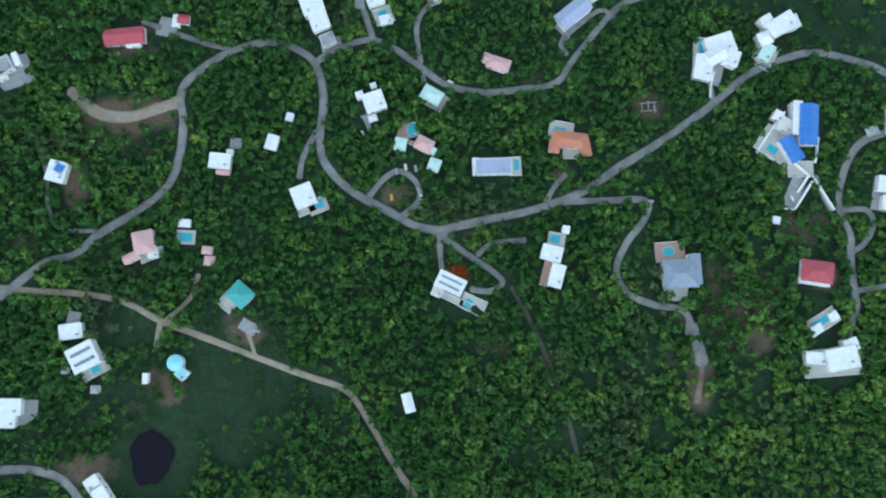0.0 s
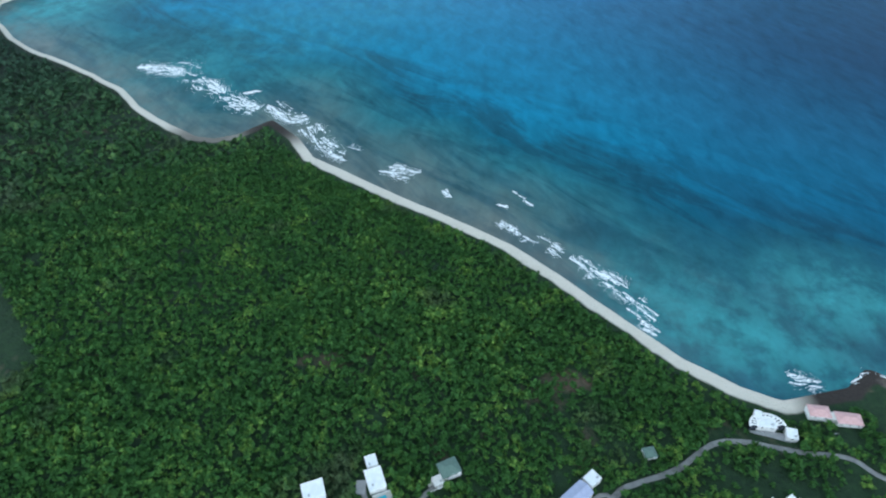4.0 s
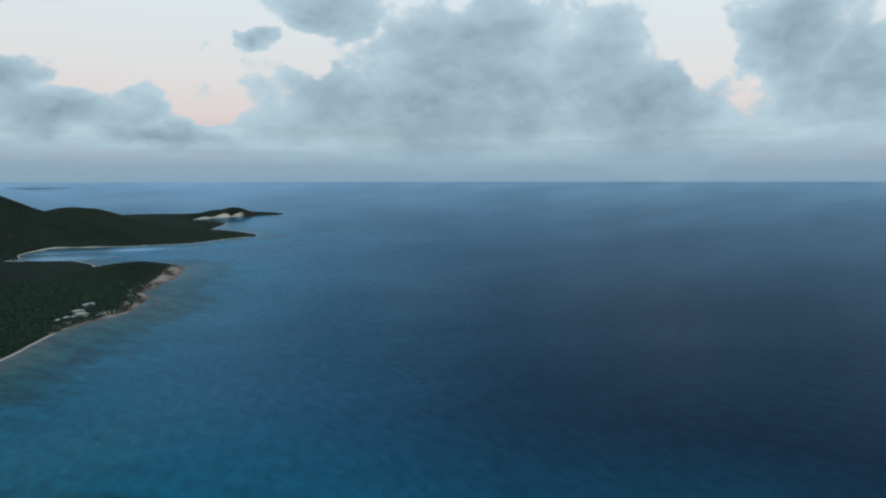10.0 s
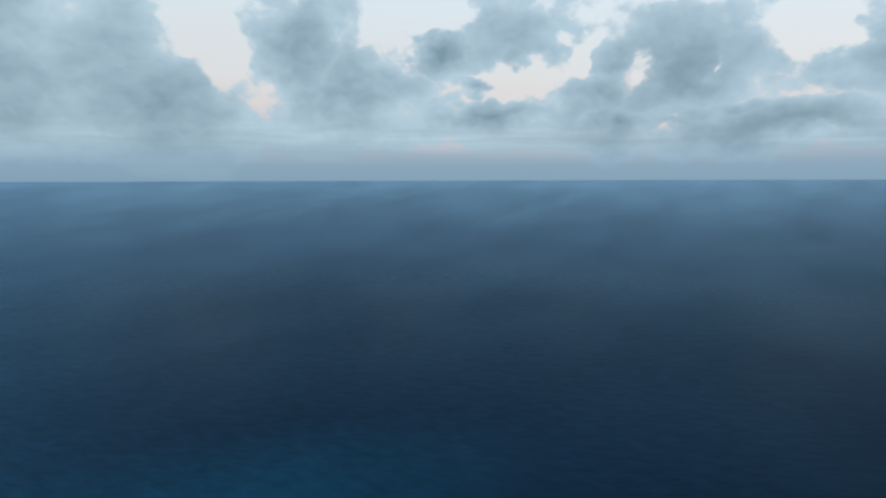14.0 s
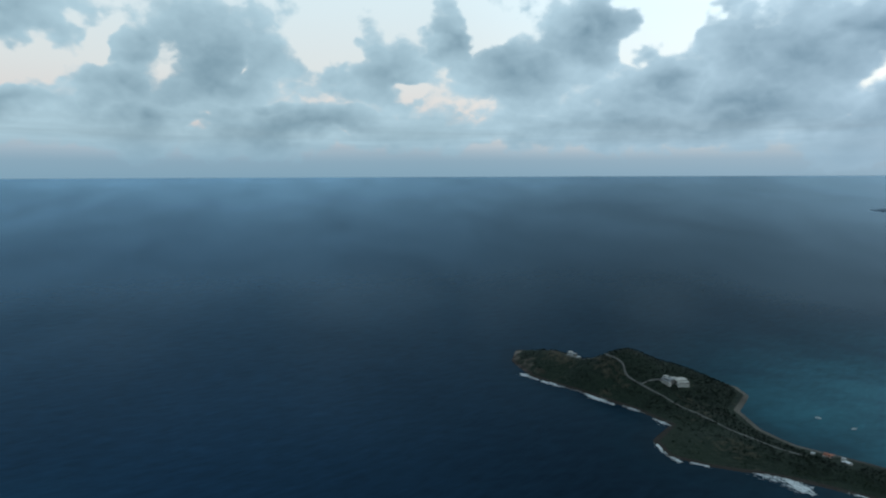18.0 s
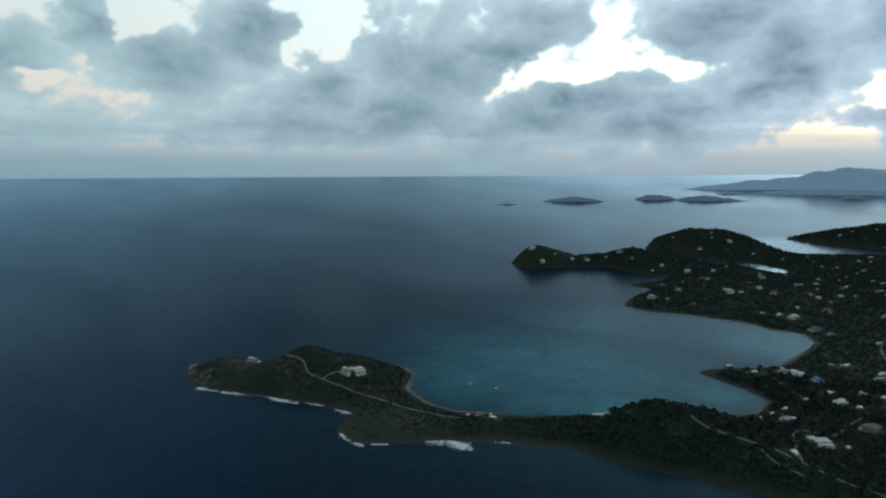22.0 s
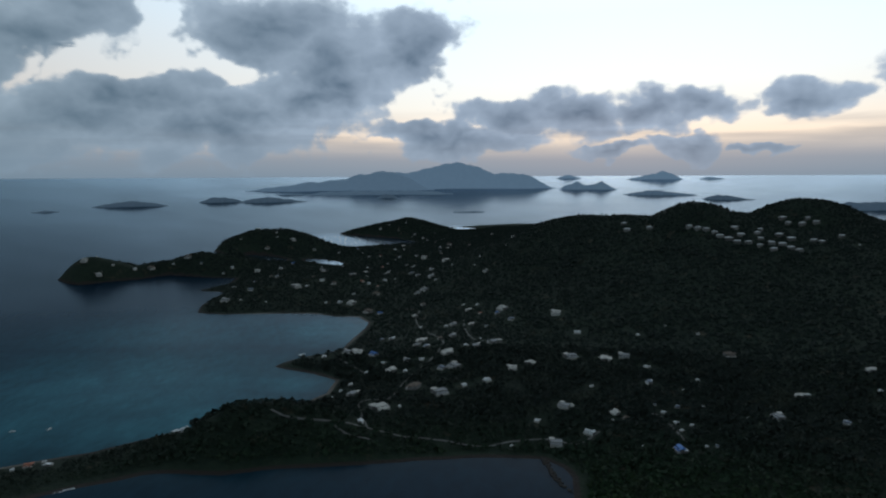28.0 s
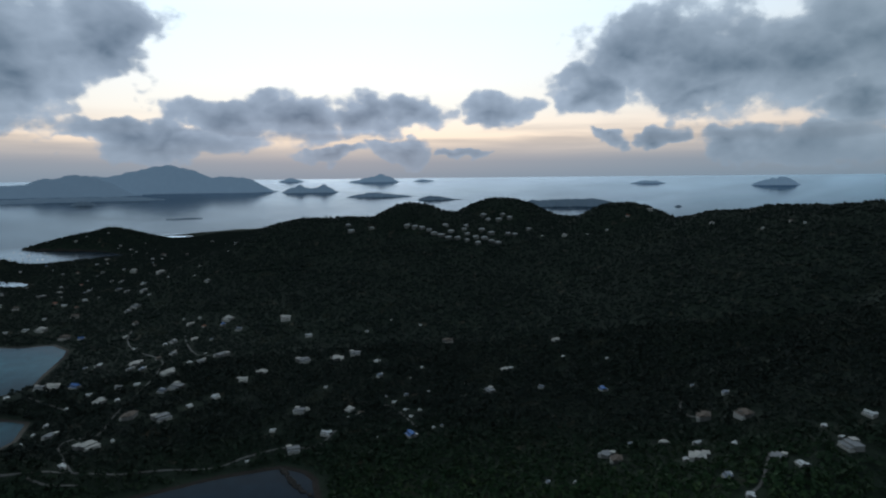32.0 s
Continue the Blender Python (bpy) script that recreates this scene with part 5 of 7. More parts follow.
# ---- the hamlet under the camera ----
villa("long low house with a red metal roof on bare ground",
      [(-218, 186, 28.1, 11.6, 6, 2.88, "gable", "red"), (-212, 181, 9.8, 4.9, 6, 2.52, "flat", "white")],
      [], [(-217, 179, 27.1, 7.2, 6, "earth")])
villa("small white outbuilding with a red roof beside a paved yard",
      [(-184, 198, 4.9, 9.0, -5, 2.7, "flat", "white"), (-179, 199, 7.3, 6.1, -5, 2.7, "gable", "red")],
      [], [(-193, 195, 18.0, 13.5, -10, "concrete")])
villa("large white flat-roofed villa above a grey carport",
      [(-91, 210, 13.3, 15.7, -70, 5.85, "flat", "white"), (-86, 199, 13.9, 13.2, -70, 4.5, "flat", "white"), (-80, 186, 9.2, 9.9, -65, 2.88, "flat", "grey")],
      [], [(-78, 184, 14.2, 10.1, 10, "concrete")])
villa("white two-part house with a turquoise pool terrace",
      [(-49, 219, 17.2, 12.5, -70, 4.95, "flat", "white"), (-53, 233, 9.5, 8.0, -70, 4.05, "flat", "white"), (-40, 201, 9.2, 6.9, 15, 2.34, "flat", "white")],
      [(-43, 206, 6.4, 5.1, 20, "box")], [(-42, 205, 13.6, 11.9, 20, "stone"), (-59, 215, 6.9, 10.3, 0, "concrete")])
villa("house with a dull green hipped roof and a pale terrace",
      [(3, 229, 15.0, 12.7, 25, 4.05, "hip", "moss"), (-5, 220, 7.0, 7.0, 25, 2.7, "flat", "pale")],
      [], [(-7, 218, 9.4, 7.7, 25, "stone")])
villa("long lavender-grey roofed villa along the road",
      [(91, 209, 26.3, 12.7, 40, 4.95, "gable", "lavender"), (106, 224, 10.6, 9.0, 40, 3.6, "flat", "white")],
      [], [(84, 196, 9.5, 14.6, 10, "concrete")])
villa("small pale aqua roofed house below the road",
      [(-8, 147, 14.6, 10.2, -30, 3.6, "hip", "aqua"), (-11, 151, 5.1, 4.4, -30, 2.7, "flat", "white")],
      [], [(-5, 144, 17.7, 12.0, -30, "stone")])
villa("pink terracotta roofed house with a small pool",
      [(38, 170, 16.5, 9.0, -18, 3.6, "hip", "pink"), (32, 173, 7.5, 6.0, -18, 2.7, "gable", "pink")],
      [(34, 175, 5.8, 2.5, -18, "box")], [(34, 174, 14.1, 6.6, -18, "tile")])
villa("white square villa with small white annexes",
      [(-47, 141, 14.6, 13.9, 20, 5.4, "flat", "white"), (-57, 146, 5.1, 5.1, 20, 3.6, "flat", "white"), (-48, 153, 3.7, 3.7, 20, 2.7, "flat", "white"), (-48, 130, 5.8, 4.3, 20, 2.7, "flat", "white")],
      [], [(-55, 126, 10.3, 13.5, 10, "concrete")])
villa("pink-roofed pool house beside a round pool deck",
      [(-13, 112, 12.1, 9.3, -28, 4.05, "hip", "pink"), (-8, 108, 5.7, 5.0, -28, 3.15, "flat", "aqua")],
      [(-21, 123, 7.9, 9.5, -10, "round")], [(-24, 122, 14.2, 13.4, -10, "tile"), (-18, 115, 10.2, 7.9, -28, "tile")])
villa("small hipped cottage with a pale aqua roof",
      [(-29, 112, 7.8, 8.6, -10, 3.42, "hip", "aqua")],
      [], [])
villa("small hipped guest cottage with a pale aqua roof",
      [(-6, 98, 7.8, 8.5, -20, 3.42, "hip", "aqua")],
      [], [])
villa("long villa with a flat lavender roof and an end pool",
      [(34, 97, 25.6, 11.4, 2, 4.95, "flat", "lavender"), (22, 97, 4.3, 12.1, 2, 4.05, "flat", "white")],
      [(50, 99, 3.5, 7.1, 3, "box")], [(49, 98, 8.6, 12.6, 3, "stone")])
villa("villa with an orange terracotta hipped roof and pool terrace",
      [(86, 116, 24.2, 11.0, -8, 4.5, "hip", "terracotta"), (96, 111, 8.1, 12.5, 10, 4.05, "hip", "terracotta"), (76, 112, 7.3, 8.7, -10, 4.05, "hip", "terracotta")],
      [(80, 123, 8.1, 5.7, -10, "box")], [(81, 123, 17.0, 13.8, -10, "stone"), (88, 108, 12.0, 8.0, 0, "stone")])
villa("large rambling white villa with flat roofs and a teal pool",
      [(194, 186, 20.8, 15.0, 18, 5.4, "flat", "white"), (182, 170, 13.0, 18.7, -10, 4.5, "flat", "white"), (202, 177, 10.8, 11.6, -20, 4.5, "flat", "white"), (190, 178, 14.0, 10.7, 30, 5.85, "gable", "white")],
      [(183, 187, 4.5, 10.0, -5, "box")], [(183, 184, 11.8, 18.1, -5, "stone"), (191, 168, 11.7, 18.0, -15, "concrete")])
villa("white villa of many small flat roofs above the road",
      [(240, 203, 22.0, 12.3, 32, 5.4, "flat", "white"), (228, 193, 9.5, 9.5, 20, 4.5, "hip", "white"), (248, 205, 9.8, 9.8, 20, 4.5, "flat", "white"), (229, 183, 8.6, 12.9, -30, 3.6, "flat", "aqua"), (230, 206, 8.7, 7.9, 30, 4.5, "flat", "white")],
      [(229, 178, 3.8, 4.7, -20, "box")], [(229, 182, 16.0, 18.8, -30, "stone")])
villa("grand villa with steep bright blue roofs and white terraces",
      [(251, 128, 12.6, 29.4, -5, 6.3, "gable", "blue"), (239, 111, 9.9, 18.9, 28, 5.4, "gable", "blue"), (244, 133, 5.9, 25.1, -5, 5.4, "flat", "white"), (237, 128, 10.8, 9.1, -35, 4.05, "flat", "pale"), (232, 135, 6.6, 6.6, -30, 3.6, "flat", "white")],
      [(228, 112, 7.2, 5.4, -35, "box")], [(231, 115, 25.2, 19.8, -35, "stone"), (247, 98, 18.1, 10.9, 0, "stone"), (242, 82, 9.9, 22.4, -25, "concrete")])
villa("white square house with a grey annexe slab",
      [(-149, 99, 14.8, 10.4, -5, 4.05, "flat", "white"), (-143, 105, 4.1, 4.1, -5, 2.7, "flat", "white"), (-147, 92, 8.9, 3.7, -5, 2.7, "gable", "pink")],
      [], [(-140, 112, 8.1, 7.3, -5, "concrete")])
villa("small white cottage among the trees",
      [(-115, 112, 7.7, 9.9, -15, 3.6, "gable", "white")],
      [], [])
villa("tiny white shed among the trees",
      [(-104, 130, 4.8, 5.5, -15, 2.7, "flat", "white")],
      [], [])
villa("white square villa with a blue pool at its corner",
      [(-93, 76, 14.9, 14.9, 22, 5.4, "flat", "white")],
      [(-83, 71, 5.4, 5.4, 20, "box")], [(-84, 70, 13.2, 10.1, 22, "stone"), (-90, 67, 15.5, 4.7, 22, "stone")])
villa("pink-roofed villa with a lower pink wing",
      [(-196, 44, 13.6, 15.1, 12, 4.5, "hip", "pink"), (-204, 34, 10.6, 5.7, 25, 3.15, "gable", "pink"), (-190, 37, 6.7, 6.7, 12, 3.6, "flat", "white")],
      [], [(-192, 36, 16.5, 6.6, 20, "stone")])
villa("open white pool pavilion beside a blue pool",
      [(-171, 57, 7.4, 5.2, -3, 2.88, "flat", "white")],
      [(-171, 48, 8.9, 5.7, -3, "box")], [(-171, 48, 13.0, 8.9, -3, "stone")])
villa("pair of small pink-roofed cabins",
      [(-155, 39, 6.5, 4.7, -5, 2.88, "hip", "pink"), (-153, 32, 6.9, 5.8, -5, 2.88, "hip", "pink")],
      [], [])
villa("house with a bright teal hipped roof",
      [(-132, 10, 14.9, 13.5, -40, 4.05, "hip", "teal")],
      [], [(-139, 7, 11.8, 15.7, -40, "stone"), (-127, -11, 11.7, 7.8, -30, "concrete")])
villa("white villa with rows of roof skylights and a pool terrace",
      [(5, 18, 19.9, 11.7, -25, 5.4, "flat", "white"), (-3, 14, 6.8, 10.3, -25, 4.05, "flat", "pale")],
      [(17, 5, 4.9, 5.3, -25, "box")], [(20, 4, 17.3, 10.5, -25, "stone"), (8, 7, 26.3, 4.5, -25, "stone")])
villa("white villa in two staggered blocks with a small pool",
      [(72, 38, 14.0, 10.5, -15, 4.95, "flat", "white"), (75, 23, 9.1, 16.0, -15, 4.95, "flat", "white"), (82, 54, 4.6, 5.0, -10, 2.7, "flat", "white")],
      [(75, 48, 6.6, 5.0, -10, "box")], [(76, 47, 11.6, 10.1, -10, "stone"), (69, 25, 6.1, 16.8, -15, "tile")])
villa("house with a grey-blue hipped roof and terracotta pool terrace",
      [(158, 25, 23.7, 19.3, 3, 4.95, "hip", "slate"), (168, 28, 8.2, 21.0, 3, 4.05, "gable", "slate")],
      [(152, 40, 8.1, 5.7, 6, "round")], [(153, 40, 20.3, 13.0, 4, "tile"), (156, 12, 16.2, 9.7, -5, "stone")])
villa("house with a deep red hipped roof and white verandah",
      [(253, 27, 22.1, 14.7, -8, 4.05, "hip", "red"), (251, 20, 22.0, 4.1, -8, 2.88, "flat", "white")],
      [], [(261, 24, 18.1, 16.3, -8, "earth")])
villa("small white and aqua pool house",
      [(252, -12, 9.0, 5.7, 30, 2.7, "flat", "white"), (264, -3, 5.8, 5.8, 30, 2.7, "flat", "white")],
      [(256, -7, 11.7, 5.0, 32, "box")], [(257, -7, 24.3, 10.8, 32, "stone")])
villa("brilliant white flat-roofed villa on a white terrace",
      [(267, -31, 21.7, 15.0, 12, 5.4, "flat", "white"), (251, -31, 15.5, 8.2, -3, 3.6, "flat", "white"), (274, -22, 9.2, 8.4, 20, 4.5, "flat", "white")],
      [], [(263, -34, 39.2, 18.2, 5, "stone")])
villa("white house at the end of the loop road",
      [(307, 88, 11.5, 11.5, -10, 4.05, "flat", "white"), (309, 75, 11.5, 9.7, -10, 4.05, "flat", "white")],
      [], [(307, 82, 14.5, 24.2, -10, "concrete")])
villa("house with a crimson gabled roof above the loop road",
      [(319, 134, 15.5, 20.9, -5, 4.5, "gable", "red"), (300, 126, 7.1, 6.2, 20, 2.7, "flat", "grey")],
      [], [])
villa("white house with a blue tarpaulin on a bare terrace",
      [(-256, 91, 13.0, 14.6, -15, 4.05, "flat", "white"), (-254, 93, 7.3, 6.5, -30, 4.23, "flat", "blue")],
      [], [(-245, 84, 14.9, 22.0, -5, "earth")])
villa("grey unfinished house of bare concrete",
      [(-299, 164, 13.2, 11.4, 30, 3.6, "flat", "grey"), (-290, 169, 3.5, 9.6, 25, 3.6, "flat", "white"), (-299, 157, 6.1, 5.3, 30, 3.6, "flat", "pale")],
      [], [(-295, 160, 28.8, 21.1, 20, "concrete")])
villa("white villa with dark skylights and a blue pool",
      [(-230, -30, 18.6, 17.0, 28, 5.4, "flat", "white"), (-240, -14, 15.6, 10.2, 8, 2.88, "flat", "white")],
      [(-224, -38, 5.9, 5.1, 28, "box")], [(-225, -37, 19.5, 11.9, 28, "stone"), (-241, -10, 8.6, 17.2, -10, "concrete")])
villa("round house with a pale cyan roof and square wing",
      [(-172, -34, 11.0, 11.0, 0, 4.05, "round", "cyan"), (-168, -41, 7.3, 6.6, -40, 3.15, "flat", "cyan")],
      [], [(-177, -52, 12.2, 16.3, 0, "earth")])
villa("white house with a projecting wing",
      [(-277, -62, 17.3, 10.7, 0, 4.05, "flat", "white"), (-277, -70, 9.9, 10.7, 0, 3.6, "flat", "white")],
      [], [(-267, -66, 13.4, 16.1, 0, "concrete")])
villa("long white house of two blocks beside the road",
      [(-221, -109, 7.9, 9.5, -55, 3.6, "flat", "white"), (-215, -117, 13.4, 9.4, -55, 3.6, "flat", "white")],
      [], [(-228, -103, 21.7, 13.0, 0, "earth")])
villa("narrow white cottage alone in the forest",
      [(-22, -59, 6.2, 12.4, 15, 3.6, "gable", "white")],
      [], [])
villa("white crescent-shaped beach villa with radiating ribs",
      [(258, 281, 15.5, 10.5, -8, 5.4, "crescent", "white"), (275, 271, 8.6, 9.6, -15, 4.5, "flat", "white"), (254, 288, 5.5, 6.5, -20, 6.2, "flat", "white")],
      [], [(258, 271, 34, 8.5, -6, "concrete")])
villa("long terracotta-roofed beach house on the point",
      [(306, 292, 17.2, 11.1, -8, 4.05, "hip", "pink"), (327, 285, 20.4, 11.2, -8, 4.05, "hip", "pink"), (316, 288, 12.2, 7.1, -8, 3.15, "flat", "pale")],
      [], [(320, 268, 18.7, 9.9, -10, "concrete")])
villa("small shed with a dull green roof",
      [(155, 249, 9.5, 8.6, 10, 2.88, "hip", "moss")],
      [], [])
villa("broken grey foundations in a clearing",
      [(143, 142, 15.5, 10.1, 5, 0.72, "ruin", "grey")],
      [], [])
villa("small white hut with a pale terrace",
      [(227, 62, 4.8, 4.8, -10, 2.7, "flat", "white")],
      [], [])
villa("weathered white sheds on a bare yard",
      [(-191, -44, 3.0, 6.7, 0, 2.7, "flat", "white"), (-243, -39, 3.9, 3.9, 0, 2.7, "hip", "grey"), (-223, -51, 4.6, 4.6, 0, 2.7, "hip", "grey")],
      [], [])


def white_wall(points, h):
    """A low white retaining wall in straight lengths."""
    mid = points[len(points) // 2]
    z = max(top_of(x, y, 2.0) for x, y in points)
    wall = thing("retaining_wall", "low white plastered wall beside a steep driveway", "wall", "white walls of the villa", pose(*mid, z))
    for (ax, ay), (bx, by) in zip(points, points[1:]):
        bm = bmesh.new()
        add_box(bm, (ax + bx) / 2 - mid[0], (ay + by) / 2 - mid[1], -5, h, math.hypot(bx - ax, by - ay) + 0.5, 0.9, math.atan2(by - ay, bx - ax))
        part("wall_length", bm, TRIM, wall)
        bm = bmesh.new()
        add_box(bm, (ax + bx) / 2 - mid[0], (ay + by) / 2 - mid[1], h, h + 0.15, math.hypot(bx - ax, by - ay) + 0.7, 1.2, math.atan2(by - ay, bx - ax))
        part("coping", bm, TRIM, wall)
    for x, y in points:
        CLEAR.append((x, y, 3.5))


white_wall([(242, 102.5), (252, 93.4), (243.8, 82)], 1.6)
white_wall([(254, 89), (241, 69.6), (234.4, 70.3)], 1.4)
white_wall([(256.4, 91.2), (268.8, 70)], 1.2)
white_wall([(260, 120), (258.7, 111), (257, 102.7)], 1.8)
white_wall([(237.7, 138.4), (227, 124.6), (217.5, 110.6), (236, 100)], 1.2)
white_wall([(246, 142), (260, 143.3), (259.5, 138.4)], 1.5)
white_wall([(191, 168), (188, 158), (187.5, 150)], 1.0)
CARS = [(4.8, 157.5, -25), (-54.6, 119.5, -60), (-31.6, 93.7, -80), (-25.5, 96.6, -80), (-18.6, 95.9, -80), (-15.0, 75.8, -80), (-34.8, 75.8, -85), (-16.5, 80.5, -70), (-121.3, -13.6, -20), (-4.4, 216.4, -60), (141.3, 74.6, 0), (239.7, 77.4, -60)]
SURF = [(11, [(144, 480), (182, 434), (206, 404)]),
        (7, [(59, 549), (82, 525), (108, 506)]),
        (3, [(82, 598), (103, 576)]),
        (8, [(114, 502), (152, 458)]),
        (5, [(174, 408), (198, 383)]),
        (12, [(-82, 653), (-32, 638)]),
        (12, [(-252, 803), (-213, 765), (-195, 773)]),
        (11, [(-186, 744), (-149, 690), (-118, 671)]),
        (15, [(-482, 921), (-429, 917), (-387, 894)]),
        (14, [(-376, 885), (-326, 834), (-269, 795)]),
        (4, [(-295, 843), (-276, 847)]),
        (3, [(-1, 601), (5, 583)]),
        (3, [(64, 574), (73, 569)]),
        (9, [(301, 326), (326, 323)]),
        (5, [(355, 329), (370, 335), (385, 329)]),
        (9, [(1380, -470), (1359, -478), (1340, -486)]),
        (7, [(1496, -556), (1437, -537), (1404, -530)]),
        (8, [(1330, -500), (1291, -507), (1264, -512)]),
        (5, [(1250, -530), (1230, -538), (1210, -552)]),
        (6, [(1213, -556), (1191, -573), (1132, -590), (1090, -613)]),
        (7, [(1180, -582), (1138, -592), (1085, -622)]),
        (8, [(1082, -626), (1041, -645), (1000, -658), (960, -665)]),
        (5, [(910, -597), (895, -588), (869, -580), (826, -587)]),
        (14, [(775, -688), (746, -695), (708, -708)]),
        (9, [(742, -705), (695, -710)]),
        (4, [(825, -600), (809, -618)]),
        (4, [(688, -759), (667, -772)]),
        (3, [(640, -795), (601, -827), (588, -833)])]
BOATS = [(926, -940), (868, -959)]
HARBOUR_BOATS = [(1402, -4063), (1620, -4210), (1627, -4388), (1553, -4231), (1446, -4166), (1409, -4084), (1431, -3922), (1526, -3994), (1435, -4159), (1602, -4315), (1247, -4018), (1438, -4054), (1239, -4077), (1661, -4408), (1441, -3914), (1561, -4161), (1281, -4312), (1405, -4384), (1303, -4065), (1511, -3947), (1232, -4189), (1427, -3990), (1554, -4146), (1343, -4455), (1573, -4400), (1526, -3988), (1564, -4290), (1527, -4509), (1479, -4466), (1356, -4118), (1562, -4166), (1383, -4320), (1549, -4079), (1371, -4249)]
ISLANDS = [("small_islet", 137.7, 139.8, 9525, [(0.5, 28)]),
           ("low_island", 141.7, 147.6, 10582, [(0.23, 58), (0.55, 83), (0.79, 52)]),
           ("low_island", 149.7, 153.6, 11620, [(0.27, 70), (0.51, 96), (0.9, 40)]),
           ("low_island", 153.0, 159.1, 11300, [(0.1, 45), (0.4, 97), (0.66, 61), (0.85, 28)]),
           ("mountain_island", 159.7, 181.3, 21600, [(0.19, 425), (0.33, 530), (0.47, 675), (0.56, 765), (0.61, 812), (0.68, 690), (0.75, 500), (0.85, 440), (0.92, 400), (0.97, 240)]),
           ("foothill_island", 153.5, 170.4, 19400, [(0.18, 142), (0.38, 270), (0.53, 370), (0.62, 505), (0.72, 590), (0.82, 440), (0.9, 240), (0.96, 110)]),
           ("foreland", 156.1, 158.9, 15400, [(0.4, 55), (0.8, 40)]),
           ("foreland", 158.6, 172.2, 15000, [(0.1, 60), (0.24, 88), (0.43, 92), (0.68, 98), (0.87, 80)]),
           ("small_islet", 165.0, 167.1, 12900, [(0.37, 69), (0.61, 80)]),
           ("low_island", 181.4, 186.7, 20066, [(0.15, 140), (0.31, 215), (0.49, 113), (0.72, 236), (0.88, 90)]),
           ("low_island", 186.9, 193.4, 14600, [(0.2, 60), (0.37, 101), (0.51, 102), (0.75, 53), (0.92, 30)]),
           ("low_island", 193.4, 197.9, 12300, [(0.13, 50), (0.29, 80), (0.57, 62), (0.76, 23)]),
           ("far_island", 187.2, 192.1, 63928, [(0.33, 327), (0.63, 803)]),
           ("far_island", 193.1, 195.3, 70495, [(0.46, 231)]),
           ("small_islet", 171.8, 175.1, 7637, [(0.27, 14), (0.66, 20)]),
           ("long_island", 202.1, 212.3, 9373, [(0.17, 92), (0.46, 99), (0.7, 114), (0.89, 65)]),
           ("far_island", 212.3, 215.5, 35092, [(0.39, 150), (0.68, 146)]),
           ("far_island", 221.8, 225.6, 28028, [(0.37, 244), (0.63, 307), (0.79, 239)]),
           ("small_islet", 216.1, 216.8, 9316, [(0.47, 31)]),
           ("far_island", 347.1, 352.0, 52828, [(0.46, 177)]),
           ("far_island", 327.9, 340.8, 71565, [(0.53, 311), (0.79, 258)]),
           ("far_island", 181.2, 183.6, 85942, [(0.45, 520)])]


def pond():
    bm = bmesh.new()
    ring = []
    for k in range(40):
        a = 2 * math.pi * k / 40
        r = 1 + 0.06 * math.sin(3 * a + 1) + 0.05 * math.sin(5 * a) + 0.03 * math.sin(9 * a)
        ring.append(bm.verts.new((13.5 * r * math.cos(a), 17 * r * math.sin(a), 0)))
    top = bm.faces.new(ring)
    low = bmesh.ops.extrude_face_region(bm, geom=[top])
    for v in low["geom"]:
        if isinstance(v, bmesh.types.BMVert):
            v.co.z -= 2.5
    bmesh.ops.recalc_face_normals(bm, faces=bm.faces)
    ob = part("pond", bm, PONDWATER)
    ob.matrix_world = pose(-188, -95, height(np.array([-186.0]), np.array([-96.0]))[0] + 1.0)
    tagged(ob, "small black pond in a grassy clearing", "pond", kind="structure")
    CLEAR.append((-186, -96, 27))


pond()


def build_car(paint):
    car = thing("car", "parked car with pale paint on a driveway", "car", "cars in the hamlet")
    bm = bmesh.new()
    add_box(bm, 0, 0, 0.35, 0.95, 4.4, 1.8)
    bmesh.ops.bevel(bm, geom=list(bm.edges), offset=0.12, segments=2, affect="EDGES")
    part("body", bm, paint, car)
    bm = bmesh.new()
    add_box(bm, -0.2, 0, 0.95, 1.5, 2.5, 1.65, 0.0, 0.82)
    part("cabin", bm, paint, car)
    for u, w in ((-1.28, 0.1), (0.92, 0.1)):
        bm = bmesh.new()
        add_box(bm, u, 0, 1.0, 1.42, w, 1.45)
        part("windscreen", bm, GLASS, car)
    for v in (-0.8, 0.8):
        bm = bmesh.new()
        add_box(bm, -0.2, v, 1.02, 1.4, 2.1, 0.08)
        part("side_window", bm, GLASS, car)
    for u in (-1.4, 1.4):
        for v in (-0.82, 0.82):
            bm = bmesh.new()
            bmesh.ops.create_cone(bm, cap_ends=True, segments=14, radius1=0.34, radius2=0.34, depth=0.24, matrix=pose(u, v, 0.34, 90))
            part("wheel", bm, RUBBER, car)
    return car


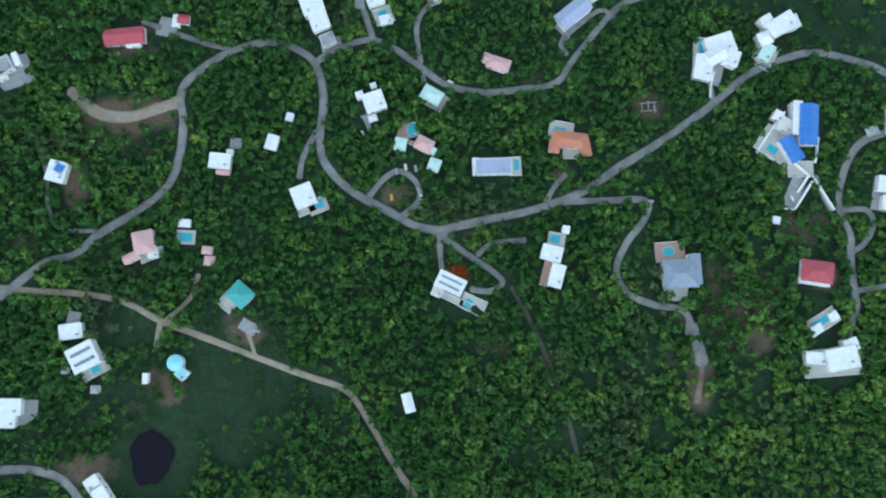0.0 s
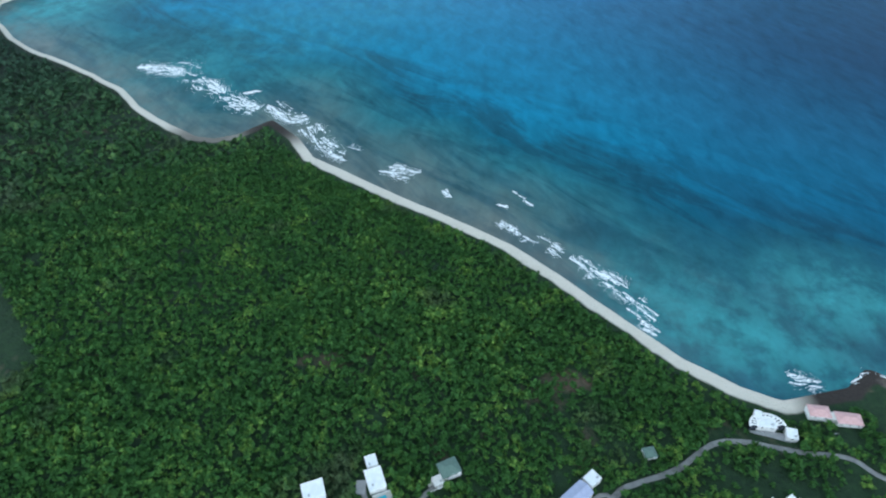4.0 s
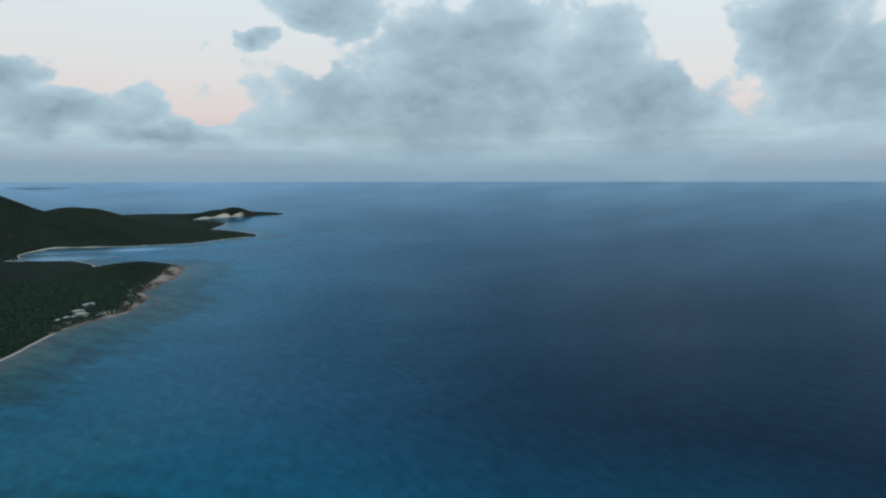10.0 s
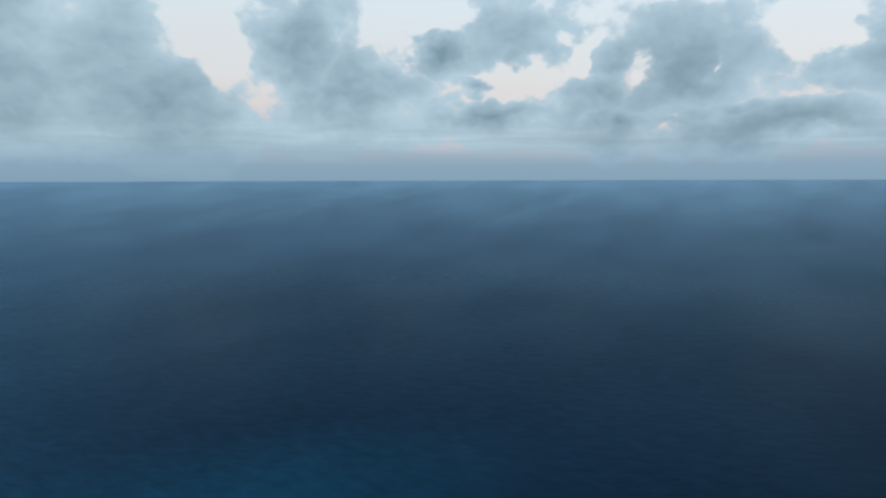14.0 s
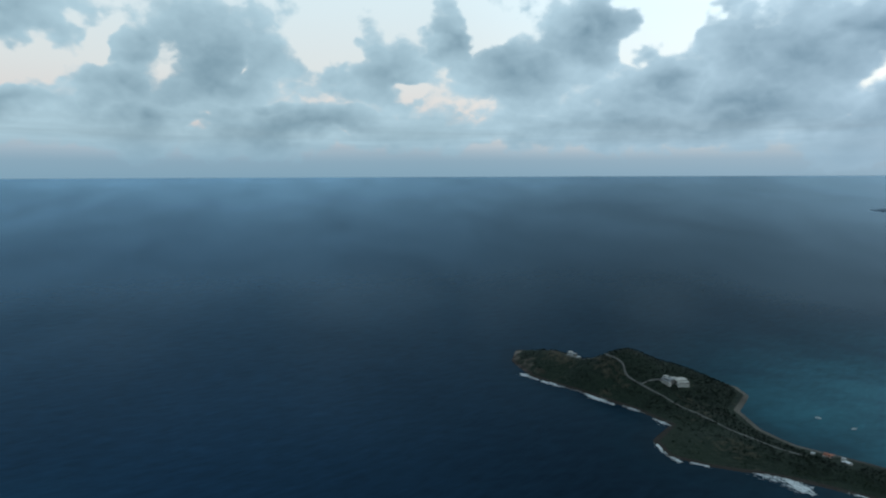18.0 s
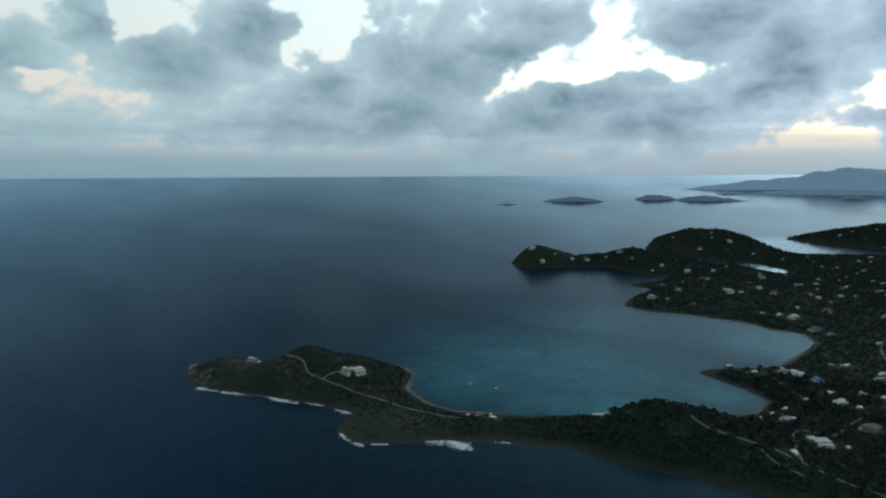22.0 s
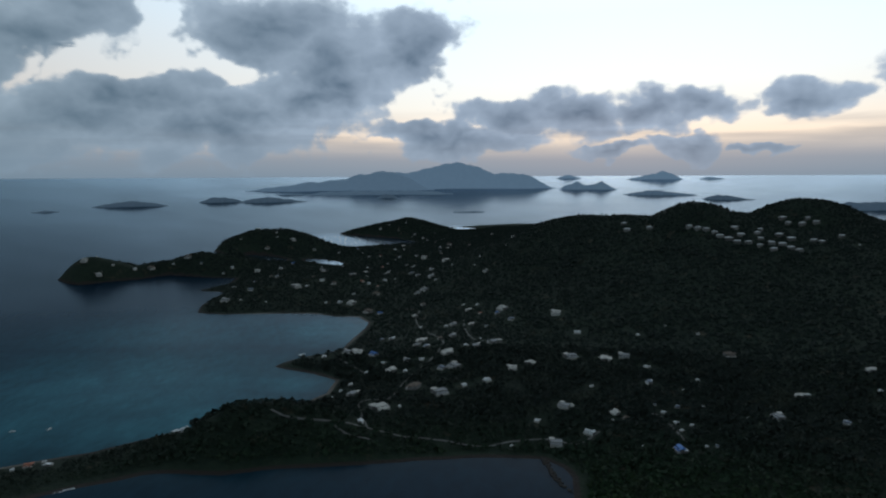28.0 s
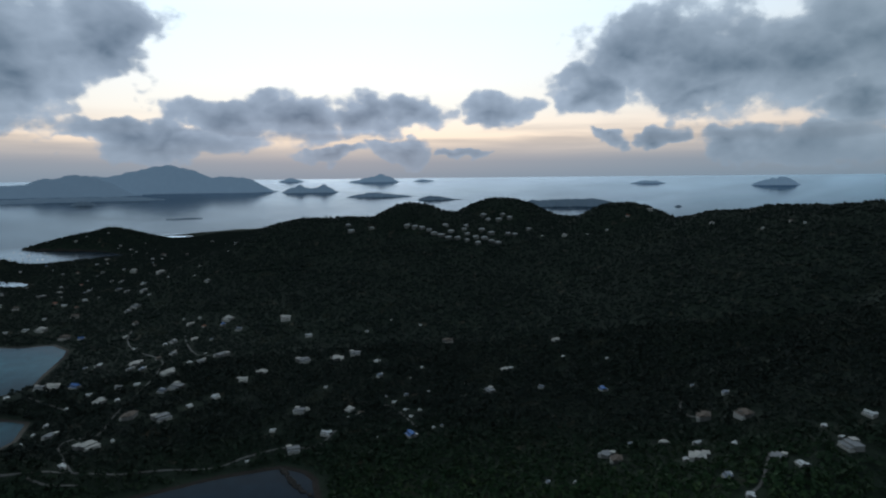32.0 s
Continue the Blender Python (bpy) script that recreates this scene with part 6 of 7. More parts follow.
PAINTS = [surface("white_car_paint", (0.6, 0.6, 0.6), (0.75, 0.75, 0.75), 1.0, 0.35, 0.0), surface("silver_car_paint", (0.3, 0.31, 0.33), (0.42, 0.43, 0.45), 1.0, 0.35, 0.0),
          surface("yellow_car_paint", (0.5, 0.36, 0.06), (0.6, 0.45, 0.1), 1.0, 0.4, 0.0)]
first = [build_car(p) for p in PAINTS]
for k, (x, y, turn) in enumerate(CARS):
    kind = (0, 0, 1, 0, 1, 0, 2, 1, 1, 0, 1, 0)[k]
    ob = first[kind] if CARS.index((x, y, turn)) in (0, 2, 6) else None
    z = top_of(x, y, 2.0) + 0.36
    if ob is not None:
        ob.matrix_world = pose(x, y, z, 0, 0, turn)
    else:
        copy_thing(first[kind], pose(x, y, z, 0, 0, turn))
    CLEAR.append((x, y, 4))

# ---- houses of the valley and the points ----


def scaled_at(x, y, size, turn, lift=0.0):
    """The drawn pose over a plan point, smaller where distances are drawn together."""
    r = math.hypot(x, y)
    k = float(np.hypot(*squeeze(np.array([x]), np.array([y]), np.array([0.0]))[:2])[0] / r)
    g = ground_at(x, y)
    return Matrix.Translation((g.x, g.y, g.z + lift * k)) @ pose(0, 0, 0, 0, 0, turn) @ Matrix.Diagonal((k * size, k * size, k * size, 1))


def valley_house(label, blocks):
    house = thing("house", label, "house", "houses across the valley")
    for lx, ly, ox, oy, h, roof, colour in blocks:
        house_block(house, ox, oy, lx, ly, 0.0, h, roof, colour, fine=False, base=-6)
    bm = bmesh.new()
    add_box(bm, 0, -blocks[0][1] * 0.75, -6, 0.5, blocks[0][0] * 1.0, blocks[0][1] * 0.6)
    part("terrace", bm, STONE, house)
    for k in range(4):
        bm = bmesh.new()
        add_box(bm, (k - 1.5) * blocks[0][0] * 0.3, -blocks[0][1] * 1.0, 0.5, 2.8, 0.35, 0.35)
        part("porch_post", bm, TRIM, house)
    bm = bmesh.new()
    add_box(bm, 0, -blocks[0][1] * 0.78, 2.8, 3.0, blocks[0][0] * 1.0, blocks[0][1] * 0.55)
    part("porch_roof", bm, ROOFS[blocks[0][6]], house)
    return house


# every pattern is about 20 m long; copies take other sizes
PATTERNS = [
    valley_house("white two-storey house with a flat roof on the slope", [(20, 11, 0, 0, 4.6, "flat", "white"), (8, 8, 9, 6, 4, "flat", "white")]),
    valley_house("white house with a pale grey hipped roof", [(18, 12, 0, 0, 4.2, "hip", "pale"), (9, 8, -8, 6, 4.5, "hip", "pale")]),
    valley_house("long white house with a gabled white roof", [(21, 9, 0, 0, 5, "gable", "white"), (7, 12, 5, 3, 4.5, "gable", "white")]),
    valley_house("grey concrete house with a flat roof", [(19, 11, 0, 0, 4.6, "flat", "grey"), (8, 7, -7, 5, 5.8, "flat", "pale")]),
    valley_house("house with a blue metal roof", [(20, 10, 0, 0, 5.5, "gable", "blue"), (8, 7, 8, 5, 4, "flat", "white")]),
    valley_house("house with a faded red roof", [(19, 10, 0, 0, 5, "hip", "terracotta"), (9, 8, 7, 4, 4.5, "hip", "terracotta")]),
    valley_house("house with a dark brown shingle roof", [(19, 12, 0, 0, 5.5, "hip", "brown"), (8, 8, 7, -4, 4.5, "gable", "brown")]),
    valley_house("villa of white blocks with a slate roof", [(20, 10, 0, 0, 6, "hip", "slate"), (10, 10, -7, 4, 5.4, "flat", "white")]),
]
rng = random.Random(11)
placed = set()
for x, y, size in FAR_HOUSES:
    kind = rng.choices(range(8), (8, 6, 6, 4, 1, 1, 2, 3))[0]
    tall = math.hypot(x, y)
    # fronts look about downhill
    e = 12.0
    gxy = height(np.array([x + e, x - e, x, x], float), np.array([y, y, y + e, y - e], float))
    turn = math.degrees(math.atan2(gxy[3] - gxy[2], gxy[1] - gxy[0])) + 90 + rng.uniform(-35, 35)
    m = scaled_at(x, y, min(size, 30) / 26.0, turn, 1.2)
    if kind in placed:
        copy_thing(PATTERNS[kind], m)
    else:
        placed.add(kind)
        PATTERNS[kind].matrix_basis = m
    CLEAR.append((x, y, size * 0.62 + 4))
spare = [p for k, p in enumerate(PATTERNS) if k not in placed]
for k, p in enumerate(spare):
    p.matrix_basis = scaled_at(260 - 60 * k, -1700, 0.8, 30 * k, 1.4)


for x, y, size, kind in ((-335, 2465, 2.3, 0), (-372, 2296, 1.2, 2), (-356, 2316, 1.5, 0), (-338, 2336, 1.3, 1), (-392, 2262, 1.1, 2), (-318, 2352, 1.2, 0), (-350, 2370, 1.2, 1), (1325, -632, 0.9, 3), (1308, -640, 0.8, 0), (1099, -738, 1.0, 3), (800, -806, 0.6, 0), (786, -822, 1.0, 5), (772, -838, 0.6, 0), (606, -948, 1.1, 0), (590, -938, 0.9, 2)):
    copy_thing(PATTERNS[kind], scaled_at(x, y, size, 200 + 40 * rng.random(), 1.5))
    CLEAR.append((x, y, size * 14))


def boulder(seed):
    r = np.random.RandomState(seed)
    bm = bmesh.new()
    bmesh.ops.create_icosphere(bm, subdivisions=2, radius=1.0)
    for v in bm.verts:
        v.co *= 0.8 + 0.4 * value_noise(np.array([v.co.x * 1.7 + seed]), np.array([v.co.y * 1.7 + v.co.z * 2.3]))[0]
        v.co.z *= 0.7
    return bm


def rock_spit():
    """A line of dark boulders that runs out into the near bay."""
    spit = thing("rock_spit", "line of dark boulders running out into the shallow bay", "rocks", at=pose(-22, -915, 0))
    r = random.Random(5)
    for k in range(46):
        f = k / 45
        x, y = 12 - 40 * f + 6 * math.sin(f * 3) + r.uniform(-3, 3), -52 + 104 * f + r.uniform(-3, 3)
        bm = boulder(40 + k)
        size = r.uniform(1.6, 3.6) * (1.2 - 0.4 * f)
        bmesh.ops.transform(bm, matrix=pose(x, y, 0.2, r.uniform(-15, 15), 0, r.uniform(0, 360)) @ Matrix.Diagonal((size * 1.2, size, size * 0.8, 1)), verts=bm.verts)
        part("boulder", bm, SPIT_ROCK, spit)


SPIT_ROCK = surface("dark_wet_rock", (0.018, 0.017, 0.016), (0.06, 0.053, 0.047), 0.5, 0.7, 0.5, depth=0.2)
SPIT_ROCK.node_tree.nodes["Principled BSDF"].inputs["Specular IOR Level"].default_value = 0.1
rock_spit()


def terrace_block():
    block = thing("terrace_house", "pale terraced holiday house in rows on the hillside", "house", "terraced houses on the hill")
    house_block(block, 0, 0, 22, 11, 0.0, 6.0, "hip", "white", fine=False, base=-8)
    for k in range(4):
        bm = bmesh.new()
        add_box(bm, (k - 1.5) * 5.3, -6.2, 2.7, 3.0, 4.6, 1.8)
        bal = part("balcony", bm, TRIM, block)
        bm = bmesh.new()
        add_box(bm, (k - 1.5) * 5.3, -7.0, 3.0, 3.9, 4.6, 0.12)
        part("railing", bm, TRIM, bal)
    for k in range(3):
        bm = bmesh.new()
        add_box(bm, (k - 1) * 5.3, -5.6, -8, 6.2, 0.3, 1.0)
        part("party_wall", bm, WALL, block)
    return block


block = terrace_block()
for k, (x, y) in enumerate(TERRACE_BLOCKS):
    m = scaled_at(x, y, 0.85 + 0.3 * rng.random(), 15 + rng.uniform(-18, 18), 1.5)
    if k:
        copy_thing(block, m)
    else:
        block.matrix_basis = m
    CLEAR.append((x, y, 14))

# ---- boats ----


def build_boat(mast):
    boat = thing("sailing_boat" if mast else "motor_boat", "white sailing boat at anchor in the harbour" if mast else "small white motor boat at anchor in the bay", "boat", "boats at anchor")
    bm = bmesh.new()
    add_box(bm, 0, 0, -0.3, 1.1, 9.5, 2.6, 0.0, 1.12)
    for v in bm.verts:
        if v.co.x > 4:
            v.co.y *= 0.12
    part("hull", bm, TRIM, boat)
    bm = bmesh.new()
    add_box(bm, -0.8, 0, 1.1, 2.0, 4.2, 1.9, 0.0, 0.85)
    part("cabin", bm, TRIM, boat)
    bm = bmesh.new()
    add_box(bm, -0.8, 0, 1.35, 1.75, 3.7, 1.94, 0.0, 0.9)
    part("cabin_window", bm, GLASS, boat)
    if mast:
        bm = bmesh.new()
        bmesh.ops.create_cone(bm, cap_ends=True, segments=8, radius1=0.12, radius2=0.07, depth=12, matrix=pose(0.6, 0, 7.8))
        part("mast", bm, TRIM, boat)
        bm = bmesh.new()
        bmesh.ops.create_cone(bm, cap_ends=True, segments=8, radius1=0.1, radius2=0.1, depth=4.4, matrix=pose(-1.7, 0, 2.6, 0, 90))
        part("boom", bm, TRIM, boat)
    return boat


motor = build_boat(False)
for k, (x, y) in enumerate(BOATS):
    m = pose(x, y, 0.1, 0, 0, 40 + 50 * k)
    if k:
        copy_thing(motor, m)
    else:
        motor.matrix_basis = m
sailing = build_boat(True)
for k, (x, y) in enumerate(HARBOUR_BOATS):
    r = math.hypot(x, y)
    X, Y, Z = squeeze(np.array([float(x)]), np.array([float(y)]), np.array([0.1]))
    s = X[0] / x * 1.25
    m = Matrix.Translation((X[0], Y[0], Z[0])) @ pose(0, 0, 0, 0, 0, 70 + rng.uniform(-25, 25)) @ Matrix.Diagonal((s, s, s, 1))
    if k:
        copy_thing(sailing, m)
    else:
        sailing.matrix_basis = m

# ---- far islands ----
# haze put into the far slopes: bluish base plus blue emission growing with range
FAR_LANDS = []
for reach, haze_glow in ((0, 0.25), (14000, 0.40), (17500, 0.53), (20500, 0.61), (25000, 0.68)):
    far_mat = surface("hazed_slopes", (0.025, 0.042, 0.055), (0.055, 0.078, 0.095), 0.02, 0.95, 0.5, depth=8.0)
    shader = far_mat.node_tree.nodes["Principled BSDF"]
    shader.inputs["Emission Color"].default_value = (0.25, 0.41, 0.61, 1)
    shader.inputs["Emission Strength"].default_value = haze_glow
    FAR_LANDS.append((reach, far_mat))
for name, a0, a1, R, tops in ISLANDS:
    n, m = 90, 15
    t = np.linspace(0, 1, n)
    half = np.clip((a1 - a0) * R * 0.003, 120, 900)
    far_on = (R + half) / R
    crest = np.interp(t, [0] + [p for p, h in tops] + [1], [0] + [max(EYE + (h - EYE) * far_on, 8) for p, h in tops] + [0])
    ker = np.hanning(9)
    crest = np.convolve(np.pad(crest, 4, mode="edge"), ker / ker.sum(), "valid") * 1.05
    crest = crest * np.clip(np.minimum(t, 1 - t) * 9, 0, 1) ** 0.8 * (1 + 0.26 * rough_noise(t * 55, t * 0 + R / 100, 4, 4))
    az = np.radians(a0 + (a1 - a0) * t)
    u = np.linspace(-1, 1, m)
    across = (1 - u * u) ** 0.8
    rr = R + half + half * u[None, :] + half * 0.9 * rough_noise(t[:, None] * 50 + 0 * u[None, :], u[None, :] * 3 + 0 * t[:, None], 4, 2)
    z = crest[:, None] * across[None, :] * (1 + 0.15 * rough_noise(t[:, None] * 60 + 0 * u, u[None, :] * 6 + 0 * t[:, None], 3, 3)) - 1.0
    z[:, [0, -1]] = -4
    X, Y, Z = squeeze(rr * np.sin(az)[:, None], rr * np.cos(az)[:, None], z)
    i, j = np.meshgrid(np.arange(n - 1), np.arange(m - 1), indexing="ij")
    f = np.stack([i * m + j, i * m + j + 1, (i + 1) * m + j + 1, (i + 1) * m + j], -1).reshape(-1, 4)
    me = mesh_from("island", np.stack([X.ravel(), Y.ravel(), Z.ravel()], 1), f)
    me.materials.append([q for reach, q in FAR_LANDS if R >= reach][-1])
    tagged(new("island", me), {"mountain_island": "large mountainous island, blue with distance, rising from the sea", "far_island": "very distant hilly island low on the horizon",
                               "small_islet": "small low dark islet in the sea", "foothill_island": "rugged foothills of the large island, grey-blue in the haze", "foreland": "low dark wooded foreland before the large island"}.get(name, "long low wooded island in the sea"), "island", "islands out at sea")

# ---- surf ----
FOAM = surface("white_sea_foam", (0.55, 0.60, 0.62), (0.85, 0.87, 0.88), 0.3, 0.7, 0.3)
vs, fs, count = [], [], 0
rs = np.random.RandomState(8)
for width, line in SURF:
    path = spline(line, 1.0)
    along = np.gradient(path, axis=0)
    along /= np.linalg.norm(along, axis=1, keepdims=True)
    far_size = max(1.0, math.hypot(*line[0]) / 560)
    for wave in range(int(len(path) * width / 75 * 1.6) + 3):
        # one short breaker: a crisp front with loose foam trailing to one side
        start, span = rs.randint(len(path)), 5 + rs.rand() * 17 * far_size
        shift = rs.randn() * width * 0.55
        bend = rs.randn() * 0.012
        for k in range(int(span * 2.9 / far_size)):
            s_ = (rs.rand() - 0.5) * span
            q = int(np.clip(start + s_, 0, len(path) - 1))
            d = along[q]
            nrm = np.array([-d[1], d[0]])
            edge = rs.rand() < 0.4
            off = shift + bend * s_ * s_ + (rs.randn() * 0.35 if edge else abs(rs.randn()) * width * 0.35 * (1 if shift > 0 else -1)) * far_size ** 0.5
            c = path[q] + nrm * off + d * rs.randn() * 1.5
            turn = rs.randn() * 0.3
            d = np.array([d[0] * math.cos(turn) - d[1] * math.sin(turn), d[0] * math.sin(turn) + d[1] * math.cos(turn)])
            nrm = np.array([-d[1], d[0]])
            a_ = (0.5 + 1.6 * rs.rand()) * (1.0 if edge else 0.6) * far_size
            b_ = (0.2 + 0.6 * rs.rand()) * (1.1 if edge else 0.5) * far_size ** 0.5
            n = 10
            an = np.linspace(0, 2 * np.pi, n, endpoint=False)
            r = 0.45 + 0.9 * rs.rand(n)
            ring = c[None] + d[None] * (a_ * r * np.cos(an))[:, None] + nrm[None] * (b_ * r * np.sin(an))[:, None]
            z0 = 0.10 + 0.08 * rs.rand()
            vs.append(np.vstack([np.column_stack([ring, np.full(n, z0)]), [[c[0], c[1], z0 + (0.4 if edge else 0.1)]]]))
            fs.append(np.array([(count + i, count + (i + 1) % n, count + n) for i in range(n)]))
            count += n + 1
me = mesh_from("surf", np.vstack(vs), np.vstack(fs))
me.materials.append(FOAM)
tagged(new("surf", me), "white breaking surf along the reef and rocky points", "surf", kind="stuff")

# ---- scrub forest ----


def leaf_material(name, dark, light, tip, dimmed=None, gloss=0.08):
    m, nt, b = material(name)
    geo = nt.nodes.new("ShaderNodeNewGeometry")
    rand = geo.outputs["Random Per Island"]
    co = geo.outputs["Position"]
    area = fbm(nt, co, 0.012, 4.0)
    patch = fbm(nt, co, 0.03, 3.0)
    grain = fbm(nt, co, 1.6, 3.0, 0.7)
    crown = fbm(nt, co, 0.22, 2.0)
    rand = calc(nt, "ADD", calc(nt, "MULTIPLY", rand, 0.32), calc(nt, "MULTIPLY_ADD", crown, 1.35, -0.32))
    f = calc(nt, "ADD", calc(nt, "MULTIPLY", rand, 0.55), calc(nt, "ADD", calc(nt, "MULTIPLY", grain, 0.3), calc(nt, "MULTIPLY_ADD", patch, 0.9, -0.34)))
    # leaves turn paler around a point south-east of the hamlet
    pale_range = vec(nt, "LENGTH", vec(nt, "MULTIPLY", vec(nt, "SUBTRACT", co, (210, -130, 0)), (1, 1.1, 0)), None, 1)
    f = calc(nt, "ADD", f, calc(nt, "MULTIPLY", calc(nt, "MULTIPLY_ADD", pale_range, -0.0045, 1.1, clamp=True), 0.13))
    col = ramp(nt, [(0.1, dark), (0.62, light), (0.95, tip)], f)
    if dimmed:
        # leaf colour dims and greys away from the hamlet: dusk and haze painted in
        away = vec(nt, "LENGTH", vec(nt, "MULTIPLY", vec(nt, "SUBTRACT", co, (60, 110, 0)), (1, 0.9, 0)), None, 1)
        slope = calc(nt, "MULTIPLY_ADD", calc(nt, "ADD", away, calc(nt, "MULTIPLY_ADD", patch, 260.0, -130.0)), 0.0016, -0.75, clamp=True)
        thin = ramp(nt, [(0.1, dimmed[0]), (0.62, dimmed[1]), (0.95, dimmed[2])], f)
        # a greener mix towards the north
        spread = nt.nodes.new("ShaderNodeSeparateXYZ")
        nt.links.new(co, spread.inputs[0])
        zone = calc(nt, "MULTIPLY_ADD", spread.outputs[1], 0.003, -0.8, clamp=True)
        thin = mixc(nt, zone, thin, ramp(nt, [(0.1, (0.014, 0.031, 0.022)), (0.62, (0.026, 0.055, 0.036)), (0.95, (0.045, 0.080, 0.046))], f))
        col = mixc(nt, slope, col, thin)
    dry = ramp(nt, [(0.60, 0.0), (0.72, 0.55)], area)
    col = mixc(nt, dry, col, mixc(nt, grain, (0.040, 0.048, 0.030), (0.085, 0.088, 0.062)))
    nt.links.new(col, b.inputs["Base Color"])
    b.inputs["Roughness"].default_value = 0.75
    b.inputs["Specular IOR Level"].default_value = gloss
    return m


# near greens, then the same foliage with dusk and haze put into its colour
NEAR_GREENS = (0.013, 0.041, 0.014), (0.039, 0.104, 0.024), (0.165, 0.262, 0.046)
DIM_GREENS = (0.014, 0.020, 0.018), (0.021, 0.030, 0.024), (0.029, 0.040, 0.030)
LEAVES = leaf_material("scrub_leaves", *NEAR_GREENS, DIM_GREENS)
FAR_LEAVES = leaf_material("slope_leaves", *NEAR_GREENS, DIM_GREENS, 0.15)
# the same dimmed tones with less contrast, for the far hills
HILL_LEAVES = leaf_material("hill_leaves", *NEAR_GREENS, ((0.015, 0.021, 0.018), (0.019, 0.027, 0.022), (0.023, 0.032, 0.025)), 0.1)
OCTA = np.array([(1, 0, 0), (-1, 0, 0), (0, 1, 0), (0, -1, 0), (0, 0, 1), (0, 0, -1)], float)
OCTA_F = np.array([(0, 2, 4), (2, 1, 4), (1, 3, 4), (3, 0, 4), (2, 0, 5), (1, 2, 5), (3, 1, 5), (0, 3, 5)])


def open_ground(x, y):
    """Where trees may stand: off roads, yards, lawns and the shore."""
    ok = shore_distance(x, y) > 13
    for cx, cy, r in CLEAR:
        near = (np.abs(x - cx) < r) & (np.abs(y - cy) < r)
        ok &= ~(near & (np.hypot(x - cx, y - cy) < r))
    for line, width in ROAD_POINTS:
        x0, y0, x1, y1 = *(line.min(0) - 9), *(line.max(0) + 9)
        idx = np.where(ok & (x > x0) & (x < x1) & (y > y0) & (y < y1))[0]
        if len(idx):
            for part_idx in np.array_split(idx, max(1, len(idx) // 4000)):
                d = np.hypot(x[part_idx, None] - line[None, ::2, 0], y[part_idx, None] - line[None, ::2, 1]).min(1)
                ok[part_idx[d < width * 0.45 + 1.7]] = False
    return ok


def lawns(x, y):
    """Share of the ground that lies under grass instead of trees."""
    total = np.zeros(x.shape)
    for cx, cy, a, b, s in ((-140, -55, 42, 55, 0.97), (-205, -12, 28, 14, 0.9), (300, 215, 70, 34, 0.75), (210, -30, 26, 40, 0.6), (235, 30, 45, 40, 0.5), (330, 120, 40, 60, 0.5), (90, 225, 14, 8, 0.6), (-190, -70, 40, 30, 0.8),
                            (140, 260, 60, 18, 0.4), (240, 230, 60, 22, 0.8)):
        total = np.maximum(total, s * np.exp(-(((x - cx) / a) ** 2 + ((y - cy) / b) ** 2) ** 2))
    return np.maximum(total, bareness(x, y))


def scatter(name, label, x, y, clumps, size, lift, spread, mat, seed):
    """Crowns of several leaf clumps each, joined into one mesh of stuff."""
    r = np.random.RandomState(seed)
    ok = open_ground(x, y)
    x, y = x[ok], y[ok]
    ok = r.rand(len(x)) > lawns(x, y)
    thin = rough_noise(x, y, 45, 3)
    ok &= thin + r.rand(len(x)) * 0.5 > -0.28
    x, y = x[ok], y[ok]
    z = height(x, y)
    n = len(x)
    big = size * (0.5 + 1.0 * r.rand(n) ** 1.8) * (1 + 0.35 * rough_noise(x, y, 120, 2))
    k = clumps
    off = r.randn(n, k, 3) * np.array([0.5, 0.5, 0.30]) * spread
    off[:, 0] *= 0.2
    off[:, :, 2] -= 0.25 * np.hypot(off[:, :, 0], off[:, :, 1])
    scale = big[:, None] * (0.42 + 0.4 * r.rand(n, k)) * (1.25 if k < 3 else 1.0)
    scale[:, 0] *= 1.35
    c = np.stack([x[:, None] + off[..., 0] * big[:, None], y[:, None] + off[..., 1] * big[:, None], z[:, None] + lift * big[:, None] + off[..., 2] * big[:, None]], -1)
    a = r.rand(n, k) * 6.283
    t1 = r.randn(n, k) * 0.5
    o = OCTA[None, None] * (1 + 0.45 * (r.rand(n, k, 6, 1) - 0.5)) * np.array([1, 1, 0.8])
    ca, sa = np.cos(a)[..., None], np.sin(a)[..., None]
    ct, st = np.cos(t1)[..., None], np.sin(t1)[..., None]
    X, Y, Z = o[..., 0], o[..., 1] * ct - o[..., 2] * st, o[..., 1] * st + o[..., 2] * ct
    V = np.stack([X * ca - Y * sa, X * sa + Y * ca, Z], -1) * scale[..., None, None] + c[..., None, :]
    V = V.reshape(-1, 3)
    X, Y, Z = squeeze(V[:, 0], V[:, 1], V[:, 2])
    F = (np.arange(n * k)[:, None, None] * 6 + OCTA_F[None]).reshape(-1, 3)
    me = mesh_from(name, np.stack([X, Y, Z], 1), F, smooth=False)
    me.materials.append(mat)
    return tagged(new(name, me), label, "trees", kind="stuff")


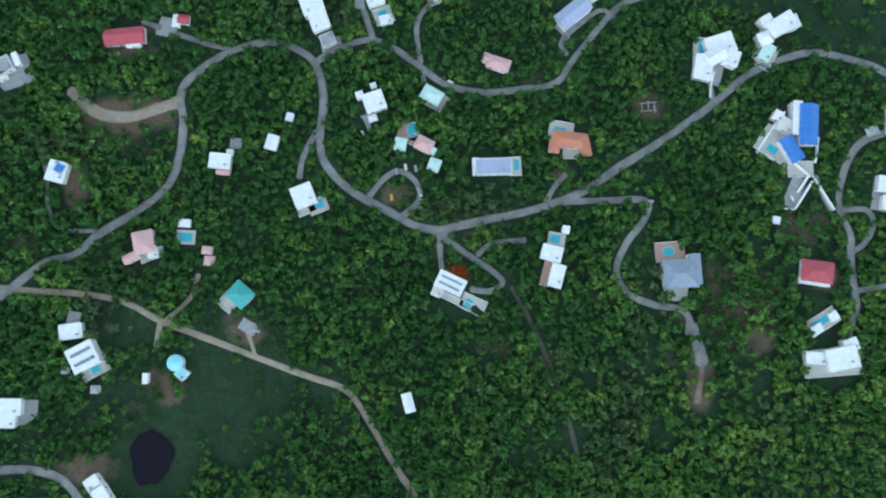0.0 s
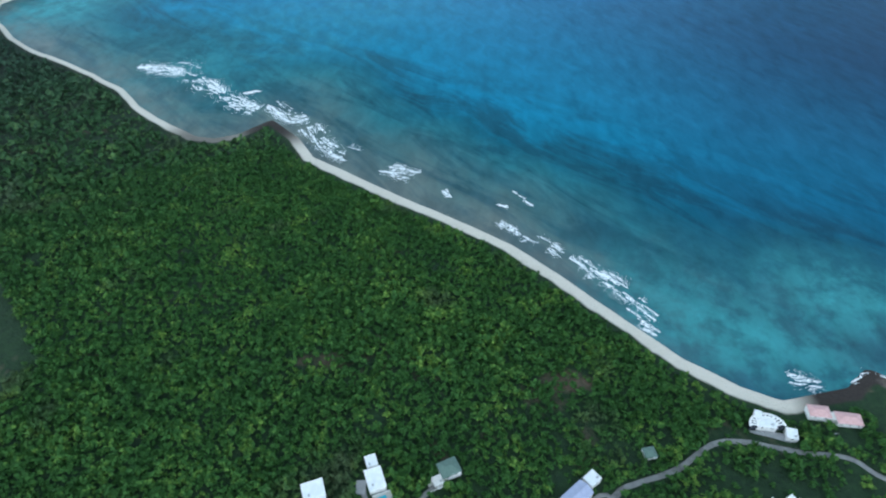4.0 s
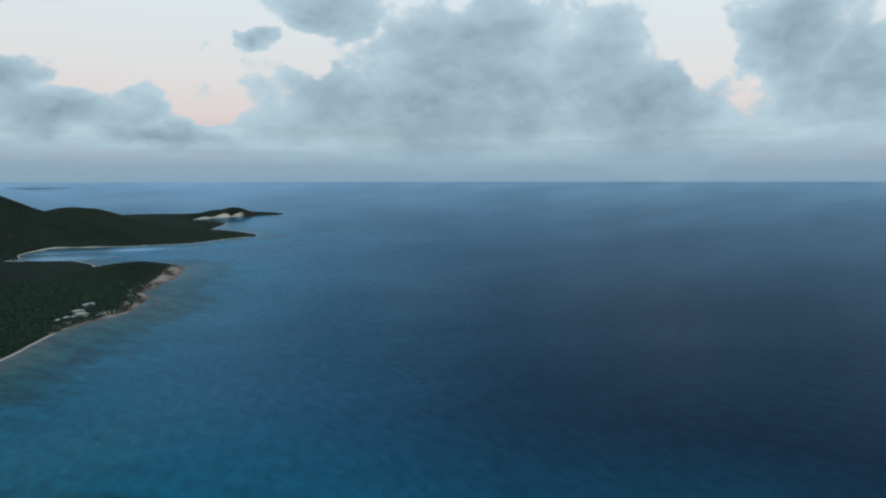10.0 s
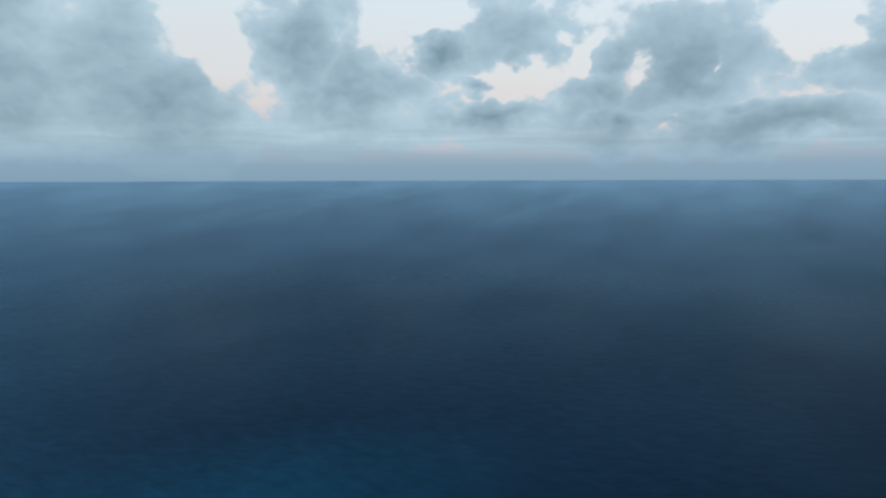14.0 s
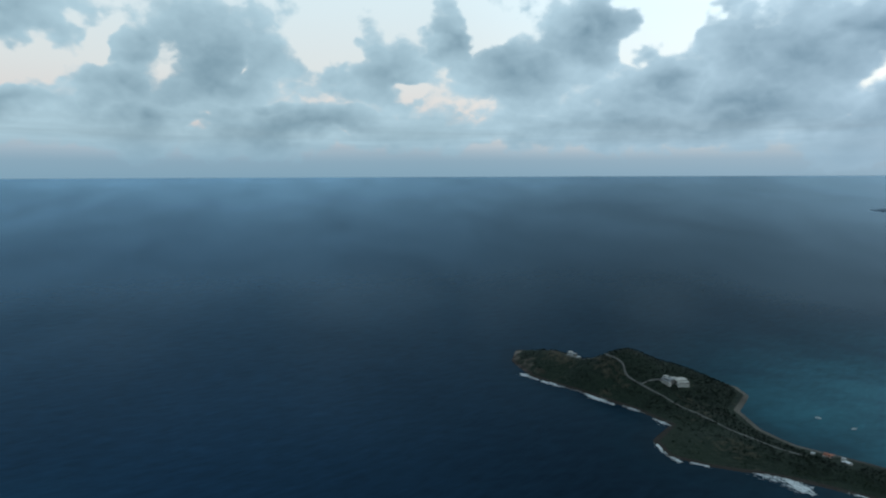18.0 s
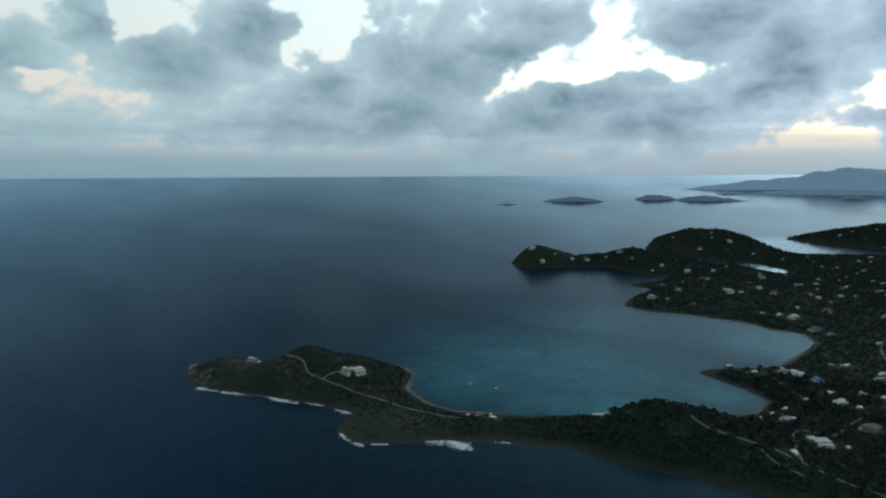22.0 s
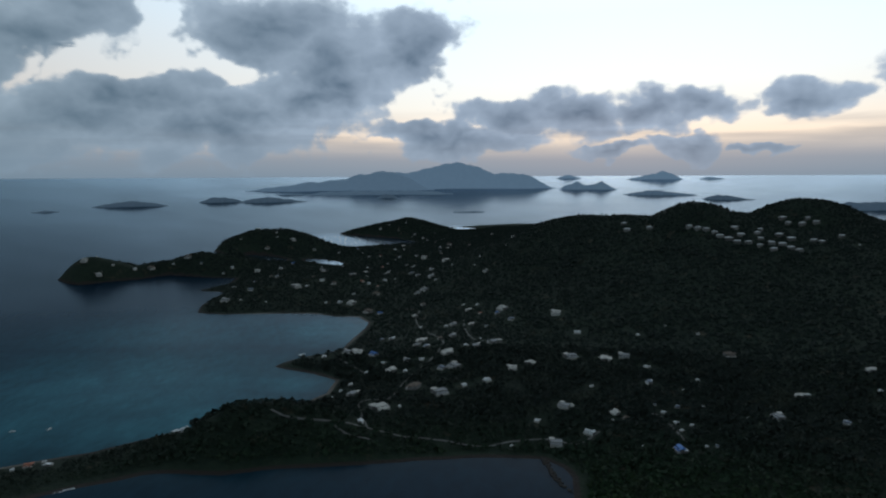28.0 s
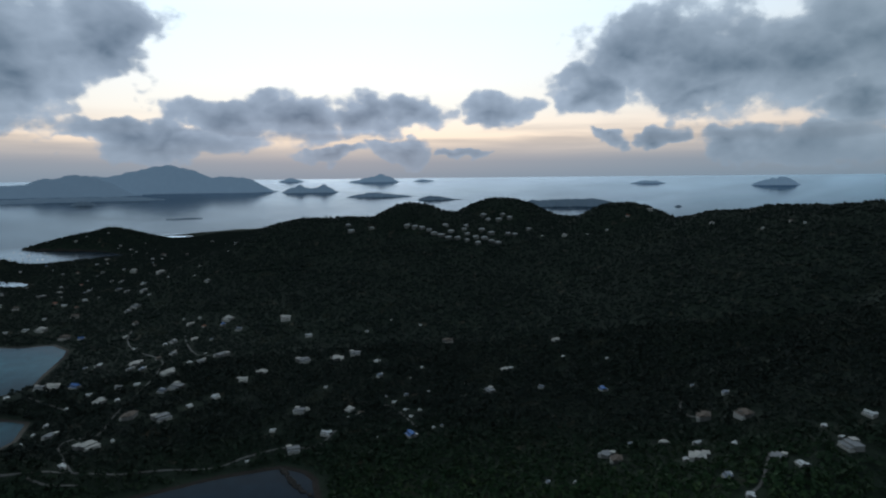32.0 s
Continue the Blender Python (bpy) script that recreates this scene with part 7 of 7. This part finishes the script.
def leafy(name, label, x, y, sprays, size, lift, leaf, mat, seed, core=True):
    """Crowns of many bent leaf sprays over a dark core, joined into one mesh of stuff."""
    r = np.random.RandomState(seed)
    ok = open_ground(x, y)
    x, y = x[ok], y[ok]
    ok = (r.rand(len(x)) > lawns(x, y)) & (rough_noise(x, y, 45, 3) + r.rand(len(x)) * 0.5 > -0.28)
    x, y = x[ok], y[ok]
    z = height(x, y)
    n, k = len(x), sprays
    big = size * (0.55 + 0.95 * r.rand(n) ** 1.8) * (1 + 0.35 * rough_noise(x, y, 120, 2))
    # places over an uneven dome
    a = r.rand(n, k) * 6.283
    e = np.sqrt(r.rand(n, k))
    lobe = 1 + 0.35 * np.sin(3 * a + r.rand(n, 1) * 6.28)
    ux, uy, uz = e * np.cos(a) * lobe, e * np.sin(a) * lobe, np.sqrt(np.maximum(1 - e * e, 0)) * 0.75 + 0.15 * r.randn(n, k)
    c = np.stack([x[:, None] + ux * big[:, None], y[:, None] + uy * big[:, None], z[:, None] + (lift + uz) * big[:, None]], -1)
    # each spray is a bent four-cornered leaf mass that leans outwards
    s = leaf * big[:, None] * (0.55 + 0.8 * r.rand(n, k))
    ta = r.rand(n, k) * 6.283
    t = np.stack([np.cos(ta), np.sin(ta), r.randn(n, k) * 0.45], -1)
    out = np.stack([ux, uy, 0.55 + 0 * ux], -1) + 0.35 * r.randn(n, k, 3)
    b = np.cross(out, t)
    b /= np.maximum(np.linalg.norm(b, axis=-1, keepdims=True), 1e-6)
    q = [(-1, -0.45), (-0.1, -0.75), (1, 0.15), (0.05, 0.8)]
    V = np.stack([c + (t * u + b * v) * s[..., None] * (0.8 + 0.4 * r.rand(n, k, 1)) for u, v in q], 2)
    V[:, :, 1, 2] += s * 0.25
    V[:, :, 3, 2] += s * 0.15
    verts = V.reshape(-1, 3)
    base = np.arange(n * k)[:, None] * 4
    F = np.concatenate([base + np.array([[0, 1, 2]]), base + np.array([[0, 2, 3]])])
    if core:
        o = OCTA[None] * (1 + 0.3 * (r.rand(n, 6, 1) - 0.5)) * np.array([0.8, 0.8, 0.55])
        cv = o * big[:, None, None] + np.stack([x, y, z + lift * big], -1)[:, None]
        F = np.concatenate([F, len(verts) + (np.arange(n)[:, None, None] * 6 + OCTA_F[None]).reshape(-1, 3)])
        verts = np.concatenate([verts, cv.reshape(-1, 3)])
    X, Y, Z = squeeze(verts[:, 0], verts[:, 1], verts[:, 2])
    me = mesh_from(name, np.stack([X, Y, Z], 1), F, smooth=False)
    me.materials.append(mat)
    return tagged(new(name, me), label, "trees", kind="stuff")


def jittered(x0, x1, y0, y1, step, seed):
    r = np.random.RandomState(seed)
    gx_, gy_ = np.meshgrid(np.arange(x0, x1, step), np.arange(y0, y1, step))
    return (gx_ + (r.rand(*gx_.shape) - 0.5) * step * 0.95).ravel(), (gy_ + (r.rand(*gy_.shape) - 0.5) * step * 0.95).ravel()


def seen_from_above(x, y):
    return ((np.abs(x) < 350) & (y > -150) & (y < 320)) | ((y > 200) & (np.abs(x) < 0.86 * y + 60))


x, y = jittered(-620, 440, -150, 760, 4.6, 21)
ok = seen_from_above(x, y) & (np.hypot(x, y) < 720)
leafy("scrub_forest", "dense green tropical scrub forest around the hamlet", x[ok], y[ok], 22, 2.9, 0.55, 0.42, LEAVES, 31)
x, y = jittered(-1300, 1500, -1500, 1700, 8.0, 22)
rr = np.hypot(x, y)
azm = np.degrees(np.arctan2(x, y)) % 360
ok = (((rr >= 720) & (rr < 1500)) | (~seen_from_above(x, y) & (rr < 720) & (rr > 300))) & ((azm < 45) | (azm > 318) | ((azm > 80) & (azm < 236)))
cape = (x > 640) & (y > -960) & (y < -400)
ok &= ~cape
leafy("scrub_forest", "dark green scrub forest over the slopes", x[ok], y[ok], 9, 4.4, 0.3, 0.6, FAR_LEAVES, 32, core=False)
x, y = jittered(640, 1500, -960, -480, 5.0, 25)
inner = rough_noise(x, y, 90, 3) + (-y - 690 - 0.1 * (1200 - x)) / 120
ok = np.random.RandomState(26).rand(len(x)) < np.clip(0.45 + inner * 0.6, 0.12, 0.9)
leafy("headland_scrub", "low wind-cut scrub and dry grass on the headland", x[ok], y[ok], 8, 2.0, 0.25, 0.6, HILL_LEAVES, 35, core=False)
x, y = jittered(-2300, 2300, -3000, 3000, 12.5, 23)
rr = np.hypot(x, y)
azm = np.degrees(np.arctan2(x, y)) % 360
ok = (rr >= 1500) & (rr < 3000) & ((azm < 15) | (azm > 318) | ((azm > 115) & (azm < 236)))
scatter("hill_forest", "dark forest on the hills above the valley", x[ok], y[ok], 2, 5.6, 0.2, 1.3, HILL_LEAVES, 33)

x, y = jittered(-1600, 2300, -5300, -2600, 16.0, 24)
rr = np.hypot(x, y)
azm = np.degrees(np.arctan2(x, y)) % 360
ok = (rr >= 3000) & (rr < 5300) & (azm > 136) & (azm < 190)
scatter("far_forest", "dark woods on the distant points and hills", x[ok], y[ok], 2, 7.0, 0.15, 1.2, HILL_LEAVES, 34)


def flame_tree():
    """A tree in orange flower between the loop of a driveway and a white house."""
    tree = thing("flame_tree", "small tree covered in orange-red flowers beside a driveway", "tree", at=pose(10, 25, top_of(10, 25, 1.0)))
    bark = surface("grey_bark", (0.10, 0.085, 0.07), (0.2, 0.17, 0.14), 2.0, 0.9, 0.5)
    bm = bmesh.new()
    bmesh.ops.create_cone(bm, cap_ends=True, segments=10, radius1=0.35, radius2=0.2, depth=3.4, matrix=pose(0, 0, 1.5))
    part("trunk", bm, bark, tree)
    for k in range(5):
        bm = bmesh.new()
        bmesh.ops.create_cone(bm, cap_ends=True, segments=7, radius1=0.16, radius2=0.06, depth=3.4, matrix=pose(math.cos(k * 1.26) * 1.1, math.sin(k * 1.26) * 1.1, 4.0, 0, 42, k * 72))
        part("limb", bm, bark, tree)
    blossom = leaf_material("orange_blossom", (0.16, 0.03, 0.010), (0.38, 0.075, 0.02), (0.55, 0.16, 0.05))
    rs2 = np.random.RandomState(4)
    c = rs2.randn(260, 3) * np.array([2.6, 2.0, 0.6]) + np.array([0, 0, 5.0])
    t = rs2.randn(260, 2, 3) * 0.55
    V = np.concatenate([c - t[:, 0], c + t[:, 1], c + t[:, 0], c - t[:, 1]], 1).reshape(-1, 3)
    me = mesh_from("crown", V, np.arange(1040).reshape(-1, 4), smooth=False)
    me.materials.append(blossom)
    part("crown", me, blossom, tree)


flame_tree()
